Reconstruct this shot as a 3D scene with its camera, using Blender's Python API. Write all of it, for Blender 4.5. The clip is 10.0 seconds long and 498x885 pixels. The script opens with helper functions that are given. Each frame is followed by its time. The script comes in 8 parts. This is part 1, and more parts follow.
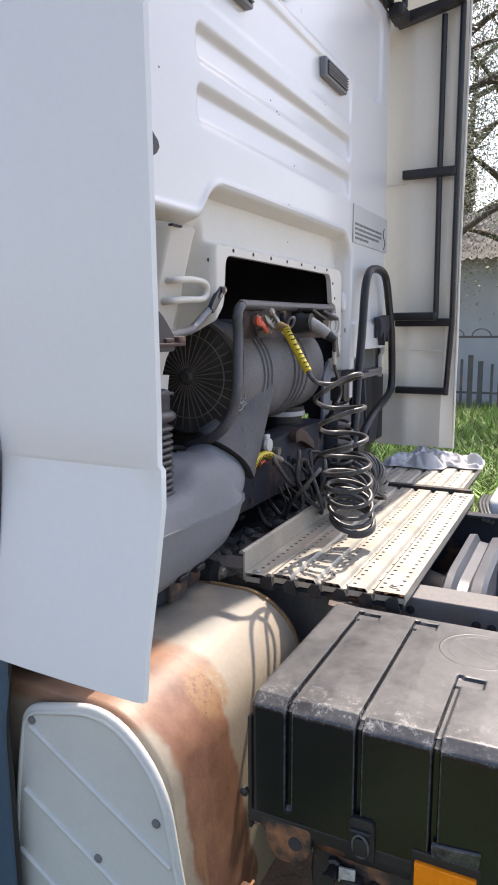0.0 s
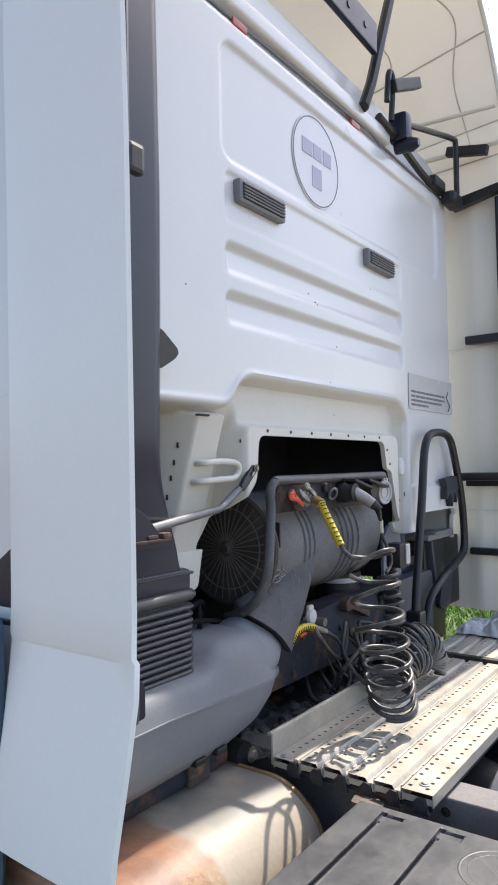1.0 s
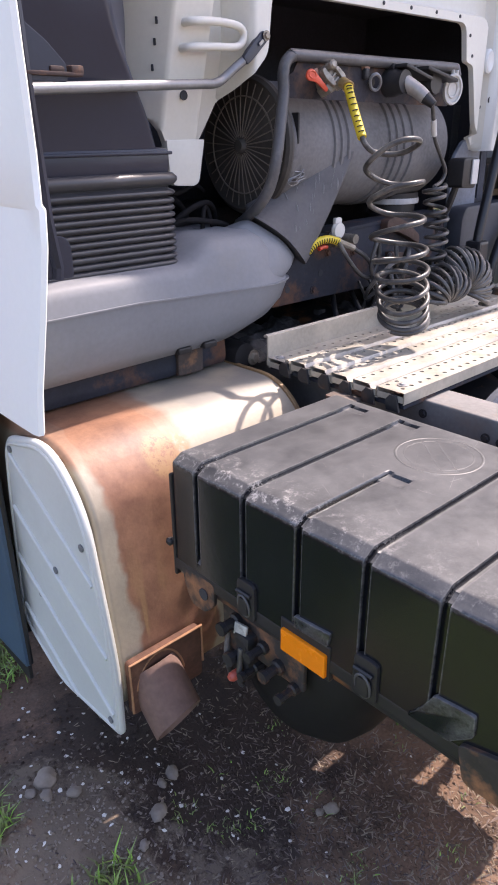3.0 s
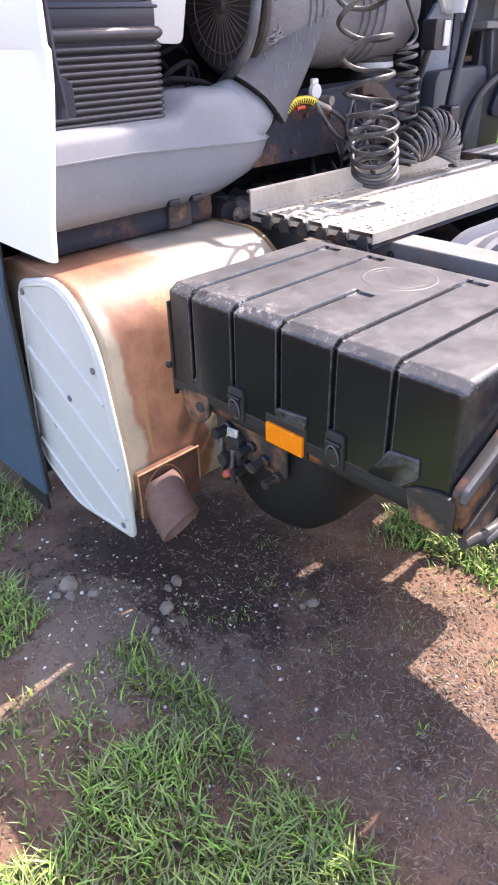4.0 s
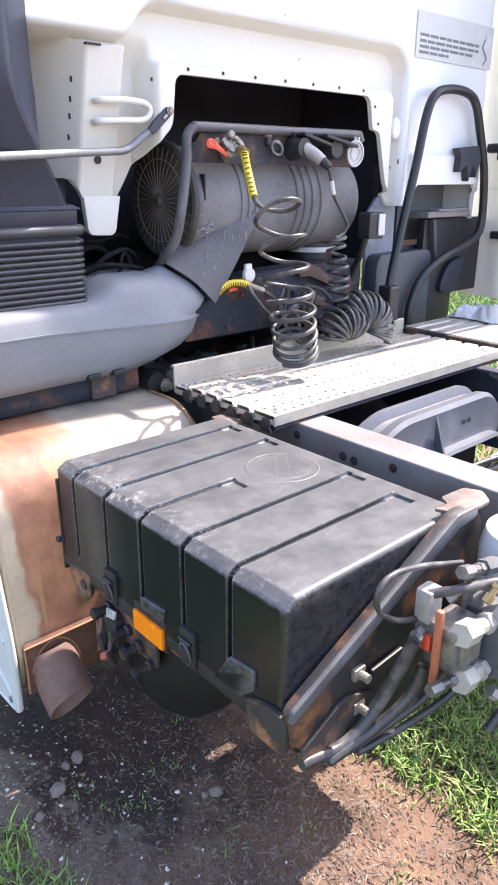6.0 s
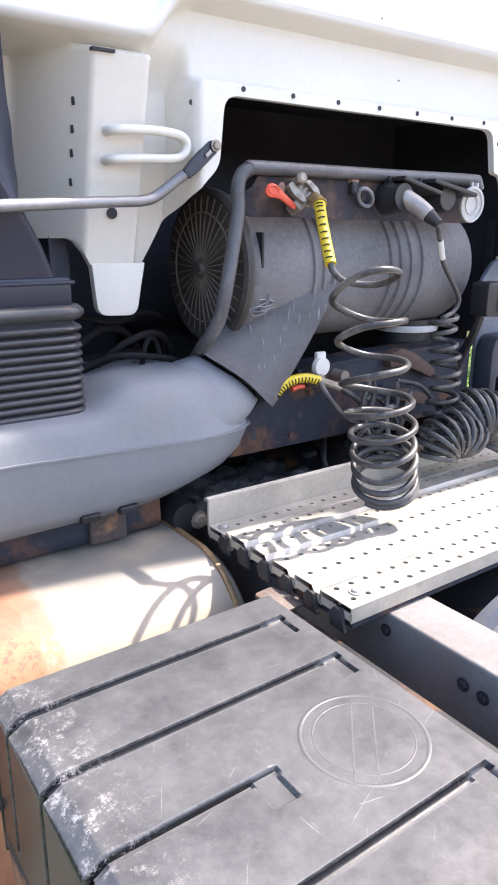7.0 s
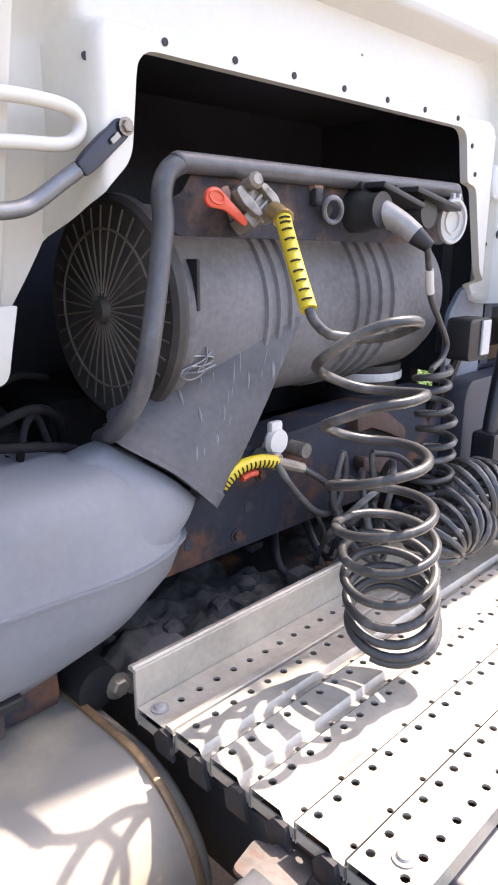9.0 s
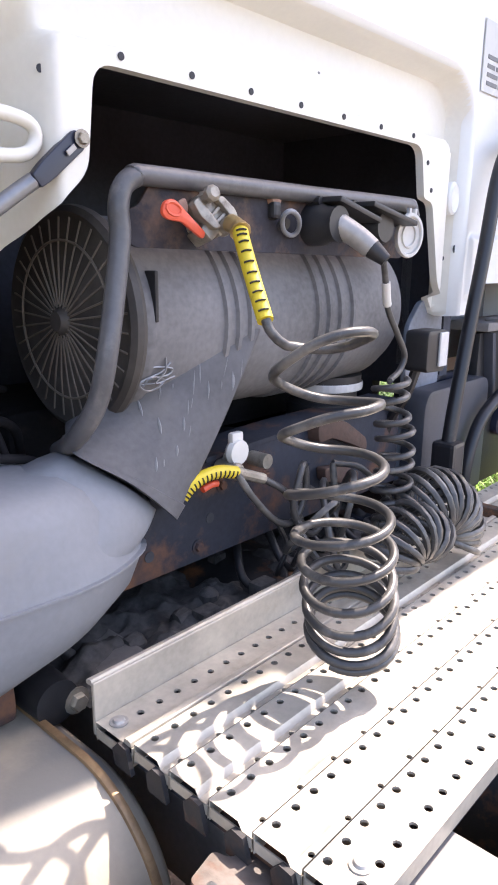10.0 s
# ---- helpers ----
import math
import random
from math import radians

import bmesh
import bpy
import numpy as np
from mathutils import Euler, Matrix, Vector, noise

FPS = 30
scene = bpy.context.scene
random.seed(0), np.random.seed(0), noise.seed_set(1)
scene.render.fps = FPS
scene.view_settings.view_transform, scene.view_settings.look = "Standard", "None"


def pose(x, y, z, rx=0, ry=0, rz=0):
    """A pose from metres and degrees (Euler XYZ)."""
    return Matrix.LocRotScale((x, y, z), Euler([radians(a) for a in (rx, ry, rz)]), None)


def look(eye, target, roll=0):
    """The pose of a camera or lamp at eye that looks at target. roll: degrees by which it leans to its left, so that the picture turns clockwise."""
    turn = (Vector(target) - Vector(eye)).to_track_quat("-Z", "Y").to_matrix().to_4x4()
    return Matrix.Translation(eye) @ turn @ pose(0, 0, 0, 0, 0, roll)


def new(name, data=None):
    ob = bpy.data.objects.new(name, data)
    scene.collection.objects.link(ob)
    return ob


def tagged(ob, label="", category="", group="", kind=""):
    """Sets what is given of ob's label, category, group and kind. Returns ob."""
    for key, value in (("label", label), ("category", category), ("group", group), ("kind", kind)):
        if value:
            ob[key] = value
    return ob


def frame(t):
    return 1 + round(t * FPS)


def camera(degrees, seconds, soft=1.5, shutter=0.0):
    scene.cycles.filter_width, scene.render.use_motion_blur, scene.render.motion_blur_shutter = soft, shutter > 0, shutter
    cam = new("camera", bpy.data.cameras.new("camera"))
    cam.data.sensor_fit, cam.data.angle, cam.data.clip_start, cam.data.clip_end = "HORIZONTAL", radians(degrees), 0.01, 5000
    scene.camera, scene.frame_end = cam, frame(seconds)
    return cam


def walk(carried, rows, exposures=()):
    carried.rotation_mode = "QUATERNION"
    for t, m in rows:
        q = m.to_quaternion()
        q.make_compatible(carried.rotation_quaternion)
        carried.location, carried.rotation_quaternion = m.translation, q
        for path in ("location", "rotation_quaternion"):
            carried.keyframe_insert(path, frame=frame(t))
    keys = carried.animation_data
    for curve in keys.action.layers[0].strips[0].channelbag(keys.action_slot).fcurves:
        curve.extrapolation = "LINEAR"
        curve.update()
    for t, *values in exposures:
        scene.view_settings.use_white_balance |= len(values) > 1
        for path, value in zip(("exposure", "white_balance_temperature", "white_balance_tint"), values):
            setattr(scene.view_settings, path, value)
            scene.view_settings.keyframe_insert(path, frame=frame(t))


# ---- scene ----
cam = camera(39.8, 10.0, 1.9)
PATH = [
    (0, (-2.116, -0.901, 1.639), (-0.346, -0.029, 1.307), -0.4),
    (0.5, (-2.066, -1.007, 1.697), (-0.346, 0.007, 1.576), -1.8),
    (1, (-2.041, -1.134, 1.735), (-0.421, 0.036, 1.812), -1.0),
    (1.5, (-1.976, -1.211, 1.68), (-0.401, 0.008, 1.496), -1.0),
    (1.6, (-1.955, -1.205, 1.665), (-0.403, 0.032, 1.412), -1.6),
    (1.8, (-1.925, -1.207, 1.63), (-0.398, 0.031, 1.264), -2.3),
    (2, (-1.868, -1.195, 1.595), (-0.4, 0.088, 1.151), -2.9),
    (2.5, (-1.754, -1.221, 1.556), (-0.344, 0.025, 0.877), -0.7),
    (2.7, (-1.745, -1.277, 1.548), (-0.434, 0.056, 0.839), 0.3),
    (3.8, (-1.886, -1.518, 1.449), (-0.736, -0.256, 0.408), -0.7),
    (4, (-1.947, -1.564, 1.45), (-0.775, -0.321, 0.409), -1.6),
    (4.5, (-2.003, -1.724, 1.467), (-0.721, -0.539, 0.491), -0.1),
    (5, (-1.976, -1.92, 1.49), (-0.746, -0.64, 0.568), 1.5),
    (5.2, (-1.946, -1.95, 1.502), (-0.731, -0.647, 0.594), 0.1),
    (6.3, (-1.559, -1.59, 1.568), (-0.338, -0.152, 0.902), 0.8),
    (6.5, (-1.477, -1.494, 1.561), (-0.286, -0.028, 0.902), 1.4),
    (7, (-1.235, -1.241, 1.571), (-0.135, 0.325, 0.991), 0.0),
    (7.5, (-1.112, -1.059, 1.579), (0.083, 0.47, 1.095), 0.2),
    (8, (-1.042, -0.842, 1.589), (0.223, 0.612, 1.054), 0.4),
    (8.5, (-1.021, -0.783, 1.591), (0.267, 0.653, 1.062), 0.7),
    (9, (-1.003, -0.783, 1.593), (0.358, 0.576, 1.044), 0.3),
    (9.5, (-0.992, -0.779, 1.591), (0.387, 0.569, 1.059), 0.3),
    (10, (-0.996, -0.798, 1.59), (0.433, 0.505, 1.079), 0.6),
]
EXPOSURES = [(0, 1.25, 7050, 16), (0.5, 1.28, 6900, 13), (1.0, 1.20, 6800, 12), (1.6, 1.22, 7000, 15), (2.5, 1.30, 6900, 21), (3.8, 2.17, 7000, 25), (5.2, 2.36, 6850, 24), (6.5, 2.18, 6650, 17), (8.0, 2.14, 6950, 18), (10, 2.26, 7050, 20)]
walk(cam, [(t, look(eye, target, roll)) for t, eye, target, roll in PATH], EXPOSURES)
from mathutils.bvhtree import BVHTree

# ---- world, sun, exposure ----
world = bpy.data.worlds.new("sky")
scene.world = world
world.use_nodes = True
wn = world.node_tree.nodes
sky = wn.new("ShaderNodeTexSky")
sky.sky_type = "NISHITA"
sky.sun_disc = False
sky.sun_elevation, sky.sun_rotation = radians(54), radians(95)
sky.air_density, sky.dust_density = 1.0, 2.0
world.node_tree.links.new(sky.outputs[0], wn["Background"].inputs[0])
wn["Background"].inputs[1].default_value = 0.15

sun = new("sun", bpy.data.lights.new("sun", "SUN"))
sun.data.energy, sun.data.angle, sun.data.color = 2.7, radians(0.53), (1.0, 0.95, 0.87)
sun.matrix_world = look((4.2, -0.20, 5.75), (0, 0, 0))


# ---- materials ----
def mat(name, base, rough=0.5, metal=0.0, var=0.12, scale=6.0, bump=0.15, fine=90.0, dirt=None, amount=0.4, dscale=3.0,
        coat=0.0, sharp=0.12, spec=0.5, island=0.0):
    m = bpy.data.materials.new(name)
    m.use_nodes = True
    nt = m.node_tree
    nd, lk = nt.nodes, nt.links
    bsdf = nd["Principled BSDF"]
    tc = nd.new("ShaderNodeTexCoord")
    n1 = nd.new("ShaderNodeTexNoise")
    n1.inputs["Scale"].default_value, n1.inputs["Detail"].default_value = scale, 6
    n2 = nd.new("ShaderNodeTexNoise")
    n2.inputs["Scale"].default_value, n2.inputs["Detail"].default_value = fine, 4
    for n in (n1, n2):
        lk.new(tc.outputs["Object"], n.inputs["Vector"])
    add = nd.new("ShaderNodeMath")
    add.operation = "MULTIPLY_ADD"
    add.inputs[1].default_value = 0.45
    lk.new(n2.outputs[0], add.inputs[0])
    lk.new(n1.outputs[0], add.inputs[2])
    ramp = nd.new("ShaderNodeValToRGB")
    ramp.color_ramp.elements[0].position, ramp.color_ramp.elements[1].position = 0.45, 1.0
    ramp.color_ramp.elements[0].color = (*[c * (1 - var) for c in base], 1)
    ramp.color_ramp.elements[1].color = (*[min(1, c * (1 + var)) for c in base], 1)
    lk.new(add.outputs[0], ramp.inputs[0])
    colour = ramp.outputs[0]
    if dirt:
        n3 = nd.new("ShaderNodeTexNoise")
        n3.inputs["Scale"].default_value, n3.inputs["Detail"].default_value, n3.inputs["Roughness"].default_value = dscale, 9, 0.65
        lk.new(tc.outputs["Object"], n3.inputs["Vector"])
        r3 = nd.new("ShaderNodeValToRGB")
        p = 0.72 - 0.4 * amount
        r3.color_ramp.elements[0].position, r3.color_ramp.elements[1].position = p, p + sharp
        lk.new(n3.outputs[0], r3.inputs[0])
        mix = nd.new("ShaderNodeMix")
        mix.data_type = "RGBA"
        lk.new(r3.outputs[0], mix.inputs[0])
        lk.new(colour, mix.inputs[6])
        mix.inputs[7].default_value = (*dirt, 1)
        colour = mix.outputs[2]
    if island:
        geo = nd.new("ShaderNodeNewGeometry")
        hsv = nd.new("ShaderNodeHueSaturation")
        for k, (lo, hi) in enumerate(((0.5 - 0.05 * island, 0.5 + 0.03 * island), (1 - 0.35 * island, 1.0), (1 - 0.6 * island, 1 + 0.6 * island))):
            rr = nd.new("ShaderNodeMapRange")
            rr.inputs[3].default_value, rr.inputs[4].default_value = lo, hi
            lk.new(geo.outputs["Random Per Island"], rr.inputs[0])
            lk.new(rr.outputs[0], hsv.inputs[k])
        lk.new(colour, hsv.inputs[4])
        colour = hsv.outputs[0]
    lk.new(colour, bsdf.inputs["Base Color"])
    mr = nd.new("ShaderNodeMapRange")
    mr.inputs[3].default_value, mr.inputs[4].default_value = max(0.03, rough - 0.12), min(1, rough + 0.12)
    lk.new(n1.outputs[0], mr.inputs[0])
    lk.new(mr.outputs[0], bsdf.inputs["Roughness"])
    bsdf.inputs["Metallic"].default_value = metal
    bsdf.inputs["Coat Weight"].default_value = coat
    bsdf.inputs["Coat Roughness"].default_value = 0.12
    bsdf.inputs["Specular IOR Level"].default_value = spec
    b = nd.new("ShaderNodeBump")
    b.inputs["Strength"].default_value, b.inputs["Distance"].default_value = bump, 0.004
    lk.new(add.outputs[0], b.inputs["Height"])
    lk.new(b.outputs[0], bsdf.inputs["Normal"])
    return m


WHITE = mat("white_cab_paint", (0.70, 0.715, 0.71), 0.32, var=0.03, scale=2.5, bump=0.02, coat=0.35, dirt=(0.60, 0.585, 0.52), amount=0.25, dscale=2.2, sharp=0.35)
CREAM = mat("unpolished_cream_paint", (0.675, 0.66, 0.60), 0.45, var=0.06, scale=3.0, bump=0.05, dirt=(0.60, 0.55, 0.42), amount=0.33, dscale=2.6, sharp=0.3)
FAIR = mat("white_fairing_paint", (0.80, 0.825, 0.81), 0.42, var=0.03, scale=1.6, bump=0.02, coat=0.2, dirt=(0.73, 0.755, 0.74), amount=0.3, dscale=1.5, sharp=0.4)
INNER = mat("fairing_inside_gelcoat", (0.74, 0.71, 0.62), 0.55, var=0.06, scale=2.0, bump=0.06, dirt=(0.56, 0.53, 0.44), amount=0.35, dscale=2.4, sharp=0.35)
BLACK = mat("black_plastic", (0.016, 0.016, 0.018), 0.5, var=0.3, bump=0.12, dirt=(0.06, 0.055, 0.05), amount=0.3, sharp=0.3)
TUBEBLK = mat("black_painted_tube", (0.014, 0.014, 0.017), 0.38, var=0.3, bump=0.05, dirt=(0.09, 0.085, 0.08), amount=0.25, dscale=14, sharp=0.25)
VOID = mat("dark_gap", (0.034, 0.036, 0.043), 0.8, var=0.3, bump=0.3)
LINING = mat("black_insulation", (0.050, 0.054, 0.070), 0.85, var=0.35, scale=4, bump=0.3)
DUCT = mat("blue_grey_duct_plastic", (0.0135, 0.0172, 0.034), 0.34, var=0.15, bump=0.05, spec=0.42, dirt=(0.034, 0.036, 0.045), amount=0.3, dscale=4, sharp=0.4)
GREYBOX = mat("grey_filter_plastic", (0.205, 0.214, 0.232), 0.55, spec=0.25, var=0.12, scale=4, bump=0.05, dirt=(0.245, 0.238, 0.228), amount=0.40, dscale=5, sharp=0.35)
FILTER = mat("weathered_filter_plastic", (0.150, 0.149, 0.153), 0.62, spec=0.18, var=0.4, scale=5, bump=0.12, dirt=(0.193, 0.178, 0.162), amount=0.46, dscale=4, sharp=0.3)
BELLOWS = mat("ribbed_rubber", (0.044, 0.045, 0.051), 0.4, var=0.15, bump=0.06, dirt=(0.12, 0.115, 0.105), amount=0.25, dscale=9, sharp=0.3)
CAP = mat("dusty_end_cap", (0.050, 0.045, 0.041), 0.6, var=0.25, scale=12, bump=0.15, dirt=(0.115, 0.103, 0.088), amount=0.4, dscale=6, sharp=0.3)
TRAY = mat("rusty_black_tray", (0.018, 0.018, 0.02), 0.55, var=0.3, bump=0.3, dirt=(0.22, 0.095, 0.04), amount=0.5, dscale=9, sharp=0.15)
FRAME = mat("navy_chassis_paint", (0.026, 0.030, 0.042), 0.65, spec=0.25, var=0.3, scale=7, bump=0.25, dirt=(0.15, 0.072, 0.042), amount=0.52, dscale=6, sharp=0.14)
RAIL = mat("dusty_chassis_rail", (0.165, 0.158, 0.155), 0.6, var=0.3, scale=6, bump=0.3, dirt=(0.20, 0.135, 0.10), amount=0.46, dscale=5, sharp=0.25)
GREYMETAL = mat("pale_grey_member", (0.20, 0.21, 0.23), 0.5, var=0.15, scale=6, bump=0.15, dirt=(0.14, 0.135, 0.13), amount=0.4, dscale=6, sharp=0.3)
MEMBER = mat("dark_grey_member", (0.085, 0.092, 0.11), 0.45, var=0.2, scale=6, bump=0.15, dirt=(0.17, 0.165, 0.16), amount=0.35, dscale=6, sharp=0.3)
ALU = mat("worn_aluminium_deck", (0.47, 0.43, 0.365), 0.45, metal=0.3, var=0.22, scale=12, bump=0.12, dirt=(0.33, 0.265, 0.19), amount=0.42, dscale=11, sharp=0.25)
STEEL = mat("grey_rod_steel", (0.22, 0.225, 0.235), 0.4, metal=0.5, var=0.2, scale=14, bump=0.1)
ZINC = mat("zinc_fittings", (0.30, 0.27, 0.225), 0.45, metal=0.45, var=0.35, scale=40, bump=0.25, dirt=(0.085, 0.062, 0.045), amount=0.47, dscale=45, sharp=0.2)
DRYZINC = mat("grimy_zinc", (0.20, 0.19, 0.175), 0.4, metal=0.5, var=0.35, scale=25, bump=0.15, dirt=(0.035, 0.032, 0.03), amount=0.5, dscale=22, sharp=0.2)
BRASS = mat("brass_fitting", (0.42, 0.31, 0.15), 0.4, metal=0.8, var=0.2, scale=20)
RED = mat("red_plastic", (0.62, 0.08, 0.035), 0.45, var=0.12, scale=20, bump=0.05)
YELLOW = mat("yellow_hose_sleeve", (0.66, 0.50, 0.03), 0.5, var=0.12, scale=25, bump=0.1, dirt=(0.22, 0.16, 0.04), amount=0.3, dscale=24)
ORANGE = mat("orange_reflector", (0.92, 0.245, 0.006), 0.25, var=0.08, scale=40, bump=0.15, fine=400)
HOSE = mat("black_coil_hose", (0.046, 0.045, 0.045), 0.37, var=0.3, scale=18, bump=0.05, dirt=(0.205, 0.196, 0.182), amount=0.52, dscale=12, sharp=0.25)
WHITEPL = mat("white_plastic", (0.58, 0.57, 0.54), 0.4, var=0.06, dirt=(0.45, 0.42, 0.36), amount=0.3, dscale=10)
COVER = mat("pale_grey_cover", (0.55, 0.57, 0.55), 0.48, var=0.06, scale=3, bump=0.05, dirt=(0.44, 0.44, 0.41), amount=0.4, dscale=3, sharp=0.4)
PIPE = mat("rusty_pipe", (0.25, 0.145, 0.105), 0.75, var=0.4, scale=12, bump=0.4, dirt=(0.13, 0.07, 0.05), amount=0.45, dscale=7, sharp=0.3)
BLUE = mat("dark_blue_wing", (0.050, 0.090, 0.138), 0.5, var=0.15, bump=0.08, dirt=(0.12, 0.12, 0.12), amount=0.3, dscale=4, sharp=0.3)
STICK = mat("grey_sticker", (0.52, 0.53, 0.52), 0.5, var=0.05, scale=10, dirt=(0.66, 0.66, 0.65), amount=0.35, dscale=8)
INK = mat("sticker_print", (0.16, 0.165, 0.17), 0.55, var=0.1)
LOGOBLUE = mat("faded_badge_print", (0.42, 0.45, 0.56), 0.45, var=0.08)
BADGE = mat("badge_film", (0.74, 0.76, 0.80), 0.35, var=0.03)
LAMPRED = mat("red_marker_lens", (0.45, 0.09, 0.06), 0.3, var=0.1)
LENS = mat("lamp_lens", (0.50, 0.51, 0.52), 0.2, var=0.08, scale=60)
CLOTH = mat("crumpled_rag", (0.56, 0.55, 0.55), 0.85, var=0.15, scale=14, bump=0.4, dirt=(0.36, 0.36, 0.38), amount=0.45, dscale=7, sharp=0.3)
BARK = mat("bark", (0.09, 0.07, 0.055), 0.9, var=0.3, scale=14, bump=0.8)
LEAF = mat("tree_leaves", (0.22, 0.25, 0.13), 0.55, var=0.3, scale=1.2, bump=0.0, island=0.8)
GRASS = mat("grass_blades", (0.185, 0.29, 0.04), 0.5, var=0.3, scale=9, bump=0.0, dirt=(0.33, 0.36, 0.05), amount=0.42, dscale=1.6, sharp=0.3, island=1.0)
HOUSE = mat("whitewashed_wall", (0.50, 0.52, 0.54), 0.85, var=0.1, scale=2, bump=0.3)
SLATE = mat("weathered_roof_sheet", (0.30, 0.29, 0.28), 0.85, var=0.25, scale=3, bump=0.3)
LAWN = mat("sunlit_lawn", (0.20, 0.33, 0.03), 0.55, var=0.5, scale=3, bump=0.0, dirt=(0.12, 0.20, 0.03), amount=0.4, dscale=1.2, sharp=0.3, island=0.7)
FUNNEL = mat("scuffed_funnel", (0.104, 0.104, 0.110), 0.6, spec=0.2, var=0.3, scale=8, bump=0.12, dirt=(0.16, 0.15, 0.137), amount=0.42, dscale=7, sharp=0.3)
RIBDUST = mat("dusty_ribs", (0.15, 0.13, 0.108), 0.65, var=0.25, scale=15, bump=0.1)
WORN = mat("worn_grey_tube", (0.085, 0.085, 0.09), 0.42, var=0.3, scale=10, bump=0.15, dirt=(0.16, 0.15, 0.145), amount=0.4, dscale=18, sharp=0.2)
FENCE = mat("grey_fence_metal", (0.10, 0.10, 0.105), 0.7, var=0.3, scale=5, dirt=(0.22, 0.12, 0.08), amount=0.4, dscale=4)
STONE = mat("field_stone", (0.235, 0.19, 0.155), 0.9, var=0.25, scale=20, bump=0.6)
PETAL = mat("fallen_petals", (0.74, 0.70, 0.64), 0.8, var=0.1)


def rust_silencer():
    """Cream heat paint, with rust burnt through over the outer end."""
    m = mat("heat_stained_silencer", (0.395, 0.338, 0.258), 0.5, var=0.12, scale=5, bump=0.25, dirt=(0.265, 0.235, 0.19), amount=0.45, dscale=4, sharp=0.4)
    nt = m.node_tree
    nd, lk = nt.nodes, nt.links
    bsdf = nd["Principled BSDF"]
    old = bsdf.inputs["Base Color"].links[0].from_socket
    tc = nd.new("ShaderNodeTexCoord")
    sep = nd.new("ShaderNodeSeparateXYZ")
    lk.new(tc.outputs["Object"], sep.inputs[0])
    warp = nd.new("ShaderNodeTexNoise")
    warp.inputs["Scale"].default_value, warp.inputs["Detail"].default_value = 7, 8
    lk.new(tc.outputs["Object"], warp.inputs["Vector"])

    def band(src, lo, hi):
        r = nd.new("ShaderNodeMapRange")
        r.interpolation_type = "SMOOTHSTEP"
        r.inputs[1].default_value, r.inputs[2].default_value = lo, hi
        lk.new(src, r.inputs[0])
        return r.outputs[0]

    def op(kind, a, b):
        n = nd.new("ShaderNodeMath")
        n.operation = kind
        for i, v in enumerate((a, b)):
            if isinstance(v, (int, float)):
                n.inputs[i].default_value = v
            else:
                lk.new(v, n.inputs[i])
        return n.outputs[0]

    wx = op("ADD", sep.outputs[0], op("MULTIPLY", op("SUBTRACT", warp.outputs[0], 0.5), 0.11))
    wx = op("ADD", wx, op("MULTIPLY", op("SUBTRACT", sep.outputs[2], 0.7), 0.06))
    rear = op("MULTIPLY", band(wx, -1.150, -1.132), band(wx, -0.928, -0.945))
    above = op("MULTIPLY", band(sep.outputs[2], 0.905, 0.930), band(wx, -0.885, -0.91))
    burnt = op("MAXIMUM", rear, op("MULTIPLY", above, 0.85))
    mix = nd.new("ShaderNodeMix")
    mix.data_type = "RGBA"
    lk.new(burnt, mix.inputs[0])
    lk.new(old, mix.inputs[6])
    r2 = nd.new("ShaderNodeValToRGB")
    r2.color_ramp.elements[0].color, r2.color_ramp.elements[1].color = (0.15, 0.070, 0.047, 1), (0.43, 0.225, 0.135, 1)
    r2.color_ramp.elements[0].position, r2.color_ramp.elements[1].position = 0.30, 0.74
    w2 = nd.new("ShaderNodeTexNoise")
    w2.inputs["Scale"].default_value, w2.inputs["Detail"].default_value, w2.inputs["Roughness"].default_value = 7, 12, 0.72
    lk.new(tc.outputs["Object"], w2.inputs["Vector"])
    lk.new(w2.outputs[0], r2.inputs[0])
    lk.new(r2.outputs[0], mix.inputs[7])
    # ochre streaks low on the burn and a crusted ochre patch at its upper corner
    mp = nd.new("ShaderNodeMapping")
    mp.inputs["Scale"].default_value = (26, 26, 2.5)
    lk.new(tc.outputs["Object"], mp.inputs[0])
    runs = nd.new("ShaderNodeTexNoise")
    runs.inputs["Scale"].default_value, runs.inputs["Detail"].default_value = 1.0, 6
    lk.new(mp.outputs[0], runs.inputs["Vector"])
    spot = nd.new("ShaderNodeVectorMath")
    spot.operation = "DISTANCE"
    lk.new(tc.outputs["Object"], spot.inputs[0])
    spot.inputs[1].default_value = (-0.965, -0.245, 0.90)
    crust = nd.new("ShaderNodeTexNoise")
    crust.inputs["Scale"].default_value, crust.inputs["Detail"].default_value, crust.inputs["Roughness"].default_value = 60, 6, 0.8
    lk.new(tc.outputs["Object"], crust.inputs["Vector"])
    patch = op("MULTIPLY", band(op("ADD", spot.outputs["Value"], op("MULTIPLY", warp.outputs[0], 0.06)), 0.098, 0.078), band(crust.outputs[0], 0.40, 0.52))
    ochre = op("MULTIPLY", op("MULTIPLY", band(runs.outputs[0], 0.52, 0.66), burnt), band(sep.outputs[2], 0.80, 0.50))
    mix2 = nd.new("ShaderNodeMix")
    mix2.data_type = "RGBA"
    lk.new(op("MULTIPLY", op("MAXIMUM", patch, ochre), 0.8), mix2.inputs[0])
    lk.new(mix.outputs[2], mix2.inputs[6])
    mix2.inputs[7].default_value = (0.37, 0.225, 0.11, 1)
    # grey tint on the flat inboard top, painting in the deeper shade there
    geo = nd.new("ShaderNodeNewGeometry")
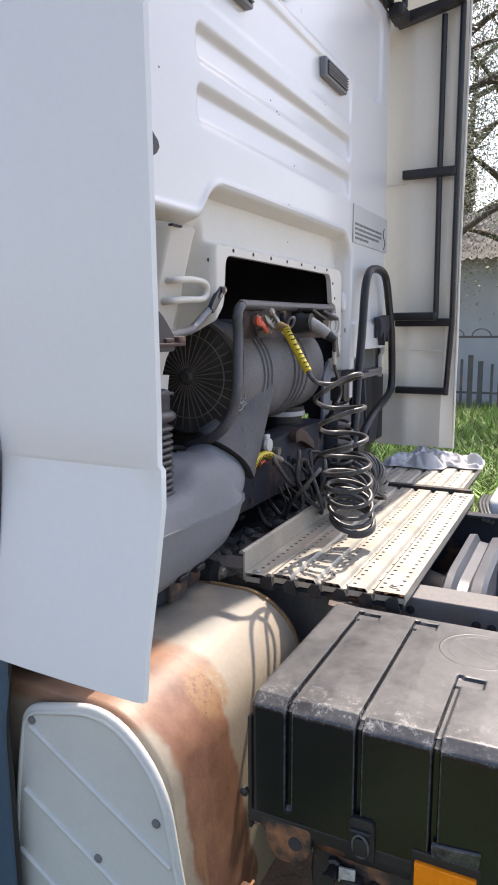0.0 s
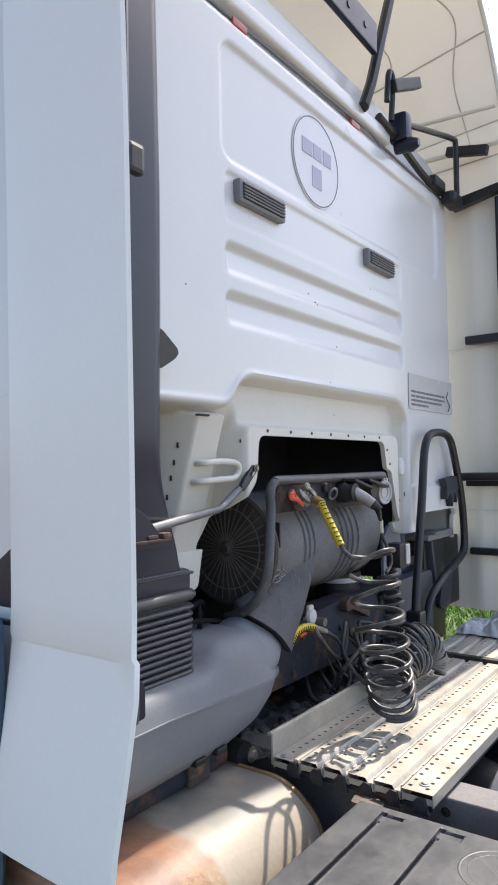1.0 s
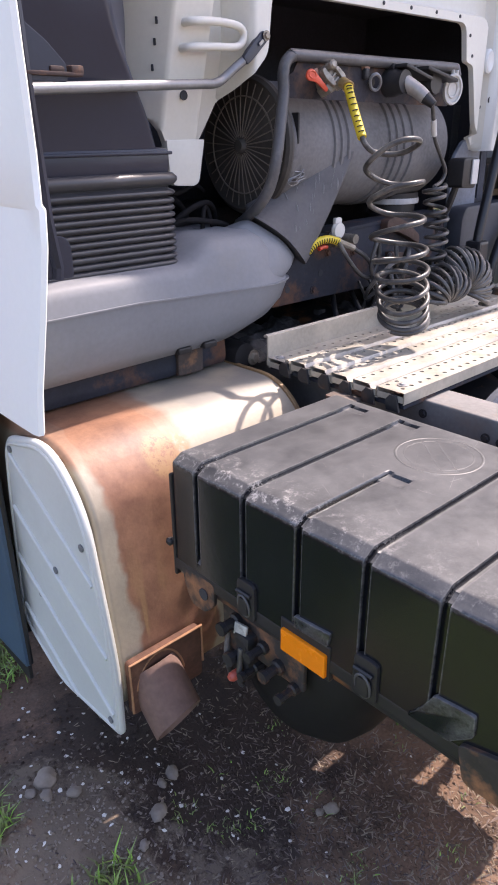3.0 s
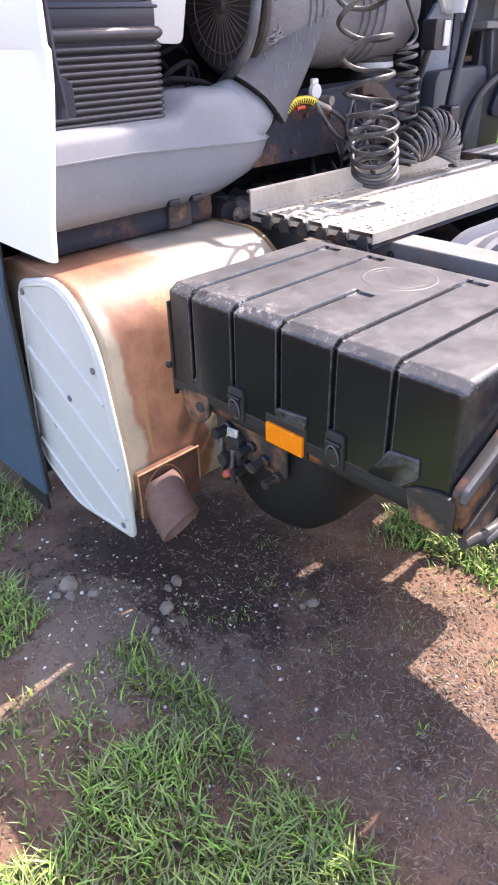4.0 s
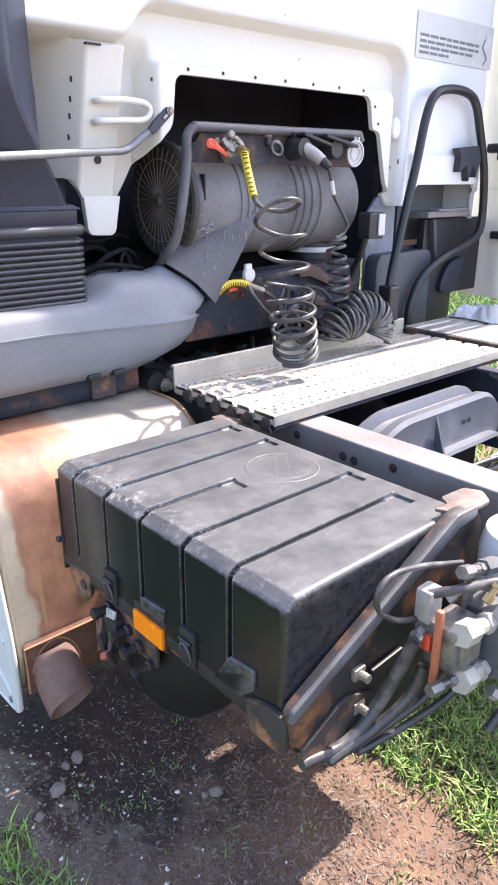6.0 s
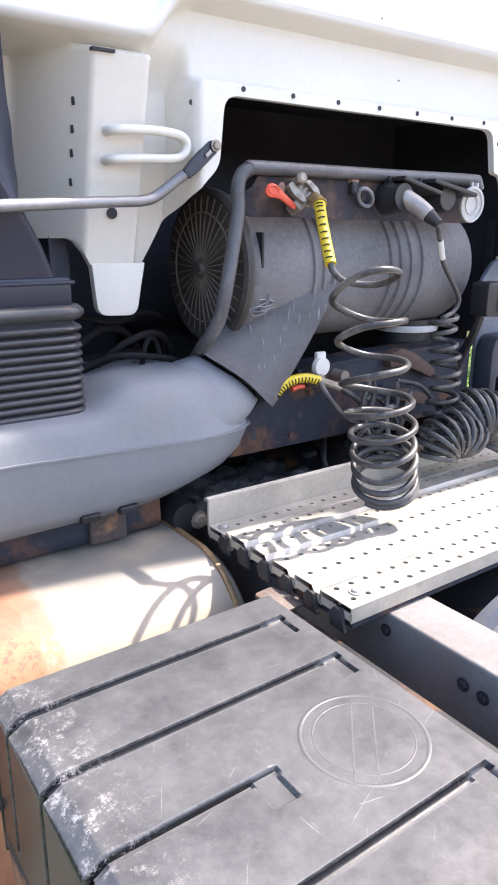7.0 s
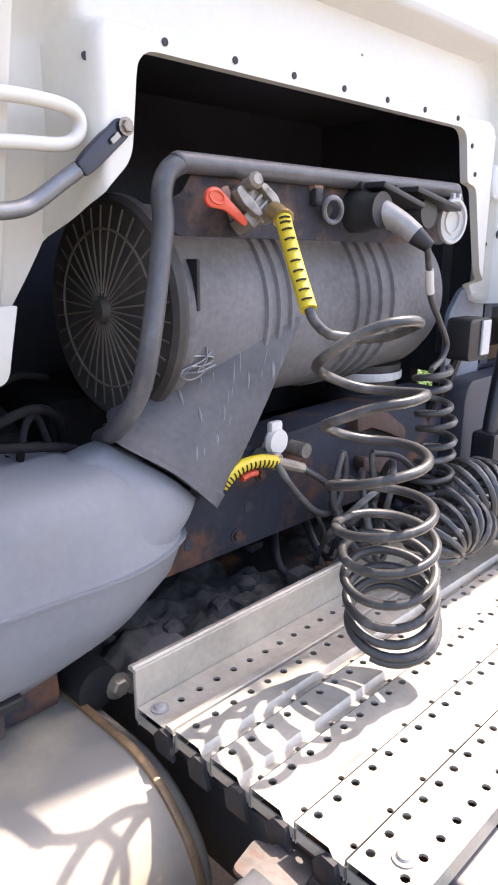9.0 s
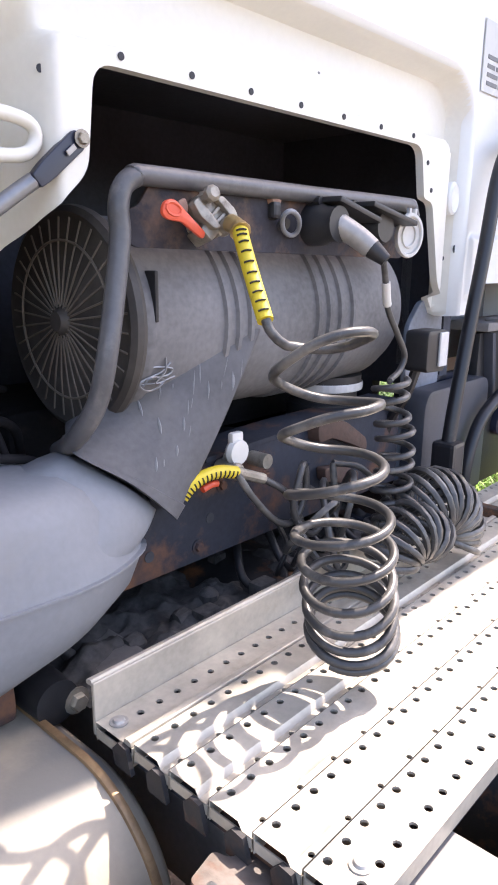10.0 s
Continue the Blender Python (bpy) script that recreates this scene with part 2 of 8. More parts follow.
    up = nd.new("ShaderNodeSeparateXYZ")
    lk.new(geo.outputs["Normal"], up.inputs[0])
    top_shade = op("MULTIPLY", band(up.outputs[2], 0.86, 0.98), op("MULTIPLY", band(wx, -0.93, -0.86), band(warp.outputs[0], 0.30, 0.55)))
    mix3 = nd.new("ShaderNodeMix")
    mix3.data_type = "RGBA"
    lk.new(op("MULTIPLY", top_shade, 0.9), mix3.inputs[0])
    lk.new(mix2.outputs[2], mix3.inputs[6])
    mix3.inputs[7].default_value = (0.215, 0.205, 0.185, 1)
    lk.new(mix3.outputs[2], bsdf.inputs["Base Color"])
    return m


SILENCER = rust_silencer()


def fibreglass():
    """Thin cream fibreglass that lets some daylight through."""
    m = mat("thin_fibreglass", (0.76, 0.745, 0.70), 0.5, var=0.06, scale=2.0, bump=0.06, dirt=(0.60, 0.57, 0.48), amount=0.35, dscale=2.4, sharp=0.35)
    nt = m.node_tree
    nd, lk = nt.nodes, nt.links
    tr, mx = nd.new("ShaderNodeBsdfTranslucent"), nd.new("ShaderNodeMixShader")
    tr.inputs[0].default_value = (0.82, 0.80, 0.75, 1)
    mx.inputs[0].default_value = 0.36
    bsdf, outp = nd["Principled BSDF"], nd["Material Output"]
    lk.new(bsdf.outputs[0], mx.inputs[1])
    lk.new(tr.outputs[0], mx.inputs[2])
    lk.new(mx.outputs[0], outp.inputs[0])
    return m


GLASSFIBRE = fibreglass()


def dusty_lid():
    """Black plastic with pale dust and fine scratches on its upper side."""
    m = mat("scuffed_black_lid", (0.0075, 0.0085, 0.0115), 0.28, spec=0.48, var=0.3, scale=9, bump=0.12, dirt=(0.016, 0.017, 0.018), amount=0.2, dscale=14, sharp=0.25)
    nt = m.node_tree
    nd, lk = nt.nodes, nt.links
    bsdf = nd["Principled BSDF"]
    old = bsdf.inputs["Base Color"].links[0].from_socket
    tc, geo = nd.new("ShaderNodeTexCoord"), nd.new("ShaderNodeNewGeometry")
    sep = nd.new("ShaderNodeSeparateXYZ")
    lk.new(geo.outputs["Normal"], sep.inputs[0])
    up = nd.new("ShaderNodeMapRange")
    up.inputs[1].default_value, up.inputs[2].default_value = 0.35, 0.95
    lk.new(sep.outputs[2], up.inputs[0])
    n = nd.new("ShaderNodeTexNoise")
    n.inputs["Scale"].default_value, n.inputs["Detail"].default_value, n.inputs["Roughness"].default_value = 10, 12, 0.82
    lk.new(tc.outputs["Object"], n.inputs["Vector"])
    lines = None
    wob = nd.new("ShaderNodeTexNoise")
    wob.inputs["Scale"].default_value, wob.inputs["Detail"].default_value = 5, 2
    lk.new(tc.outputs["Object"], wob.inputs["Vector"])
    bent = nd.new("ShaderNodeMix")
    bent.data_type = "RGBA"
    bent.blend_type = "LINEAR_LIGHT"
    bent.inputs[0].default_value = 0.02
    lk.new(tc.outputs["Object"], bent.inputs[6])
    lk.new(wob.outputs[1], bent.inputs[7])
    for turn, along, across in ((0.35, 5, 300), (1.0, 9, 420), (-0.25, 12, 520), (1.75, 20, 460), (0.62, 16, 700)):
        mp = nd.new("ShaderNodeMapping")
        mp.vector_type = "TEXTURE"
        mp.inputs["Rotation"].default_value = (0, 0, turn)
        mp.inputs["Scale"].default_value = (1 / along, 1 / across, 0.03)
        lk.new(bent.outputs[2], mp.inputs[0])
        one = nd.new("ShaderNodeTexNoise")
        one.inputs["Scale"].default_value, one.inputs["Detail"].default_value = 1.0, 1
        lk.new(mp.outputs[0], one.inputs["Vector"])
        if lines is None:
            lines = one.outputs[0]
        else:
            mxl = nd.new("ShaderNodeMath")
            mxl.operation = "MAXIMUM"
            lk.new(lines, mxl.inputs[0])
            lk.new(one.outputs[0], mxl.inputs[1])
            lines = mxl.outputs[0]
    patch = nd.new("ShaderNodeMapRange")
    patch.inputs[1].default_value, patch.inputs[2].default_value, patch.inputs[3].default_value, patch.inputs[4].default_value = 0.35, 0.62, 0.84, 1.0
    lk.new(n.outputs[0], patch.inputs[0])
    sc = nd.new("ShaderNodeMath")
    sc.operation = "MULTIPLY"
    lk.new(lines, sc.inputs[0])
    lk.new(patch.outputs[0], sc.inputs[1])
    r1, r2 = nd.new("ShaderNodeMapRange"), nd.new("ShaderNodeMapRange")
    r1.inputs[1].default_value, r1.inputs[2].default_value, r1.inputs[3].default_value, r1.inputs[4].default_value = 0.36, 0.66, 0.46, 1.08
    r2.inputs[1].default_value, r2.inputs[2].default_value = 0.725, 0.82
    lk.new(n.outputs[0], r1.inputs[0])
    lk.new(sc.outputs[0], r2.inputs[0])
    mul = nd.new("ShaderNodeMath")
    mul.operation = "MULTIPLY"
    lk.new(up.outputs[0], mul.inputs[0])
    lk.new(r1.outputs[0], mul.inputs[1])
    mx = nd.new("ShaderNodeMix")
    mx.data_type = "RGBA"
    lk.new(mul.outputs[0], mx.inputs[0])
    lk.new(old, mx.inputs[6])
    mx.inputs[7].default_value = (0.108, 0.109, 0.112, 1)
    mul2 = nd.new("ShaderNodeMath")
    mul2.operation = "MULTIPLY"
    lk.new(mul.outputs[0], mul2.inputs[0])
    lk.new(r2.outputs[0], mul2.inputs[1])
    mx2 = nd.new("ShaderNodeMix")
    mx2.data_type = "RGBA"
    lk.new(mul2.outputs[0], mx2.inputs[0])
    lk.new(mx.outputs[2], mx2.inputs[6])
    mx2.inputs[7].default_value = (0.26, 0.255, 0.25, 1)
    # scuffs along the outer top edge
    sp = nd.new("ShaderNodeSeparateXYZ")
    lk.new(tc.outputs["Object"], sp.inputs[0])
    e1, e2 = nd.new("ShaderNodeMapRange"), nd.new("ShaderNodeMapRange")
    e1.inputs[1].default_value, e1.inputs[2].default_value = -0.96, -1.045
    e2.inputs[1].default_value, e2.inputs[2].default_value = 0.948, 0.962
    lk.new(sp.outputs[0], e1.inputs[0])
    lk.new(sp.outputs[2], e2.inputs[0])
    wn_ = nd.new("ShaderNodeTexNoise")
    wn_.inputs["Scale"].default_value, wn_.inputs["Detail"].default_value, wn_.inputs["Roughness"].default_value = 45, 12, 0.9
    lk.new(tc.outputs["Object"], wn_.inputs["Vector"])
    wr = nd.new("ShaderNodeMapRange")
    wr.inputs[1].default_value, wr.inputs[2].default_value = 0.53, 0.58
    lk.new(wn_.outputs[0], wr.inputs[0])
    ma, mb = nd.new("ShaderNodeMath"), nd.new("ShaderNodeMath")
    ma.operation = mb.operation = "MULTIPLY"
    lk.new(e1.outputs[0], ma.inputs[0])
    lk.new(e2.outputs[0], ma.inputs[1])
    # most of the chipping is over the front three panels
    e3, mc = nd.new("ShaderNodeMapRange"), nd.new("ShaderNodeMath")
    e3.inputs[1].default_value, e3.inputs[2].default_value, e3.inputs[3].default_value = -0.90, -0.68, 0.3
    lk.new(sp.outputs[1], e3.inputs[0])
    mc.operation = "MULTIPLY"
    lk.new(ma.outputs[0], mc.inputs[0])
    lk.new(e3.outputs[0], mc.inputs[1])
    lk.new(mc.outputs[0], mb.inputs[0])
    lk.new(wr.outputs[0], mb.inputs[1])
    mx3 = nd.new("ShaderNodeMix")
    mx3.data_type = "RGBA"
    lk.new(mb.outputs[0], mx3.inputs[0])
    lk.new(mx2.outputs[2], mx3.inputs[6])
    mx3.inputs[7].default_value = (0.36, 0.35, 0.34, 1)
    # worn pale edges
    ed, er = nd.new("ShaderNodeMapRange"), nd.new("ShaderNodeMath")
    ed.inputs[1].default_value, ed.inputs[2].default_value, ed.inputs[4].default_value = 0.512, 0.56, 0.95
    lk.new(geo.outputs["Pointiness"], ed.inputs[0])
    er.operation = "MULTIPLY"
    er2 = nd.new("ShaderNodeMapRange")
    er2.inputs[1].default_value, er2.inputs[2].default_value = 0.38, 0.62
    lk.new(wn_.outputs[0], er2.inputs[0])
    lk.new(ed.outputs[0], er.inputs[0])
    lk.new(er2.outputs[0], er.inputs[1])
    mx4 = nd.new("ShaderNodeMix")
    mx4.data_type = "RGBA"
    lk.new(er.outputs[0], mx4.inputs[0])
    lk.new(mx3.outputs[2], mx4.inputs[6])
    mx4.inputs[7].default_value = (0.20, 0.20, 0.202, 1)
    lk.new(mx4.outputs[2], bsdf.inputs["Base Color"])
    rr = nd.new("ShaderNodeMapRange")
    rr.inputs[3].default_value, rr.inputs[4].default_value = 0.22, 0.44
    lk.new(mul.outputs[0], rr.inputs[0])
    lk.new(rr.outputs[0], bsdf.inputs["Roughness"])
    return m


BATT = dusty_lid()


def ground_material():
    m = mat("trodden_earth", (0.145, 0.086, 0.056), 0.95, var=0.65, scale=5, bump=1.0, fine=130, dirt=(0.25, 0.175, 0.125), amount=0.42, dscale=7, sharp=0.4)
    nt = m.node_tree
    nd, lk = nt.nodes, nt.links
    bsdf = nd["Principled BSDF"]
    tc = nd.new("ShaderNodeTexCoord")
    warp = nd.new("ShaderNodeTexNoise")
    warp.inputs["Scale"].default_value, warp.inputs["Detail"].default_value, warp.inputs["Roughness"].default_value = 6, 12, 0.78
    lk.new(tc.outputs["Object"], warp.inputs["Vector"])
    # first tone is dark damp earth with the silencer's shade painted in
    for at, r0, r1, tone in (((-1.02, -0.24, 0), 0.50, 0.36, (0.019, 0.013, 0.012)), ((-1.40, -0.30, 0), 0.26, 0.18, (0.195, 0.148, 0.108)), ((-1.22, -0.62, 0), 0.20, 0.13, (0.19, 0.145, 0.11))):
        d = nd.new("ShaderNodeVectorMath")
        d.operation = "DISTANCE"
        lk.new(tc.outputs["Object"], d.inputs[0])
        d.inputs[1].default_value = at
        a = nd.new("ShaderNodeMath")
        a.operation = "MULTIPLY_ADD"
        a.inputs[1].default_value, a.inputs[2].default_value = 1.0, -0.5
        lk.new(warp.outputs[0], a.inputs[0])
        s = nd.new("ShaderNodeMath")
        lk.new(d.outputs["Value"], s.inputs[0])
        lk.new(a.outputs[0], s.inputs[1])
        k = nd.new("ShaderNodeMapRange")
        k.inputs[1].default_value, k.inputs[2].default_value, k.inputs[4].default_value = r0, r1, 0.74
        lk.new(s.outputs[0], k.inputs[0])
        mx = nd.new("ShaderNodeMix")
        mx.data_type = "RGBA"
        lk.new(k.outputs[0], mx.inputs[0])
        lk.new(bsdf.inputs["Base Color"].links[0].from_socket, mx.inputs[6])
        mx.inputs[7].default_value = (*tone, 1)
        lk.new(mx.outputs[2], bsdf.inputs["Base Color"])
    return m


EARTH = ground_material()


# ---- mesh helpers ----
def part(name, bm, material, parent=None, label="", smooth=False, angle=35):
    me = bpy.data.meshes.new(name)
    bm.normal_update()
    bm.to_mesh(me)
    bm.free()
    me.materials.append(material)
    if smooth:
        me.shade_smooth()
        me.set_sharp_from_angle(angle=radians(angle))
    ob = new(name, me)
    ob.parent = parent
    if label:
        ob["label"] = label
    return ob


def empty(name, label, category, group="", kind="", at=(0, 0, 0)):
    ob = new(name)
    ob.empty_display_size = 0.05
    return tagged(ob, label, category, group, kind)


def whole(name, bm, material, label, category, smooth=False, group="", kind="", angle=35):
    return tagged(part(name, bm, material, None, "", smooth, angle), label, category, group, kind)


def join(*bms):
    out = bmesh.new()
    for b in bms:
        tmp = bpy.data.meshes.new("tmp")
        b.to_mesh(tmp)
        b.free()
        out.from_mesh(tmp)
        bpy.data.meshes.remove(tmp)
    return out


def moved(bm, m):
    bm.transform(m)
    return bm


def box(x0, x1, y0, y1, z0, z1, bev=0.004, seg=2):
    bm = bmesh.new()
    bmesh.ops.create_cube(bm, size=1)
    bm.transform(Matrix.Translation(((x0 + x1) / 2, (y0 + y1) / 2, (z0 + z1) / 2)) @ Matrix.Diagonal((abs(x1 - x0), abs(y1 - y0), abs(z1 - z0), 1)))
    if bev:
        bmesh.ops.bevel(bm, geom=bm.edges[:], offset=min(bev, 0.45 * min(abs(x1 - x0), abs(y1 - y0), abs(z1 - z0))), segments=seg, affect="EDGES", profile=0.6)
    return bm


def glide(pts, k=8, closed=False):
    """Points on a smooth curve through pts."""
    p = [Vector(q) for q in pts]
    n, out = len(p), []
    for i in range(n if closed else n - 1):
        a = p[(i - 1) % n] if closed or i else p[0] * 2 - p[1]
        b, c = p[i], p[(i + 1) % n]
        d = p[(i + 2) % n] if closed or i + 2 < n else p[-1] * 2 - p[-2]
        for j in range(k):
            t = j / k
            out.append(0.5 * (2 * b + (c - a) * t + (2 * a - 5 * b + 4 * c - d) * t * t + (3 * b - a - 3 * c + d) * t ** 3))
    if not closed:
        out.append(p[-1])
    return out


def tube(pts, r, n=10, closed=False, squash=1.0):
    """A round bar along pts; r is a radius or a function of the share of the way."""
    p = [Vector(q) for q in pts]
    bm, rings = bmesh.new(), []
    up = None
    for i, q in enumerate(p):
        a = p[i - 1] if i or closed else p[i]
        b = p[(i + 1) % len(p)] if i + 1 < len(p) or closed else p[i]
        t = (b - a).normalized()
        if up is None:
            up = t.orthogonal().normalized()
        up = (up - t * up.dot(t)).normalized()
        side = t.cross(up)
        rr = r(i / (len(p) - 1)) if callable(r) else r
        rings.append([bm.verts.new(q + (up * math.cos(6.28318 * k / n) + side * math.sin(6.28318 * k / n) * squash) * rr) for k in range(n)])
    m = len(rings)
    for i in range(m if closed else m - 1):
        u, v = rings[i], rings[(i + 1) % m]
        for k in range(n):
            bm.faces.new((u[k], u[(k + 1) % n], v[(k + 1) % n], v[k]))
    if not closed:
        bm.faces.new(rings[0][::-1])
        bm.faces.new(rings[-1])
    return bm


AX = {"x": Matrix(((0, 0, 1, 0), (1, 0, 0, 0), (0, 1, 0, 0), (0, 0, 0, 1))), "y": Matrix(((1, 0, 0, 0), (0, 0, 1, 0), (0, 1, 0, 0), (0, 0, 0, 1))), "z": Matrix.Identity(4)}


def prism(poly, axis, a, b, bev=0.0, seg=2):
    """poly, in the other two axes in alphabetical order, drawn out from a to b along the axis."""
    bm = bmesh.new()
    lo = [bm.verts.new((u, v, a)) for u, v in poly]
    hi = [bm.verts.new((u, v, b)) for u, v in poly]
    n = len(poly)
    bm.faces.new(lo[::-1])
    bm.faces.new(hi)
    for i in range(n):
        bm.faces.new((lo[i], lo[(i + 1) % n], hi[(i + 1) % n], hi[i]))
    bm.transform(AX[axis])
    bmesh.ops.recalc_face_normals(bm, faces=bm.faces[:])
    if bev:
        ends = [e for e in bm.edges if len(e.link_faces) == 2 and e.calc_face_angle() > 0.6]
        bmesh.ops.bevel(bm, geom=ends, offset=bev, segments=seg, affect="EDGES", profile=0.6)
    return bm


def rounded(poly, r, k=5):
    """A polygon with its corners cut round; r may be one radius or one for each corner."""
    out, n = [], len(poly)
    for i, q in enumerate(poly):
        rr = r[i] if isinstance(r, (list, tuple)) else r
        a, b, c = Vector(poly[i - 1]), Vector(q), Vector(poly[(i + 1) % n])
        u, v = (a - b), (c - b)
        d = min(rr, u.length * 0.48, v.length * 0.48)
        s, e = b + u.normalized() * d, b + v.normalized() * d
        for j in range(k + 1):
            t = j / k
            w = s * (1 - t) ** 2 + b * 2 * t * (1 - t) + e * t * t
            out.append((w.x, w.y))
    return out


def lathe(profile, axis, centre, n=32, close=True):
    """profile: (radius, place along the axis) pairs."""
    bm, rings = bmesh.new(), []
    for r, h in profile:
        rings.append([bm.verts.new((max(r, 1e-4) * math.cos(6.28318 * k / n), max(r, 1e-4) * math.sin(6.28318 * k / n), h)) for k in range(n)])
    for u, v in zip(rings, rings[1:]):
        for k in range(n):
            bm.faces.new((u[k], u[(k + 1) % n], v[(k + 1) % n], v[k]))
    if close:
        bm.faces.new(rings[0][::-1])
        bm.faces.new(rings[-1])
    bm.transform(Matrix.Translation(centre) @ AX[axis])
    bmesh.ops.recalc_face_normals(bm, faces=bm.faces[:])
    return bm


def rod(a, b, r, n=10):
    return tube([a, b], r, n)


def bolt(at, axis="y", r=0.009, h=0.008):
    sign = -1 if axis in "xy" else 1
    return join(lathe([(r, 0), (r, sign * h * 0.7), (r * 0.85, sign * h)], axis, at, 6), lathe([(r * 1.5, 0), (r * 1.5, sign * h * 0.25)], axis, at, 12))


def sdbox(x, z, x0, x1, z0, z1, r):
    """Distance to a rounded rectangle, negative inside."""
    qx, qz = abs(x - (x0 + x1) / 2) - (x1 - x0) / 2 + r, abs(z - (z0 + z1) / 2) - (z1 - z0) / 2 + r
    return np.hypot(np.maximum(qx, 0), np.maximum(qz, 0)) + np.minimum(np.maximum(qx, qz), 0) - r


def step(d, w):
    t = np.clip(d / w, 0, 1)
    return t * t * (3 - 2 * t)


def inside(poly, x, z):
    hit = np.zeros(np.shape(x), bool)
    for (ax, az), (bx_, bz) in zip(poly, poly[1:] + poly[:1]):
        if az != bz:
            hit ^= ((az > z) != (bz > z)) & (x < (bx_ - ax) * (z - az) / (bz - az) + ax)
    return hit


def near_outline(poly, x, z):
    best, at = 9.0, (x, z)
    for a, b in zip(poly, poly[1:] + poly[:1]):
        a, b, p = Vector(a), Vector(b), Vector((x, z))
        t = max(0, min(1, (p - a).dot(b - a) / max(1e-9, (b - a).length_squared)))
        q = a + (b - a) * t
        if (p - q).length < best:
            best, at = (p - q).length, (q.x, q.y)
    return best, at


# ---- ground ----
def ground_z(x, y):
    b = lambda cx, cy, r, h: h * math.exp(-((x - cx) ** 2 + (y - cy) ** 2) / (r * r))
    far = min(1.0, max(0.0, (math.hypot(x, y) - 4) / 6))
    return (b(-1.33, -0.2, 0.28, 0.08) + b(-1.12, -0.8, 0.28, -0.075) + b(-0.72, -0.85, 0.28, 0.055) + b(-1.9, -1.2, 0.5, -0.02)
            + 0.02 * noise.noise((x * 2.3, y * 2.3, 0)) + 0.008 * noise.noise((x * 11, y * 11, 3)) + far * 0.05 * noise.noise((x * 0.3, y * 0.3, 7)))


def grid_axis(near, cell, far):
    a = list(np.arange(near[0], near[1] + 1e-6, cell))
    d, lo, hi = cell, near[0], near[1]
    while hi < far:
        d *= 1.25
        lo, hi = lo - d, hi + d
        a = [lo] + a + [hi]
    return a


gx, gy = grid_axis((-2.6, 0.6), 0.025, 900), grid_axis((-2.2, 1.2), 0.025, 900)
gv = [(x, y, ground_z(x, y)) for y in gy for x in gx]
nx = len(gx)
gf = [(j * nx + i, j * nx + i + 1, (j + 1) * nx + i + 1, (j + 1) * nx + i) for j in range(len(gy) - 1) for i in range(nx - 1)]
me = bpy.data.meshes.new("ground")
me.from_pydata(gv, [], gf)
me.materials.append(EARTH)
me.shade_smooth()
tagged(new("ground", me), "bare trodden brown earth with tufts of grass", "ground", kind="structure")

# ---- cab ----
cab = empty("truck_cab", "white truck cab seen from behind, with ribbed rear wall", "truck cab")

OPEN = [(-0.42, 1.832), (0.42, 1.832), (0.442, 1.727), (0.482, 1.719), (0.532, 1.541), (0.570, 1.50), (0.635, 1.41), (0.65, 1.36), (0.65, 1.20),
        (-0.61, 1.20), (-0.59, 1.41), (-0.580, 1.455), (-0.554, 1.495), (-0.524, 1.552), (-0.501, 1.603), (-0.486, 1.652), (-0.435, 1.70)]
OPEN = rounded(OPEN, [0.03, 0.03, 0.008, 0.015, 0.02, 0.02, 0.02, 0.02, 0, 0, 0.02, 0.03, 0.03, 0.03, 0.03, 0.03, 0.02], 5)


def wall_depth(x, z):
    """How far forward of the panel's face the pressed rear wall lies."""
    y = np.full(np.shape(x), -0.015)
    # raised rim and the broad upper field with rounded corners
    y = y + 0.012 * step(-sdbox(x, z, -0.60, 1.02, 2.575, 2.93, 0.06), 0.022)
    # two long pressed ribs, and the shelves that carry the vents
    for z0, z1 in ((2.258, 2.362), (2.118, 2.226)):
        d = -sdbox(x, z, -0.59, 0.60, z0, z1, 0.03)
        y = y + 0.024 * step(d, 0.028) * np.clip(0.25 + 0.75 * (z - z0) / (z1 - z0), 0, 1)
    y = y + 0.008 * step(-sdbox(x, z, -0.59, 0.60, 2.40, 2.56, 0.03), 0.02) * np.clip((z - 2.36) / 0.2, 0, 1)
    # recess over the engine tunnel, with a soft ridge along its edge
    d1 = -sdbox(x, z, -0.565, 0.608, 0.6, 1.995, 0.10)
    d2 = np.minimum(1.905 - z, -0.40 - x)
    k = 0.05
    h = np.clip(0.5 + 0.5 * (d1 - d2) / k, 0, 1)
    dd = d2 * (1 - h) + d1 * h + k * h * (1 - h)
    rec = step(dd, 0.019)
    y = y + 0.055 * rec - 0.007 * np.exp(-((dd + 0.010) / 0.008) ** 2)
    # flat flange round the opening
    plate = step(-sdbox(x, z, -0.505, 0.565, 1.0, 1.868, 0.05), 0.014)
    y = y - 0.040 * plate * rec
    # slanting pillar at the left that carries the grips, and the deep corner beside it
    low = (1 - step(x + 0.575, 0.012)) * step(1.893 - z, 0.014)
    y = y * (1 - low) + low * (0.0 + 0.29 * (1.88 - z))
    deep = np.clip((-0.69 - x) * 1.4, 0, 0.14)
    y = y + deep * step(1.893 - z, 0.014)
    side = step(x + 0.583, 0.02) * (1 - step(x + 0.505, 0.03)) * step(1.93 - z, 0.10)
    y = y + 0.050 * side + side * 0.26 * np.clip(1.72 - z, 0, 0.4)
    # soft bow of the whole panel at its sides
    y = y + 0.05 * step(np.abs(x) - 1.12, 0.09) + 0.03 * step(z - 2.97, 0.06)
    # small ledge low at the right
    y = y - 0.012 * step(-sdbox(x, z, 0.64, 1.2, 1.50, 1.66, 0.02), 0.015)
    return y


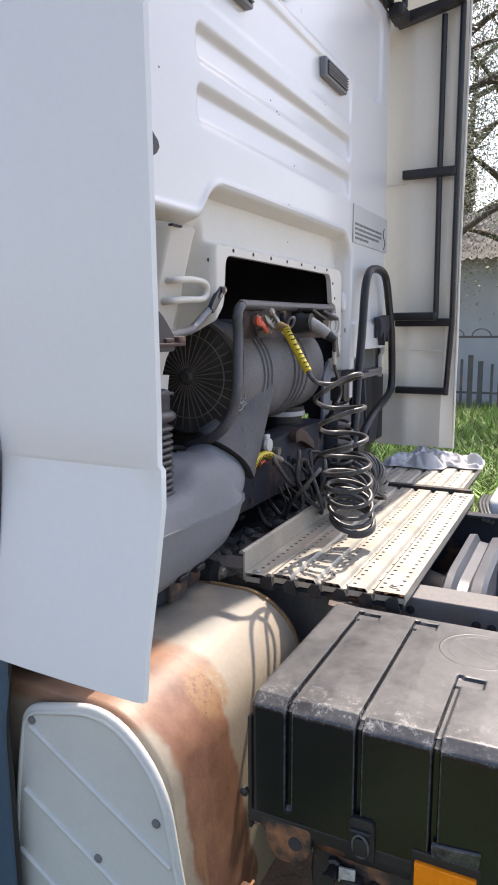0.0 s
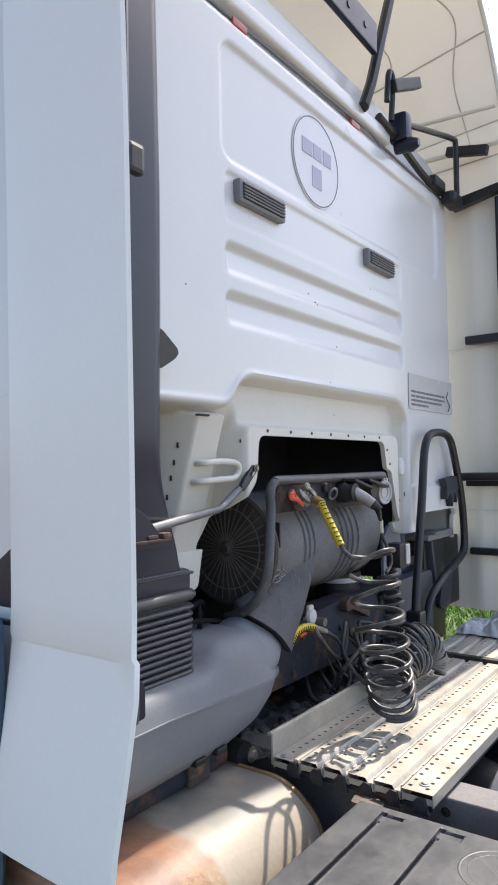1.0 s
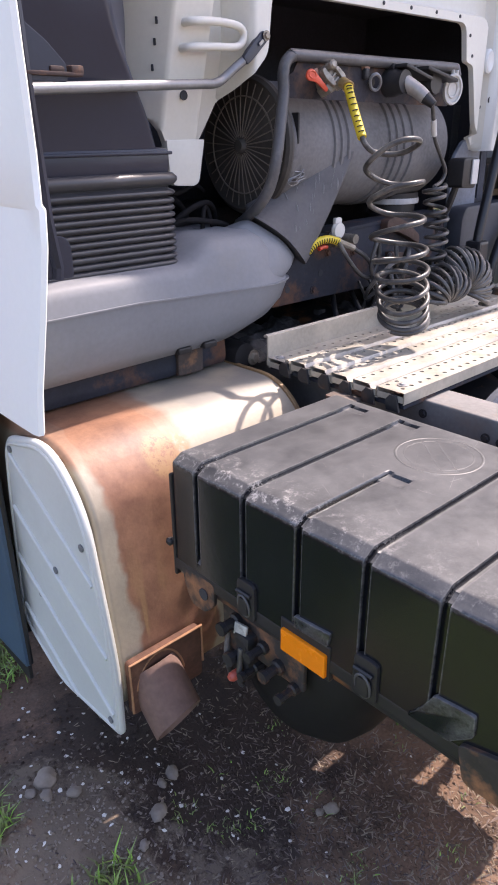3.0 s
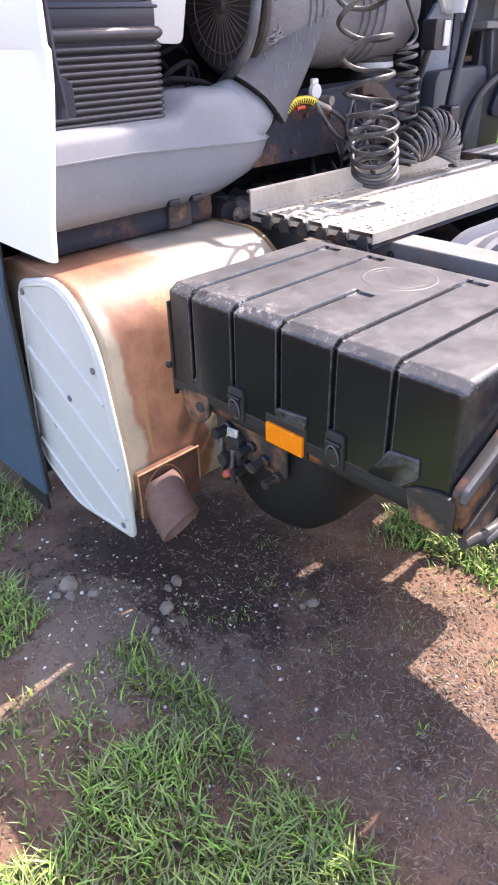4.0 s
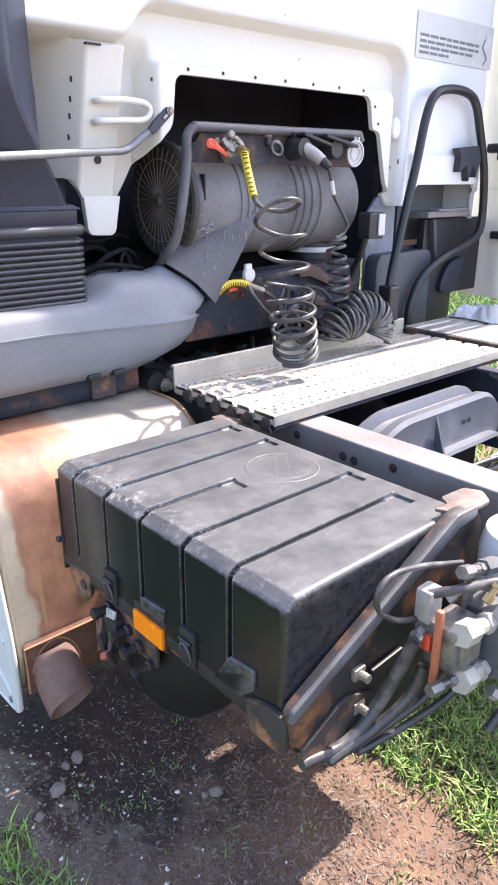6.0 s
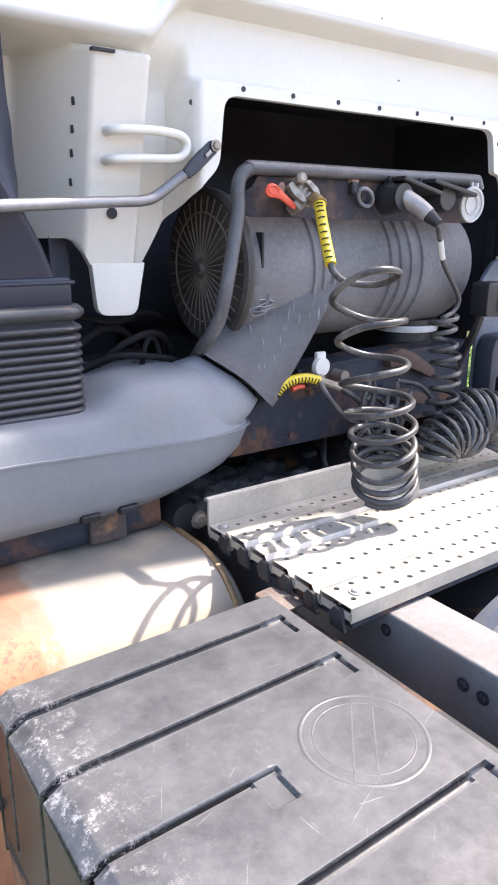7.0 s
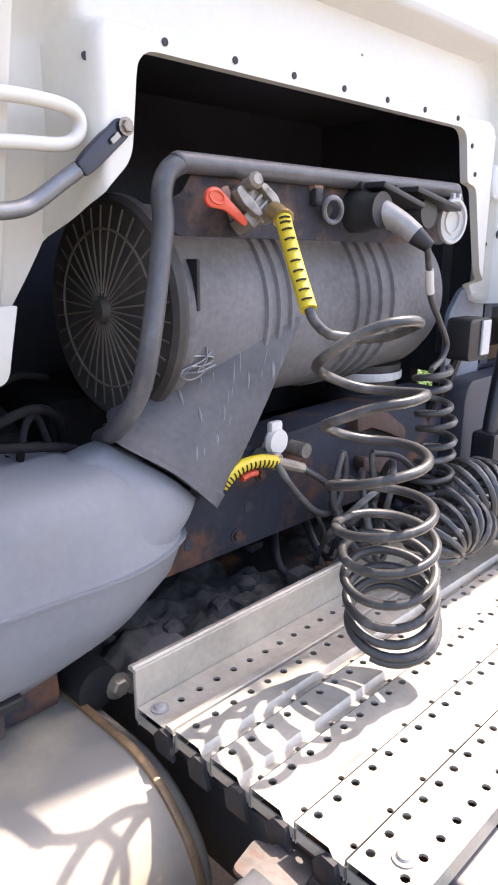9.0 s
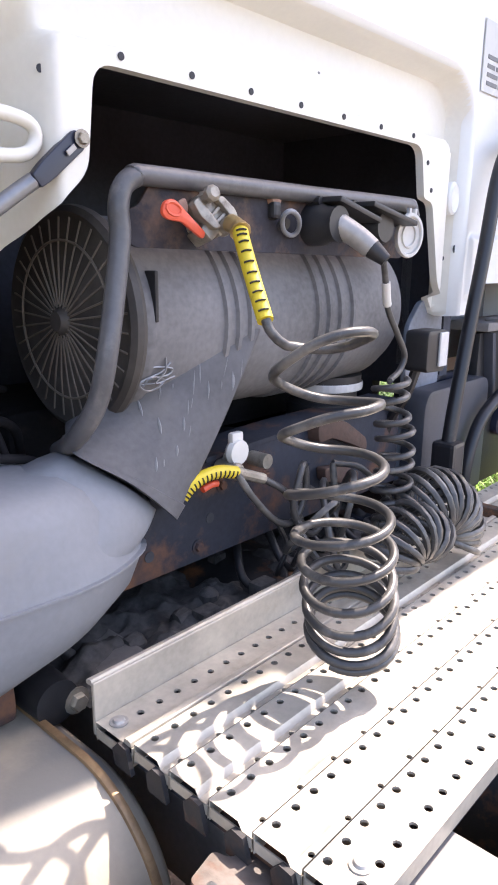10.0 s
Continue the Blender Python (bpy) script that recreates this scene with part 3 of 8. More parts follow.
def rear_wall():
    xs, zs = np.linspace(-1.2, 1.2, 381), np.linspace(1.40, 3.03, 281)
    X, Z = np.meshgrid(xs, zs)
    X2, Z2 = X.copy(), Z.copy()
    gone = inside(OPEN, X, Z)
    gone |= -sdbox(X, Z, 0.683, 1.118, 1.0, 1.535, 0.025) > 0
    cell = 0.0067
    for j in range(X.shape[0]):
        for i in range(X.shape[1]):
            if abs(X[j, i]) < 0.70 and Z[j, i] < 1.87:
                d, at = near_outline(OPEN, X[j, i], Z[j, i])
                if d < cell * (0.75 if not gone[j, i] else 0.5):
                    X2[j, i], Z2[j, i] = at
                    gone[j, i] = False
    # the pillar's foot narrows to its tab
    edge = -0.655 - 0.6 * np.clip(Z - 1.475, 0, 1)
    off = np.where(Z < 1.56, edge - X, -1.0)
    near = (off > 0) & (off < cell)
    X2 = np.where(near, edge, X2)
    gone |= off >= cell
    gone |= (Z < 1.492) & (X < -0.50)
    gone |= (Z < 1.462) & (X > 0.56) & (X < 0.70)
    Y = wall_depth(X2, Z2)
    idx, verts = -np.ones(X.shape, int), []
    for j in range(X.shape[0]):
        for i in range(X.shape[1]):
            if not gone[j, i]:
                idx[j, i] = len(verts)
                verts.append((X2[j, i], Y[j, i], Z2[j, i]))
    faces = []
    for j in range(X.shape[0] - 1):
        for i in range(X.shape[1] - 1):
            q = [k for k in (idx[j, i], idx[j, i + 1], idx[j + 1, i + 1], idx[j + 1, i]) if k >= 0]
            if len(q) >= 3:
                faces.append(q)
    bm = bmesh.new()
    vs = [bm.verts.new(v) for v in verts]
    for q in faces:
        bm.faces.new([vs[k] for k in q])
    bmesh.ops.dissolve_degenerate(bm, dist=1e-5, edges=bm.edges[:])
    # turned edge of the sheet
    rim = [e for e in bm.edges if e.is_boundary]
    ext = bmesh.ops.extrude_edge_only(bm, edges=rim)
    for v in [g for g in ext["geom"] if isinstance(g, bmesh.types.BMVert)]:
        v.co.y += 0.018
    bm.normal_update()
    for f in bm.faces:
        c = f.calc_center_median()
        f.material_index = 1 if c.z < 2.0 and c.x < 0.6 and c.y > -0.012 else 0
    return bm


wall_ob = part("rear_wall", rear_wall(), WHITE, cab, "white pressed-steel rear wall with two long ribs", True, 50)
# roof edge, side walls and roof close the cab
wall_ob.data.materials.append(CREAM)
part("roof_gutter", tube([(-1.17, -0.008, 2.985), (0.36, -0.008, 3.02), (0.43, -0.008, 3.005), (1.12, -0.008, 2.99)], 0.006, 6), INK, cab, "dark sealant joint under the roof edge")
part("roof_edge", prism(rounded([(0.0, 3.020), (-0.022, 3.030), (-0.022, 3.080), (0.03, 3.115), (0.6, 3.17), (0.6, 3.02)], 0.012), "x", -1.17, 0.50, 0), WHITE, cab, "", True)
part("roof", prism(rounded([(-1.2, 3.0), (1.2, 3.0), (1.12, 3.14), (0.6, 3.2), (-0.6, 3.2), (-1.12, 3.14)], 0.06), "y", 0.03, 2.0), WHITE, cab, "", True)
for s in (-1, 1):
    part("side_wall", box(s * 1.20, s * 1.16, 0.03, 2.0, 1.2, 3.02, 0.01), WHITE, cab)
part("front_wall", box(-1.16, 1.16, 1.96, 2.0, 1.2, 3.02, 0.01), WHITE, cab)
for x in (-0.50, 0.215):
    lamp = part("marker_lamp", box(x - 0.034, x + 0.034, -0.016, 0.02, 2.982, 3.004, 0.004), LAMPRED, cab, "small faded red marker lamp")


def vent(x, z):
    w, h = 0.232, 0.066
    body = part("vent", box(x - w / 2, x + w / 2, -0.034, -0.006, z - h / 2, z + h / 2, 0.008), GREYMETAL, cab, "grey plastic louvred vent")
    part("vent_opening", box(x - w / 2 + 0.014, x + w / 2 - 0.014, -0.0365, -0.030, z - h / 2 + 0.01, z + h / 2 - 0.01, 0.002), VOID, body)
    for k in range(5):
        zz = z - h / 2 + 0.0145 + k * 0.0092
        part("slat", moved(box(-w / 2 + 0.013, w / 2 - 0.013, -0.0035, 0.0035, -0.0024, 0.0024, 0.001, 1), pose(x, -0.0385, zz, 35)), GREYMETAL, body)


vent(-0.422, 2.507)
vent(0.374, 2.513)

# round badge: a film disc with a dark ring, three plain bars and a square below
bm = lathe([(0.152, 0.0), (0.152, -0.002)], "y", (-0.066, -0.0045, 2.755), 64)
badge = part("badge", bm, BADGE, cab, "round pale badge with a dark ring and faded bars")
ring = lathe([(0.148, -0.0022), (0.148, -0.0032), (0.1445, -0.0032), (0.1445, -0.0022)], "y", (-0.066, -0.0045, 2.755), 64, False)
part("ring", ring, INK, badge)
for k, (x, w) in enumerate(((-0.128, 0.062), (-0.062, 0.055), (0.004, 0.055))):
    part("bar", box(x - w / 2, x + w / 2, -0.0085, -0.0068, 2.762, 2.812, 0.0005, 1), LOGOBLUE, badge)
part("square", box(-0.098, -0.036, -0.0085, -0.0068, 2.665, 2.735, 0.0005, 1), LOGOBLUE, badge)

# information sticker: rows of bars and a small curl
sticker = part("sticker", box(0.634, 1.14, -0.0195, -0.0165, 1.972, 2.121, 0.0008, 1), STICK, cab, "grey sticker with unreadable print")
rows = ((2.047, 0.655, 1.03), (2.028, 0.655, 1.03), (2.010, 0.655, 0.99), (1.992, 0.655, 0.83))
for z, x0, x1 in rows:
    x = x0
    while x < x1:
        w = random.uniform(0.02, 0.06)
        part("print_bar", box(x, min(x + w, x1 + 0.01), -0.0208, -0.0190, z - 0.0045, z + 0.0045, 0), INK, sticker)
        x += w + 0.008
part("print_curl", tube(glide([(1.085, -0.0205, 2.075), (1.068, -0.0205, 2.045), (1.10, -0.0205, 2.012), (1.08, -0.0205, 1.984)], 8), 0.005, 6, squash=0.3), INK, sticker)

# flange holes, grips, plugs
for k in range(7):
    part("rivet_hole", lathe([(0.0052, 0.0), (0.0052, -0.0015)], "y", (-0.377 + 0.126 * k, wall_depth(np.array(0.0), np.array(1.845)) - 0.0002, 1.846), 10), VOID, cab)
for x, z in ((-0.487, 1.814), (0.447, 1.80), (0.470, 1.745), (0.553, 1.60)):
    part("rivet_hole", lathe([(0.0052, 0.0), (0.0052, -0.0015)], "y", (x, wall_depth(np.array(x), np.array(z)) - 0.0002, z), 10), VOID, cab)
for k, z in enumerate((1.80, 1.755, 1.715, 1.665)):
    part("slot", moved(box(-0.003, 0.003, -0.002, 0.002, -0.007, 0.007, 0.001, 1), pose(-0.712, float(wall_depth(np.array(-0.712), np.array(z))) - 0.001, z, 0, 0, -50)), VOID, cab)
part("plug_boss", moved(lathe([(0.024, 0.035), (0.023, -0.004), (0.019, -0.009), (0.013, -0.006), (0.0, -0.006)], "y", (0, 0, 0), 24), Matrix.Translation((0.572, 0.0, 1.735)) @ Matrix.Diagonal((1, 1, 1.6, 1))), WHITE, cab, "", True)
part("gap", box(-0.695, -0.652, -0.006, 0.006, 1.874, 1.879, 0), VOID, cab)
part("side_hole", lathe([(0.010, 0), (0.010, -0.0015)], "y", (0.605, -0.001, 1.622), 12), VOID, cab)


for x, z, s in ((-0.13, 2.30, 0.005), (-0.10, 2.275, 0.007), (-0.093, 2.268, 0.004), (0.05, 2.15, 0.005), (-0.02, 2.02, 0.004), (0.30, 2.40, 0.004), (-0.75, 2.2, 0.004), (0.1, 1.92, 0.004)):
    part("paint_chip", moved(lathe([(s, 0.0), (s * 0.7, -0.0006)], "y", (0, 0, 0), 7), Matrix.Translation((x, float(wall_depth(np.array(x), np.array(z))) - 0.0003, z)) @ Matrix.Diagonal((1, 1, 0.6, 1))), INK, cab)


loop = glide([(-0.655, 0.07, 1.752), (-0.652, 0.018, 1.753), (-0.58, 0.012, 1.757), (-0.515, 0.014, 1.752), (-0.50, 0.016, 1.733), (-0.52, 0.016, 1.712), (-0.585, 0.02, 1.708), (-0.652, 0.03, 1.704), (-0.655, 0.075, 1.702)], 6)
part("grip", tube(loop, 0.0088, 12), CREAM, cab, "bent white tubular grip", True, 60)
part("pillar_hole", lathe([(0.011, 0), (0.011, -0.002)], "y", (-0.638, 0.077, 1.61), 12), VOID, cab)
part("tab", (prism(rounded([(-0.668, 1.410), (-0.581, 1.406), (-0.570, 1.46), (-0.558, 1.514), (-0.676, 1.514)], [0.022, 0.022, 0.02, 0.003, 0.003], 6), "y", 0.102, 0.124, 0.002)), CREAM, cab, "cream sheet-metal tab below the pillar", True)

# engine tunnel behind the opening
for b_ in ((-0.70, 0.70, 0.62, 0.64, 0.4, 1.95), (-0.70, 0.70, 0.06, 0.62, 1.93, 1.95), (-0.74, -0.70, 0.16, 0.64, 0.4, 1.95), (0.70, 0.74, 0.06, 0.64, 1.26, 1.95), (0.70, 0.74, 0.06, 0.195, 0.7, 1.26), (0.70, 0.74, 0.268, 0.64, 0.7, 1.26), (0.70, 0.74, 0.195, 0.268, 0.7, 1.04)):
    part("tunnel_lining", box(*b_, 0), LINING, cab, "black insulated engine tunnel")
part("floor_panel", box(-1.16, -0.72, 0.30, 0.34, 0.5, 1.9, 0.005), BLACK, cab, "dark underside panel")
part("floor_panel", box(0.70, 1.18, 0.16, 0.20, 1.31, 1.62, 0.005), GREYBOX, cab, "dull grey inner panel")

# ---- side fairings ----
def fairing(sign):
    """A tall narrow panel beside the cab with a kink and a flared foot."""
    rows_ = [(1.05, 1.285), (1.12, 1.278), (1.25, 1.258), (1.36, 1.243), (1.418, 1.237), (1.426, 1.240), (1.5, 1.238), (1.8, 1.240), (2.3, 1.245), (2.6, 1.252), (3.0, 1.25), (3.3, 1.235)]
    bm, skins = bmesh.new(), []
    ys = [-0.300, -0.312, -0.309, -0.295, -0.25, -0.15, -0.05, 0.02, 0.032, 0.03]
    ins = [0.020, 0.012, 0.003, 0.0, 0.0, 0.001, 0.004, 0.008, 0.014, 0.022]
    for z, x in rows_:
        cut = 0.01 * max(0, 1.2 - z)
        edge = -0.010 * math.exp(-((z - 1.33) / 0.1) ** 2) + 0.03 * max(0.0, 1.42 - z) * 0.9 if z < 1.42 else 0.0
        skins.append([bm.verts.new((sign * (x - d), y + (edge if y < -0.2 else 0), z + (0.09 * (-0.05 - y) * -0.15 if z < 1.06 else 0))) for y, d in zip(ys, ins)])
    for u, v in zip(skins, skins[1:]):
        for k in range(len(ys) - 1):
            bm.faces.new((u[k], u[k + 1], v[k + 1], v[k]))
    bmesh.ops.recalc_face_normals(bm, faces=bm.faces[:])
    bmesh.ops.solidify(bm, geom=bm.faces[:], thickness=0.004)
    return bm


left = empty("side_fairing", "tall white side fairing panel with a kinked flared foot", "fairing", "side fairings of the cab")
part("panel", fairing(-1), FAIR, left, "smooth white panel with a kink low down", True, 25)
part("edge_rail", join(tube([(-1.222, -0.288, 3.2), (-1.222, -0.288, 1.95), (-1.215, -0.285, 1.62), (-1.20, -0.27, 1.40), (-1.187, -0.262, 1.32), (-1.19, -0.262, 1.30)], 0.008, 8, squash=1.3), box(-1.205, -1.195, -0.26, 0.0, 1.3, 3.1, 0.003)), DUCT, left, "dark stiffening rail inside the edge")
part("clip", box(-1.222, -1.180, -0.300, -0.280, 2.250, 2.305, 0.010), BLACK, left)
part("rail_foot", prism(rounded([(-1.19, 1.30), (-1.158, 1.30), (-1.158, 1.355), (-1.17, 1.37), (-1.19, 1.37)], 0.008), "y", -0.262, -0.255, 0.001), DUCT, left)
bracket = part("stay_bracket", prism(rounded([(-1.225, 1.60), (-1.145, 1.60), (-1.145, 1.625), (-1.175, 1.655), (-1.225, 1.69)], 0.006), "y", -0.288, -0.283, 0.001), DUCT, left, "thin folded bracket")

right = empty("side_fairing", "cream inner face of the opposite side fairing", "fairing", "side fairings of the cab")
def inner_fairing():
    bm, skins = bmesh.new(), []
    ys = np.linspace(-0.335, 0.10, 15)
    for z in np.linspace(1.05, 3.05, 25):
        row = []
        for y in ys:
            x = 1.285 - 0.02 * math.exp(-((y + 0.10) / 0.035) ** 2) - 0.014 * math.exp(-((y + 0.27) / 0.03) ** 2) + 0.01 * math.sin(z * 9) * math.exp(-((y + 0.2) / 0.1) ** 2)
            row.append(bm.verts.new((x, y + 0.004 * math.sin(z * 7), z)))
        skins.append(row)
    for u, v in zip(skins, skins[1:]):
        for k in range(len(ys) - 1):
            bm.faces.new((u[k], u[k + 1], v[k + 1], v[k]))
    bmesh.ops.recalc_face_normals(bm, faces=bm.faces[:])
    bmesh.ops.solidify(bm, geom=bm.faces[:], thickness=0.006)
    return bm
part("panel", inner_fairing(), INNER, right, "", True, 30)
for z in (2.30, 1.52, 1.33):
    part("seam", box(1.2665, 1.272, -0.335, 0.06, z - 0.003, z + 0.003, 0), CREAM, right)
part("edge_seal", tube([(1.262, -0.336, 1.05), (1.262, -0.332, 2.0), (1.262, -0.336, 3.05)], 0.006, 6), CREAM, right)

# ---- roof spoiler ----
def spoiler():
    bm, skins = bmesh.new(), []
    for j in range(17):
        s = j / 16
        row = []
        for i in range(25):
            a = math.pi * i / 24
            c, d = math.cos(a), math.sin(a)
            x = 1.28 * math.copysign(abs(c) ** 0.30, c) * (1 - 0.10 * s * abs(d))
            z = 3.05 + (1.08 * (1 - 0.45 * s)) * abs(d) ** 0.42
            y = -0.305 + 1.7 * s + 0.12 * (z - 3.05) + 0.6 * max(0, z - 4.0)
            row.append(bm.verts.new((x, y, z)))
        skins.append(row)
    for u, v in zip(skins, skins[1:]):
        for k in range(24):
            bm.faces.new((u[k], u[k + 1], v[k + 1], v[k]))
    bmesh.ops.recalc_face_normals(bm, faces=bm.faces[:])
    bmesh.ops.solidify(bm, geom=bm.faces[:], thickness=0.008)
    return bm


spo = empty("roof_spoiler", "cream hollow roof spoiler seen from beneath", "roof spoiler")
part("shell", spoiler(), GLASSFIBRE, spo, "", True, 40)
def shell_at(s, a):
    """A point just inside the spoiler's shell."""
    c, d = math.cos(a), math.sin(a)
    z = 3.05 + (1.08 * (1 - 0.45 * s)) * abs(d) ** 0.42
    return (1.28 * math.copysign(abs(c) ** 0.30, c) * (1 - 0.10 * s * abs(d)) * 0.994, -0.305 + 1.7 * s + 0.12 * (z - 3.05) + 0.6 * max(0, z - 4.0), z - 0.006)


SEAM = mat("shadowed_seam", (0.52, 0.50, 0.44), 0.7, var=0.15, scale=8)
for s_ in (0.10, 0.30, 0.52):
    part("seam", tube([shell_at(s_ + 0.02 * math.sin(k * 0.5), 0.02 + 1.55 * k / 24) for k in range(25)], 0.0035, 6), SEAM, spo)
for a_ in (0.012, 0.06, 0.45):
    part("seam", tube([shell_at(k / 16 * 0.85, a_) for k in range(17)], 0.0045, 6), SEAM, spo)
part("rim", tube([shell_at(0.004, math.pi * k / 60) for k in range(61)], 0.011, 6), INNER, spo)
part("rib", tube(glide([(1.235, -0.30, 3.25), (1.235, 0.2, 3.26), (1.22, 1.0, 3.3)], 6), 0.012, 6), INNER, spo)
part("rib", tube(glide([(1.22, -0.24, 3.42), (1.22, 0.3, 3.45), (1.2, 1.0, 3.5)], 6), 0.010, 6), INNER, spo)
part("front_wall", box(-1.2, 1.2, 1.3, 1.33, 3.1, 3.6, 0), GLASSFIBRE, spo)

# platform and braces on the roof edge
brace = empty("roof_brace", "black steel braces and clamps at the roof corner", "brace")
part("post", tube([(0.25, -0.03, 3.07), (0.30, -0.04, 3.18), (0.47, -0.05, 3.60)], 0.026, 8, squash=0.8), TUBEBLK, brace)
part("bar", moved(join(box(-0.56, 0.0, -0.012, 0.012, -0.060, 0.060, 0.006), *[lathe([(0.013, 0.0), (0.013, -0.0035)], "y", (-0.10 - 0.13 * k, -0.0118, 0.0), 14) for k in range(4)]), Matrix.Translation((0.318, -0.05, 3.352)) @ Matrix.Rotation(0.03, 4, "Y")), DUCT, brace, "blue-grey flat bar")
part("clamp", join(box(0.525, 0.59, -0.085, 0.0, 3.045, 3.165, 0.022), lathe([(0.024, 0.02), (0.03, -0.05), (0.016, -0.08)], "y", (0.56, -0.04, 3.03), 12)), DUCT, brace, "", True)
part("hoop", tube(glide([(0.50, -0.03, 3.12), (0.49, -0.045, 3.27), (0.455, -0.045, 3.29), (0.44, -0.04, 3.17)], 6), 0.012, 8), TUBEBLK, brace)
part("strut", tube(glide([(0.40, -0.02, 3.10), (0.52, -0.03, 3.07), (0.80, -0.02, 3.03), (1.05, -0.02, 3.0)], 5), 0.016, 8), TUBEBLK, brace)
part("strut", tube(glide([(0.60, -0.05, 3.14), (0.90, -0.065, 3.215), (1.10, -0.074, 3.262), (1.13, -0.076, 3.235), (1.13, -0.075, 3.01)], 5), 0.013, 8), TUBEBLK, brace)
part("pad", moved(box(-0.15, 0.15, -0.02, 0.02, -0.024, 0.024, 0.008), Matrix.Translation((0.60, -0.05, 3.305)) @ Matrix.Rotation(-0.46, 4, "Y")), BLACK, brace)
part("pad", moved(box(-0.02, 0.02, -0.10, 0.10, -0.023, 0.023, 0.008), Matrix.Translation((1.205, -0.105, 3.235)) @ Matrix.Rotation(0.21, 4, "X")), BLACK, brace)
part("corner_clamp", join(box(1.05, 1.19, -0.09, -0.02, 2.95, 3.01, 0.02), box(0.93, 1.06, -0.05, -0.01, 3.0, 3.05, 0.012)), BLACK, brace)

# ---- ladder on the far fairing ----
lad = empty("ladder", "narrow black tubular ladder on the fairing", "ladder")
part("stile", tube([(1.255, -0.225, 3.0), (1.250, -0.228, 2.33), (1.245, -0.235, 1.68)], 0.013, 8), TUBEBLK, lad)
part("stile", tube([(1.25, -0.305, 3.06), (1.245, -0.308, 2.33), (1.24, -0.312, 1.66), (1.24, -0.295, 1.31)], 0.013, 8), TUBEBLK, lad)
part("head", prism(rounded([(-0.02, 2.965), (-0.26, 3.012), (-0.32, 3.028), (-0.32, 3.06), (-0.02, 3.015)], 0.012), "x", 1.20, 1.25, 0.005), TUBEBLK, lad)
part("rung", box(1.225, 1.262, -0.305, -0.06, 2.312, 2.352, 0.006), TUBEBLK, lad)
part("rung", join(box(1.225, 1.262, -0.318, -0.045, 1.635, 1.672, 0.006), box(1.16, 1.235, -0.25, -0.03, 1.662, 1.70, 0.012)), TUBEBLK, lad)
part("rung", box(1.225, 1.262, -0.298, -0.055, 1.312, 1.345, 0.006), TUBEBLK, lad)

# ---- air intake: snorkel, bellows, duct box, filter ----
snork = empty("air_intake", "dark plastic air intake snorkel with ribbed bellows", "air intake")


def snorkel():
    """A flat duct whose inner edge sweeps out toward the bellows."""
    bm, rings = bmesh.new(), []
    for z in np.linspace(1.466, 3.1, 60):
        xr = float(np.interp(z, [1.466, 1.50, 1.56, 1.62, 1.70, 1.78, 1.9, 2.1, 2.4, 3.1], [-0.785, -0.80, -0.822, -0.848, -0.878, -0.893, -0.893, -0.888, -0.885, -0.895]))
        f = float(step(np.array(z - 1.52), 0.25))
        pts = rounded([(-1.20, -0.105), (xr - 0.045 * f, -0.097), (xr + 0.045 * f, -0.02 + 0.005 * f), (-1.20, -0.02)], [0.018, 0.016, 0.012, 0.018], 6)
        back = 0.18 * (1 - float(step(np.array(z - 1.46), 0.2)))
        rings.append([bm.verts.new((x, y + (back if y > -0.06 else 0) + 0.065 * (1 - float(step(np.array(z - 1.46), 0.35))), z)) for x, y in pts])
    n = len(rings[0])
    for u, v in zip(rings, rings[1:]):
        for k in range(n):
            bm.faces.new((u[k], u[(k + 1) % n], v[(k + 1) % n], v[k]))
    bm.faces.new(rings[0][::-1])
    bm.faces.new(rings[-1])
    bmesh.ops.recalc_face_normals(bm, faces=bm.faces[:])
    return bm


part("snorkel", snorkel(), DUCT, snork, "smooth blue-grey snorkel", True, 40)
part("hinge_tab", prism(rounded([(-0.94, 1.962), (-0.903, 1.966), (-0.858, 1.992), (-0.846, 2.006), (-0.850, 2.018), (-0.900, 2.054), (-0.94, 2.062)], 0.004), "y", -0.075, -0.045, 0.002), BLACK, snork, "black triangular hinge tab")
part("collar", join(box(-1.19, -0.775, -0.042, 0.24, 1.446, 1.500, 0.012), box(-1.19, -0.771, -0.047, 0.24, 1.486, 1.493, 0.003)), DUCT, snork, "", True)


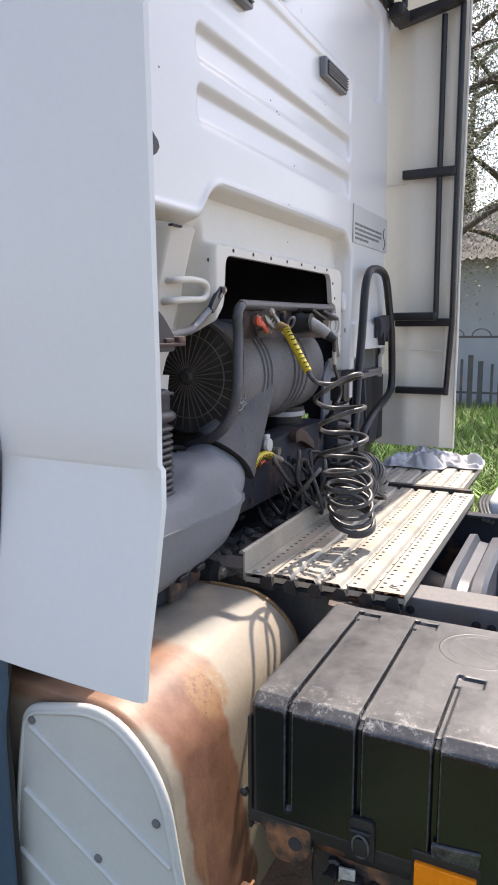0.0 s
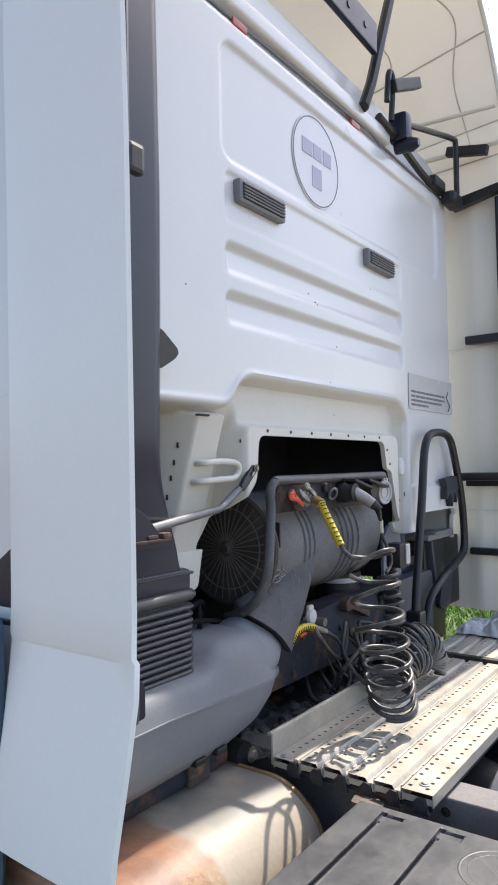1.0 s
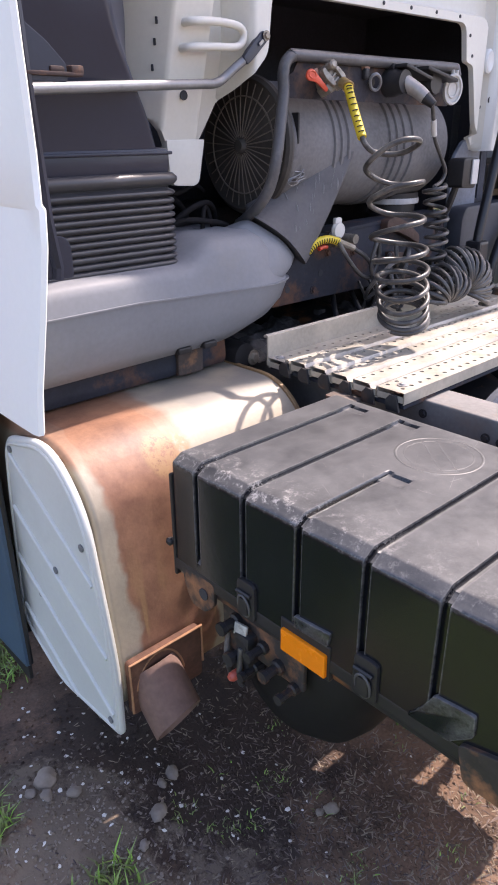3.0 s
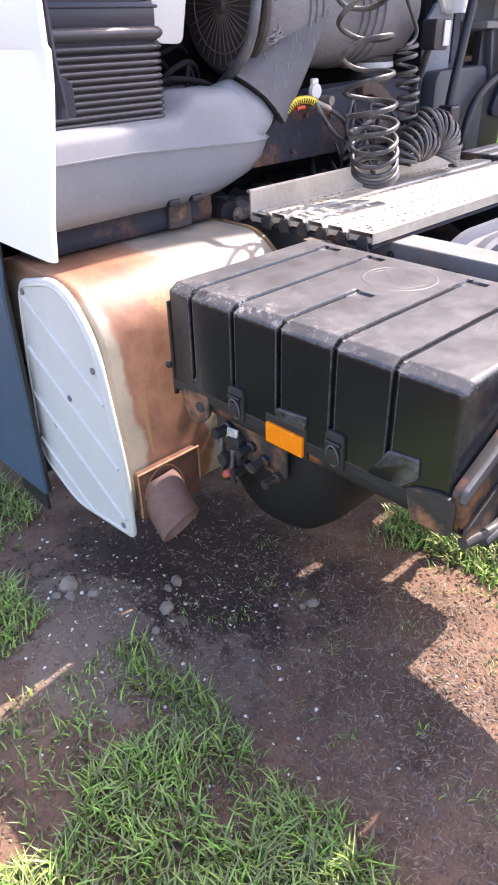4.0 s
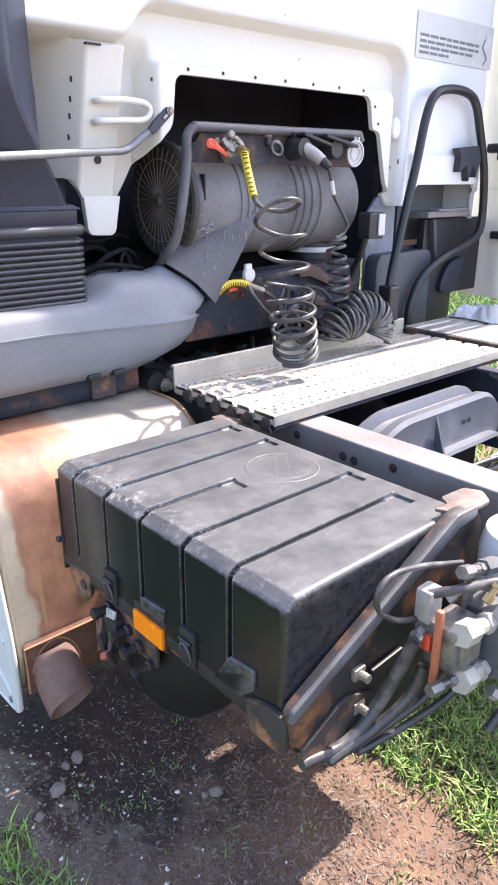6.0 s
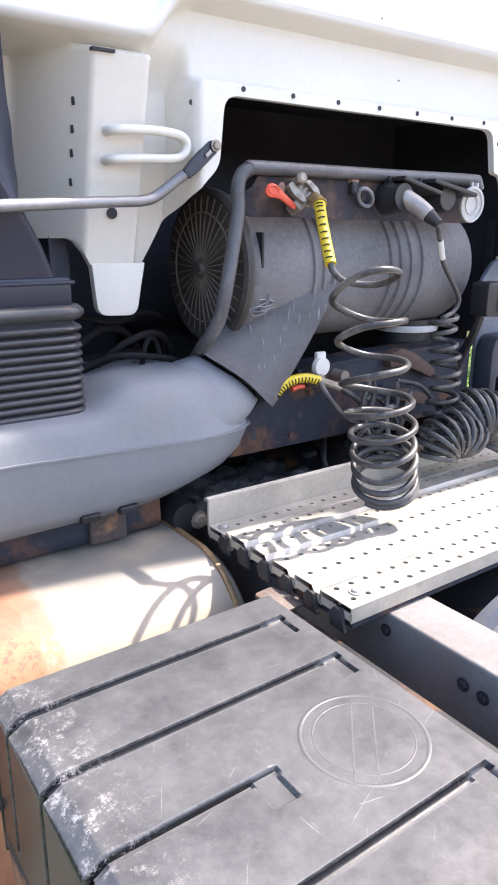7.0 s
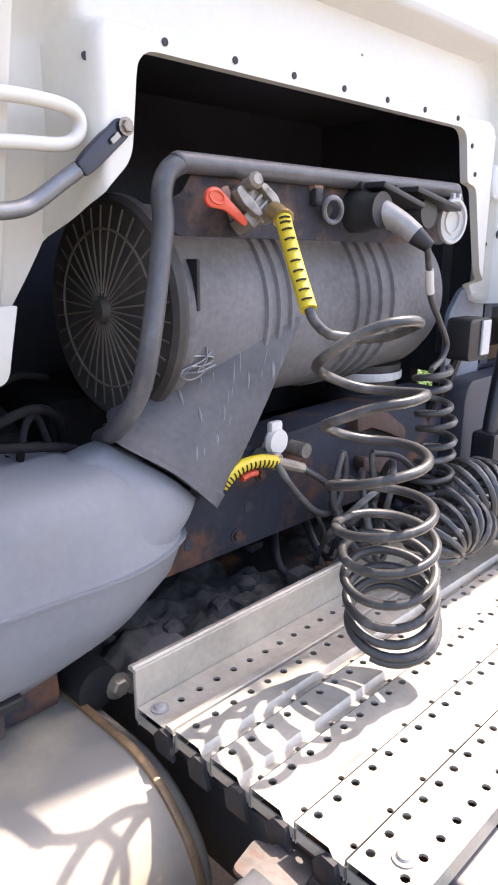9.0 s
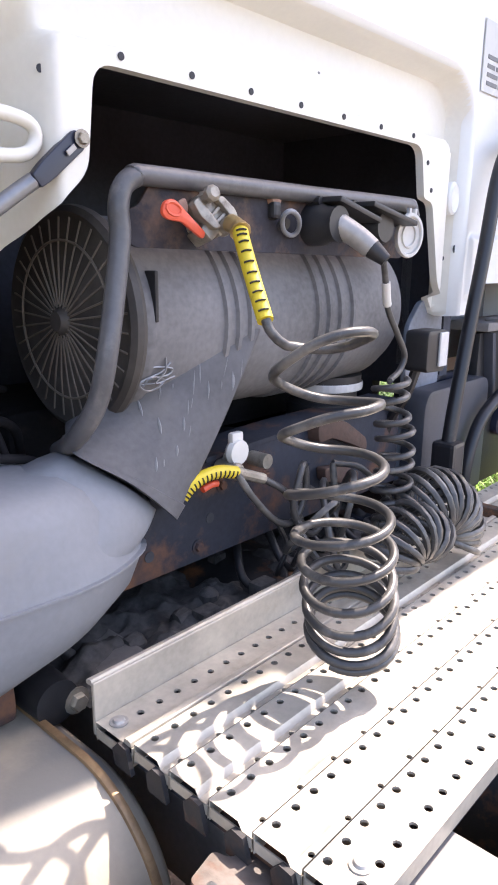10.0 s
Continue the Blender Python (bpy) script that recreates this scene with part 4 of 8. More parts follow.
def bellows():
    """Folds of a rounded oblong bellows, one above another."""
    prof, z = [], 1.452
    prof += [(0.0, z), (0.010, z - 0.003), (0.017, z - 0.011), (0.017, z - 0.019), (0.011, z - 0.027), (0.001, z - 0.031), (0.003, z - 0.036), (0.010, z - 0.039), (0.013, z - 0.044), (0.009, z - 0.049), (0.0, z - 0.052)]
    z -= 0.054
    for k in range(11):
        zz = z - k * 0.0150
        prof += [(-0.001, zz), (0.006, zz - 0.0012), (0.0100, zz - 0.0036), (0.0115, zz - 0.0072), (0.0100, zz - 0.0106), (0.006, zz - 0.0132), (-0.001, zz - 0.0142)]
    prof += [(-0.003, z - 11 * 0.0150), (0.004, z - 11 * 0.0150 - 0.006)]
    base = rounded([(-1.185, -0.037), (-0.765, -0.037), (-0.765, 0.22), (-1.185, 0.22)], 0.045, 6)
    cx, cy = -0.98, 0.09
    bm, rings = bmesh.new(), []
    for d, z in prof:
        ring_ = []
        for x, y in base:
            v = Vector((x - cx, y - cy))
            ring_.append(bm.verts.new((x + math.copysign(min(1, abs(v.x) / 0.2), v.x) * d, y + math.copysign(min(1, abs(v.y) / 0.12), v.y) * d, z)))
        rings.append(ring_)
    n = len(base)
    for u, v in zip(rings, rings[1:]):
        for k in range(n):
            bm.faces.new((u[k], u[(k + 1) % n], v[(k + 1) % n], v[k]))
    bmesh.ops.recalc_face_normals(bm, faces=bm.faces[:])
    return bm


part("bellows", bellows(), BELLOWS, snork, "dusty black ribbed rubber bellows", True, 70)

duct = empty("filter_duct", "grey moulded plastic duct box under the bellows", "duct")


def duct_box():
    """Two half shells that meet in a seam flange; the end narrows like a bow."""
    bm = bmesh.new()
    lev = [(0.985, -0.51, 0.02), (0.995, -0.462, -0.015), (1.03, -0.405, -0.040), (1.09, -0.372, -0.052), (1.150, -0.352, -0.058), (1.150, -0.3485, -0.0615), (1.1535, -0.3485, -0.0615), (1.1535, -0.354, -0.056),
           (1.20, -0.385, -0.050), (1.225, -0.395, -0.044), (1.240, -0.415, -0.030), (1.247, -0.43, 0.0), (1.248, -0.46, 0.09)]
    rings = []
    for z, xr, yf in lev:
        t = (z - 0.985) / 0.26
        pts = rounded([(-1.2, yf - 0.05), (xr - 0.14, yf - 0.028), (xr, yf + 0.05), (xr - 0.02, 0.16), (-1.2, 0.24)], [0.02, 0.10, 0.06, 0.05, 0.02], 6)
        blend = lambda a, b: [(a[0] + (b[0] - a[0]) * k / 41, a[1] + (b[1] - a[1]) * k / 41) for k in range(1, 41)]
        pts = pts[:7] + blend(pts[6], pts[7]) + pts[7:28] + blend(pts[27], pts[28]) + pts[28:]
        ring_ = []
        for x, y in pts:
            seam = 1.166 + 0.026 * min(1.0, max(0.0, (-0.42 - x) / 0.5))
            zz = 1.03 + (z - 0.985) * (seam - 1.03) / 0.168 if z <= 1.157 else seam + 0.004 + (z - 1.157) * (1.250 - seam) / 0.091
            if z > 1.2:
                hump = float(step(np.array(x + 0.775), 0.10) * (1 - step(np.array(x + 0.52), 0.12)))
                zz = zz + 0.050 * hump * (z - 1.2) / 0.048
            if z < 1.05:
                zz += 0.014 * step(np.array(x + 0.75), 0.35)
            ring_.append(bm.verts.new((x, y, float(zz))))
        rings.append(ring_)
    n = len(rings[0])
    for u, v in zip(rings, rings[1:]):
        for k in range(n):
            bm.faces.new((u[k], u[(k + 1) % n], v[(k + 1) % n], v[k]))
    bm.faces.new(rings[0][::-1])
    bm.faces.new(rings[-1])
    bmesh.ops.recalc_face_normals(bm, faces=bm.faces[:])
    return bm


part("shell", duct_box(), GREYBOX, duct, "grey plastic shell with a moulded seam", True, 50)
for x in (-0.70, -0.78):
    part("clip", box(x - 0.02, x + 0.02, -0.07, -0.045, 1.040, 1.056, 0.004), BLACK, duct)

filt = empty("air_filter", "cylindrical dark grey air filter housing lying crosswise", "air filter")
CY, CZ, R = 0.168, 1.488, 0.170
prof = [(R - 0.012, -0.37), (R, -0.362), (R + 0.004, -0.355), (R + 0.004, -0.335), (R, -0.328)]
for x0 in (-0.178, -0.150, -0.121, 0.069, 0.104, 0.141, 0.183):
    prof += [(R, x0 - 0.007), (R + 0.006, x0 - 0.004), (R + 0.006, x0 + 0.004), (R, x0 + 0.007)]
prof += [(R - 0.002, 0.30), (R - 0.005, 0.365), (R - 0.018, 0.402), (0.12, 0.420), (0.0, 0.428)]
part("housing", lathe(prof, "x", (0, CY, CZ), 56), FILTER, filt, "weathered grey ribbed housing", True, 30)
KY, KZ, KR = 0.150, 1.496, 0.170
cap = part("end_cap", lathe([(0.004, -0.404), (0.015, -0.404), (0.019, -0.397), (0.024, -0.392), (0.06, -0.390), (0.110, -0.388), (KR - 0.016, -0.383), (KR - 0.006, -0.386), (KR + 0.003, -0.380), (KR + 0.005, -0.370), (KR + 0.002, -0.362)], "x", (0, KY, KZ), 56), CAP, filt, "dusty round end cap with radial ribs", True, 30)
for k in range(34):
    a = 6.28318 * (k + 0.3) / 34
    r0 = 0.018 if k % 2 == 0 else 0.026
    p = lambda r, x: (x, KY + math.cos(a) * r, KZ + math.sin(a) * r)
    part("radial_rib", tube([p(r0, -0.3935), p(0.09, -0.3905), p(KR - 0.014, -0.384)], 0.0017, 5), RIBDUST, cap)
part("cap_ring", tube([(-0.3885, KY + 0.122 * math.cos(6.28318 * k / 44), KZ + 0.122 * math.sin(6.28318 * k / 44)) for k in range(44)], 0.0022, 5, True), RIBDUST, cap)
part("clip", box(-0.333, -0.326, -0.006, 0.02, 1.50, 1.575, 0.003), BLACK, filt)
part("wire_clip", tube(glide([(-0.355, 0.012, 1.420), (-0.335, 0.008, 1.432), (-0.295, 0.006, 1.428), (-0.300, 0.008, 1.418), (-0.34, 0.010, 1.414), (-0.35, 0.014, 1.408), (-0.305, 0.014, 1.405)], 6), 0.0017, 5), STEEL, filt, "loose steel wire clip")
part("wire_clip", tube(glide([(-0.350, 0.008, 1.405), (-0.336, 0.004, 1.418), (-0.312, 0.004, 1.412), (-0.322, 0.004, 1.402), (-0.345, 0.006, 1.398), (-0.355, 0.008, 1.412), (-0.318, 0.004, 1.424), (-0.298, 0.004, 1.437)], 6), 0.0014, 5), STEEL, filt)
part("wire_clip", tube(glide([(-0.308, 0.003, 1.446), (-0.310, 0.002, 1.425), (-0.328, 0.004, 1.408), (-0.290, 0.004, 1.415)], 6), 0.0013, 5), STEEL, filt)
part("outlet", lathe([(0.086, 0.0), (0.086, 0.06), (0.079, 0.065), (0.079, 0.09), (0.088, 0.095), (0.088, 0.125)], "z", (0.30, 0.15, 1.215), 28), BLACK, filt, "", True)
part("outlet_band", lathe([(0.0905, 0), (0.0915, 0.003), (0.0915, 0.015), (0.0905, 0.018)], "z", (0.30, 0.15, 1.306), 40, False), LENS, filt, "bright steel hose band")
part("outlet_base", box(0.10, 0.38, 0.06, 0.3, 1.19, 1.22, 0.02), BLACK, filt)

# funnel that joins the filter to the duct box
def funnel():
    """A flattened hose that narrows from the duct's mouth up to the housing."""
    bm, rings = bmesh.new(), []
    low = glide([(-0.475, 0.005, 1.325), (-0.405, -0.034, 1.272), (-0.335, -0.034, 1.208), (-0.312, -0.005, 1.195), (-0.29, 0.08, 1.22), (-0.40, 0.13, 1.31)], 6, True)
    mid_ = glide([(-0.455, 0.045, 1.345), (-0.345, -0.006, 1.325), (-0.235, -0.018, 1.318), (-0.205, -0.004, 1.318), (-0.20, 0.085, 1.30), (-0.38, 0.12, 1.33)], 6, True)
    up = glide([(-0.43, 0.085, 1.355), (-0.27, 0.022, 1.420), (-0.140, 0.002, 1.470), (-0.092, 0.004, 1.468), (-0.11, 0.09, 1.38), (-0.36, 0.11, 1.345)], 6, True)
    n = len(low)
    for t in (0.0, 0.02, 0.085, 0.09, 0.2, 0.3, 0.4, 0.5, 0.6, 0.7, 0.8, 0.9, 1.0):
        lip = 0.005 if t in (0.0, 0.02, 0.085) else 0.0
        on = [a * (1 - t) ** 2 + (m_ * 2 - (a + b) / 2) * 2 * t * (1 - t) + b * t * t for a, m_, b in zip(low, mid_, up)]
        mid = sum(on, Vector()) / n
        rings.append([bm.verts.new(q + (q - mid).normalized() * lip) for q in on])
    for u, v in zip(rings, rings[1:]):
        for k in range(n):
            bm.faces.new((u[k], u[(k + 1) % n], v[(k + 1) % n], v[k]))
    bm.faces.new(rings[0][::-1])
    bm.faces.new(rings[-1])
    bmesh.ops.recalc_face_normals(bm, faces=bm.faces[:])
    return bm


def shoulder():
    """The upper shell's end, rising in a bend to the funnel's mouth."""
    foot = glide([(-0.640, 0.03, 1.262), (-0.530, -0.056, 1.205), (-0.430, -0.046, 1.176), (-0.398, -0.006, 1.174), (-0.40, 0.10, 1.18), (-0.54, 0.15, 1.262)], 6, True)
    mouth = glide([(-0.480, 0.020, 1.318), (-0.412, -0.020, 1.270), (-0.358, -0.020, 1.222), (-0.342, 0.004, 1.214), (-0.325, 0.070, 1.230), (-0.41, 0.110, 1.300)], 6, True)
    bm, rings = bmesh.new(), []
    for k in range(9):
        t = k / 8
        # swells a little before it narrows
        swell = 0.004 * math.sin(math.pi * t)
        on = [a.lerp(b, t) for a, b in zip(foot, mouth)]
        mid = sum(on, Vector()) / len(on)
        rings.append([bm.verts.new(q + (q - mid).normalized() * swell) for q in on])
    n = len(foot)
    for u, v in zip(rings, rings[1:]):
        for k in range(n):
            bm.faces.new((u[k], u[(k + 1) % n], v[(k + 1) % n], v[k]))
    bm.faces.new(rings[0][::-1])
    bm.faces.new(rings[-1])
    bmesh.ops.recalc_face_normals(bm, faces=bm.faces[:])
    return bm


part("shoulder", shoulder(), GREYBOX, duct, "grey shell rising to the funnel", True, 60)
fun = part("funnel", funnel(), FUNNEL, duct, "scuffed grey funnel up to the filter", True, 45)
rnd = random.Random(8)
SCUFF = mat("pale_scuff", (0.215, 0.215, 0.22), 0.6, var=0.2, scale=60)
skin = bmesh.new()
skin.from_mesh(fun.data)
skin_tree = BVHTree.FromBMesh(skin)
skin.free()
for k in range(22):
    x = rnd.uniform(-0.36, -0.15)
    z = 1.26 + (x + 0.37) * 0.55 + rnd.uniform(0.0, 0.09)
    h, lean_, thick = rnd.uniform(0.008, 0.040), rnd.uniform(0.15, 0.5), rnd.uniform(0.0004, 0.0024)
    line = []
    for q in range(7):
        hit = skin_tree.ray_cast(Vector((x + h * lean_ * q / 6, -0.5, z + h * q / 6)), Vector((0, 1, 0)))[0]
        if hit:
            line.append(hit)
    if len(line) == 7 and line[0].y < 0.03:
        part("scuff", tube(line, lambda s: 0.0003 + thick * math.sin(math.pi * s), 5), SCUFF, fun)

bay = empty("engine_hoses", "dark dusty hoses and wiring beside the filter", "hoses")
BAYDARK = mat("oily_black_rubber", (0.014, 0.013, 0.014), 0.85, spec=0.2, var=0.5, scale=14, bump=0.4, dirt=(0.05, 0.037, 0.035), amount=0.46, dscale=12, sharp=0.3)
for pts_, r in (([(-0.68, 0.20, 1.40), (-0.60, 0.18, 1.385), (-0.52, 0.20, 1.40), (-0.44, 0.26, 1.38)], 0.006), ([(-0.66, 0.15, 1.30), (-0.60, 0.13, 1.345), (-0.53, 0.14, 1.36), (-0.47, 0.18, 1.33), (-0.44, 0.22, 1.27)], 0.008),
                ([(-0.70, 0.18, 1.335), (-0.62, 0.20, 1.37), (-0.55, 0.23, 1.35), (-0.50, 0.25, 1.28)], 0.010), ([(-0.71, 0.12, 1.30), (-0.64, 0.10, 1.325), (-0.56, 0.09, 1.318), (-0.49, 0.10, 1.30), (-0.44, 0.14, 1.26)], 0.007),
                ([(-0.72, 0.17, 1.285), (-0.63, 0.17, 1.30), (-0.55, 0.18, 1.31), (-0.47, 0.22, 1.24)], 0.010), ([(-0.58, 0.10, 1.28), (-0.555, 0.12, 1.34), (-0.52, 0.15, 1.345), (-0.50, 0.15, 1.29)], 0.006)):
    part("hose", tube(glide(pts_, 7), r, 8), BAYDARK, bay, "", True, 60)
part("bracket", join(box(-0.70, -0.52, 0.20, 0.26, 1.24, 1.315, 0.012), box(-0.62, -0.57, 0.12, 0.20, 1.25, 1.30, 0.008)), BAYDARK, bay, "rusty dark bracket", True)

# ---- connection bracket in front of the filter ----
con = empty("coupling_bracket", "black tubular bracket with a rusty coupling plate", "bracket")
hoop = glide([(-0.430, 0.12, 1.300), (-0.452, 0.07, 1.318), (-0.472, 0.018, 1.340), (-0.472, -0.014, 1.366), (-0.461, -0.034, 1.405), (-0.452, -0.046, 1.465), (-0.427, -0.036, 1.55), (-0.411, -0.030, 1.62), (-0.411, -0.028, 1.655), (-0.402, -0.027, 1.682), (-0.380, -0.027, 1.697), (-0.345, -0.027, 1.700), (0.0, -0.030, 1.701), (0.30, -0.034, 1.703), (0.325, -0.035, 1.697), (0.336, -0.036, 1.680)], 6)
part("hoop_tube", tube(hoop, 0.0145, 12), WORN, con, "worn black bent tube", True, 60)
plate = prism(rounded([(-0.345, 1.700), (0.335, 1.70), (0.335, 1.610), (0.318, 1.598), (-0.380, 1.606), (-0.398, 1.618), (-0.398, 1.652), (-0.372, 1.662)], 0.008), "y", -0.022, -0.016, 0.001)
RUSTPL = mat("rusty_plate", (0.030, 0.029, 0.036), 0.7, spec=0.25, var=0.5, scale=12, bump=0.3, dirt=(0.20, 0.115, 0.07), amount=0.58, dscale=8, sharp=0.25)
plate = part("plate", plate, RUSTPL, con, "rust-stained steel coupling plate")

# red and yellow compressed-air coupling
val = empty("air_coupling", "zinc air-brake coupling with a red lever and yellow hose", "coupling")
cm = Matrix.Translation((-0.270, -0.050, 1.655)) @ Matrix.Rotation(radians(-38), 4, "Y") @ Matrix.Rotation(radians(-18), 4, "X") @ Matrix.Scale(0.96, 4)
cb = lambda *a: moved(box(*a), cm)
part("body", cb(-0.017, 0.017, -0.014, 0.034, -0.036, 0.028, 0.007), ZINC, val, "cast zinc coupling body", True)
part("mount", moved(lathe([(0.021, 0.046), (0.021, 0.020), (0.015, 0.010)], "y", (-0.006, 0.0, -0.002), 14), cm), ZINC, val, "", True)
part("foot", cb(-0.036, -0.012, -0.016, 0.030, -0.030, -0.004, 0.006), ZINC, val, "", True)
part("cap_nut", moved(lathe([(0.0, -0.040), (0.008, -0.040), (0.0125, -0.035), (0.0125, -0.026), (0.009, -0.022), (0.011, -0.010)], "y", (0.006, 0.0, 0.020), 8), cm), ZINC, val, "", True)
part("claw", moved(prism(rounded([(-0.025, 0.030), (-0.030, 0.008), (-0.024, -0.020), (-0.013, -0.024), (-0.012, 0.004), (-0.014, 0.030)], 0.005), "y", -0.026, -0.010, 0.002), cm), ZINC, val)
part("claw", moved(prism(rounded([(0.012, 0.010), (0.024, 0.006), (0.027, -0.022), (0.018, -0.040), (0.010, -0.036), (0.013, -0.014)], 0.005), "y", -0.026, -0.006, 0.002), cm), ZINC, val)
part("rib", cb(-0.013, 0.011, -0.020, -0.013, -0.006, -0.001, 0.0015), ZINC, val)
part("rib", cb(-0.013, 0.012, -0.020, -0.013, -0.018, -0.013, 0.0015), ZINC, val)
part("hook", moved(prism(rounded([(-0.040, 0.018), (-0.022, 0.026), (-0.016, 0.040), (-0.030, 0.044), (-0.044, 0.030)], 0.005), "y", -0.006, 0.014, 0.003), cm), PIPE, val, "rusty hook")
part("neck", tube([cm @ Vector((0.0, -0.004, -0.030)), (-0.256, -0.082, 1.640), (-0.262, -0.105, 1.633)], 0.0125, 10), ZINC, val, "", True, 60)
lever = join(prism(rounded([(-0.371, 1.650), (-0.366, 1.666), (-0.348, 1.670), (-0.328, 1.655), (-0.303, 1.637), (-0.290, 1.628), (-0.295, 1.618), (-0.305, 1.623), (-0.335, 1.640), (-0.362, 1.642)], 0.008, 4), "y", -0.069, -0.062, 0.003),
             tube([(-0.351 + 0.013 * math.cos(k * 0.6283) - 0.003 * math.sin(k * 0.6283), -0.069, 1.656 + 0.0085 * math.sin(k * 0.6283)) for k in range(10)], 0.0022, 5, True))
part("lever", lever, RED, val, "faded red plastic lever", True)
sleeve = glide([(-0.258, -0.075, 1.645), (-0.262, -0.105, 1.633), (-0.272, -0.122, 1.615), (-0.290, -0.160, 1.562), (-0.305, -0.195, 1.514)], 6)
part("ferrule", tube(sleeve[2:9], lambda s: 0.0135 if s < 0.7 else 0.0155, 10), BRASS, val, "brass ferrule", True, 60)
sl = part("sleeve", tube(sleeve[8:], 0.0115, 12), YELLOW, val, "yellow protective hose sleeve", True, 60)
TICK = mat("dark_slot", (0.02, 0.018, 0.012), 0.7, var=0.2)


def slotted(pts, r, count, parent):
    """Short dark slots across the camera-side of a sleeve, and one long line."""
    for k in range(count):
        i = 1 + (len(pts) - 3) * k / (count - 1)
        j = int(i)
        q, d = pts[j].lerp(pts[j + 1], i - j), (pts[j + 1] - pts[j]).normalized()
        out_ = Vector((-0.35, -1.0, 0.25))
        out_ = (out_ - d * out_.dot(d)).normalized()
        side = d.cross(out_)
        arc = [q + (out_ * math.cos(a) + side * math.sin(a)) * (r + 0.0003) for a in (-0.15, 0.25, 0.65, 1.05)]
        part("sleeve_slot", tube(arc, 0.0015, 5), TICK, parent)


slotted(sleeve[9:], 0.0122, 10, sl)


def helix(c0, c1, r, turns, start, per=26, wob=0.0, seed=1):
    rnd = random.Random(seed)
    ph = [rnd.uniform(0, 6.28) for _ in range(4)]
    c0, c1 = Vector(c0), Vector(c1)
    ax = (c1 - c0).normalized()
    u = ax.orthogonal().normalized() if abs(ax.z) < 0.8 else Vector((1, 0, 0))
    u = (u - ax * u.dot(ax)).normalized()
    v = ax.cross(u)
    pts, n = [], int(turns * per)
    for i in range(n + 1):
        t = i / n
        a = start + 6.28318 * turns * t
        rr = r(t) if callable(r) else r
        rr *= 1 + wob * math.sin(a * 0.31 + ph[0])
        c = c0.lerp(c1, t)
        if wob:
            c = c + Vector((math.sin(t * 9 + ph[1]), math.sin(t * 7 + ph[2]), math.sin(a * 0.5 + ph[3]) * 0.5)) * wob * 0.12
        pts.append(c + (u * math.cos(a) + v * math.sin(a)) * rr)
    return pts


def spring():
    """The hanging coil: wide tipped turns above, close turns at the foot that lean toward the rear."""
    pts = [Vector(p) for p in glide([(-0.305, -0.195, 1.516), (-0.303, -0.201, 1.502), (-0.295, -0.209, 1.489)], 6)]
    turn_ = [-0.22, -0.14, -0.03, 0.09, 0.2, 0.3, 0.39, 0.46, 0.55, 0.77, 0.87, 1.0, 1.2, 1.4, 1.49, 1.69, 1.85, 2.0, 2.17, 2.35, 2.48, 2.7, 2.89, 3.0, 3.17, 3.41, 3.67, 3.9, 4.15, 4.5, 5, 6, 7, 8, 9, 10, 11]
    level = [1.483, 1.474, 1.476, 1.497, 1.507, 1.512, 1.505, 1.488, 1.462, 1.422, 1.404, 1.404, 1.417, 1.410, 1.392, 1.357, 1.331, 1.331, 1.327, 1.319, 1.304, 1.275, 1.258, 1.257, 1.252, 1.238, 1.220, 1.211, 1.202, 1.187, 1.166, 1.133, 1.108, 1.090, 1.078, 1.070, 1.064]
    per, top = 30, 9.5
    n = int((top + 0.22) * per) + 1
    us = np.array([-0.22 + i / per for i in range(n)])
    soft_ = sum(np.interp(us + 0.03 * k, turn_, level) for k in (-1.5, -0.5, 0.5, 1.5)) / 4
    for u, z in zip(us.tolist(), soft_.tolist()):
        a = -6.28318 * u
        lie = float(step(np.array(u - 3.0), 4.0))
        r = 0.0675 - 0.0055 * lie + 0.0012 * math.sin(u * 2.3) - 0.004 * math.exp(-abs(u))
        # the turns at the foot slope toward the outer rear corner
        gx, gy_ = 0.38 * lie, 0.30 * lie + 0.04 * lie * math.sin(u * 1.7)
        cx = -0.295 + 0.051 * min(1.0, max(0.0, u) / 4) + 0.005 * lie + 0.002 * math.sin(u * 1.3)
        cy = -0.2765 - 0.046 * min(1.0, max(0.0, u) / 8) + 0.010 * lie
        sx, sy = r * math.cos(a), r * math.sin(a)
        slope = max(math.hypot(gx, gy_), 1e-6)
        down = (gx * sx + gy_ * sy) / slope
        k = math.cos(math.atan(slope)) - 1
        pts.append(Vector((cx + sx + k * down * gx / slope, cy + sy + k * down * gy_ / slope, z + down * math.sin(math.atan(slope)))))
    return pts


coil = spring()
part("coil", tube(coil, 0.0068, 8), HOSE, val, "hanging black coiled air hose", True, 60)

PLUGAL = mat("cast_aluminium_plug", (0.34, 0.325, 0.305), 0.45, metal=0.3, var=0.2, scale=30, bump=0.15, dirt=(0.24, 0.20, 0.16), amount=0.35, dscale=24, sharp=0.2)

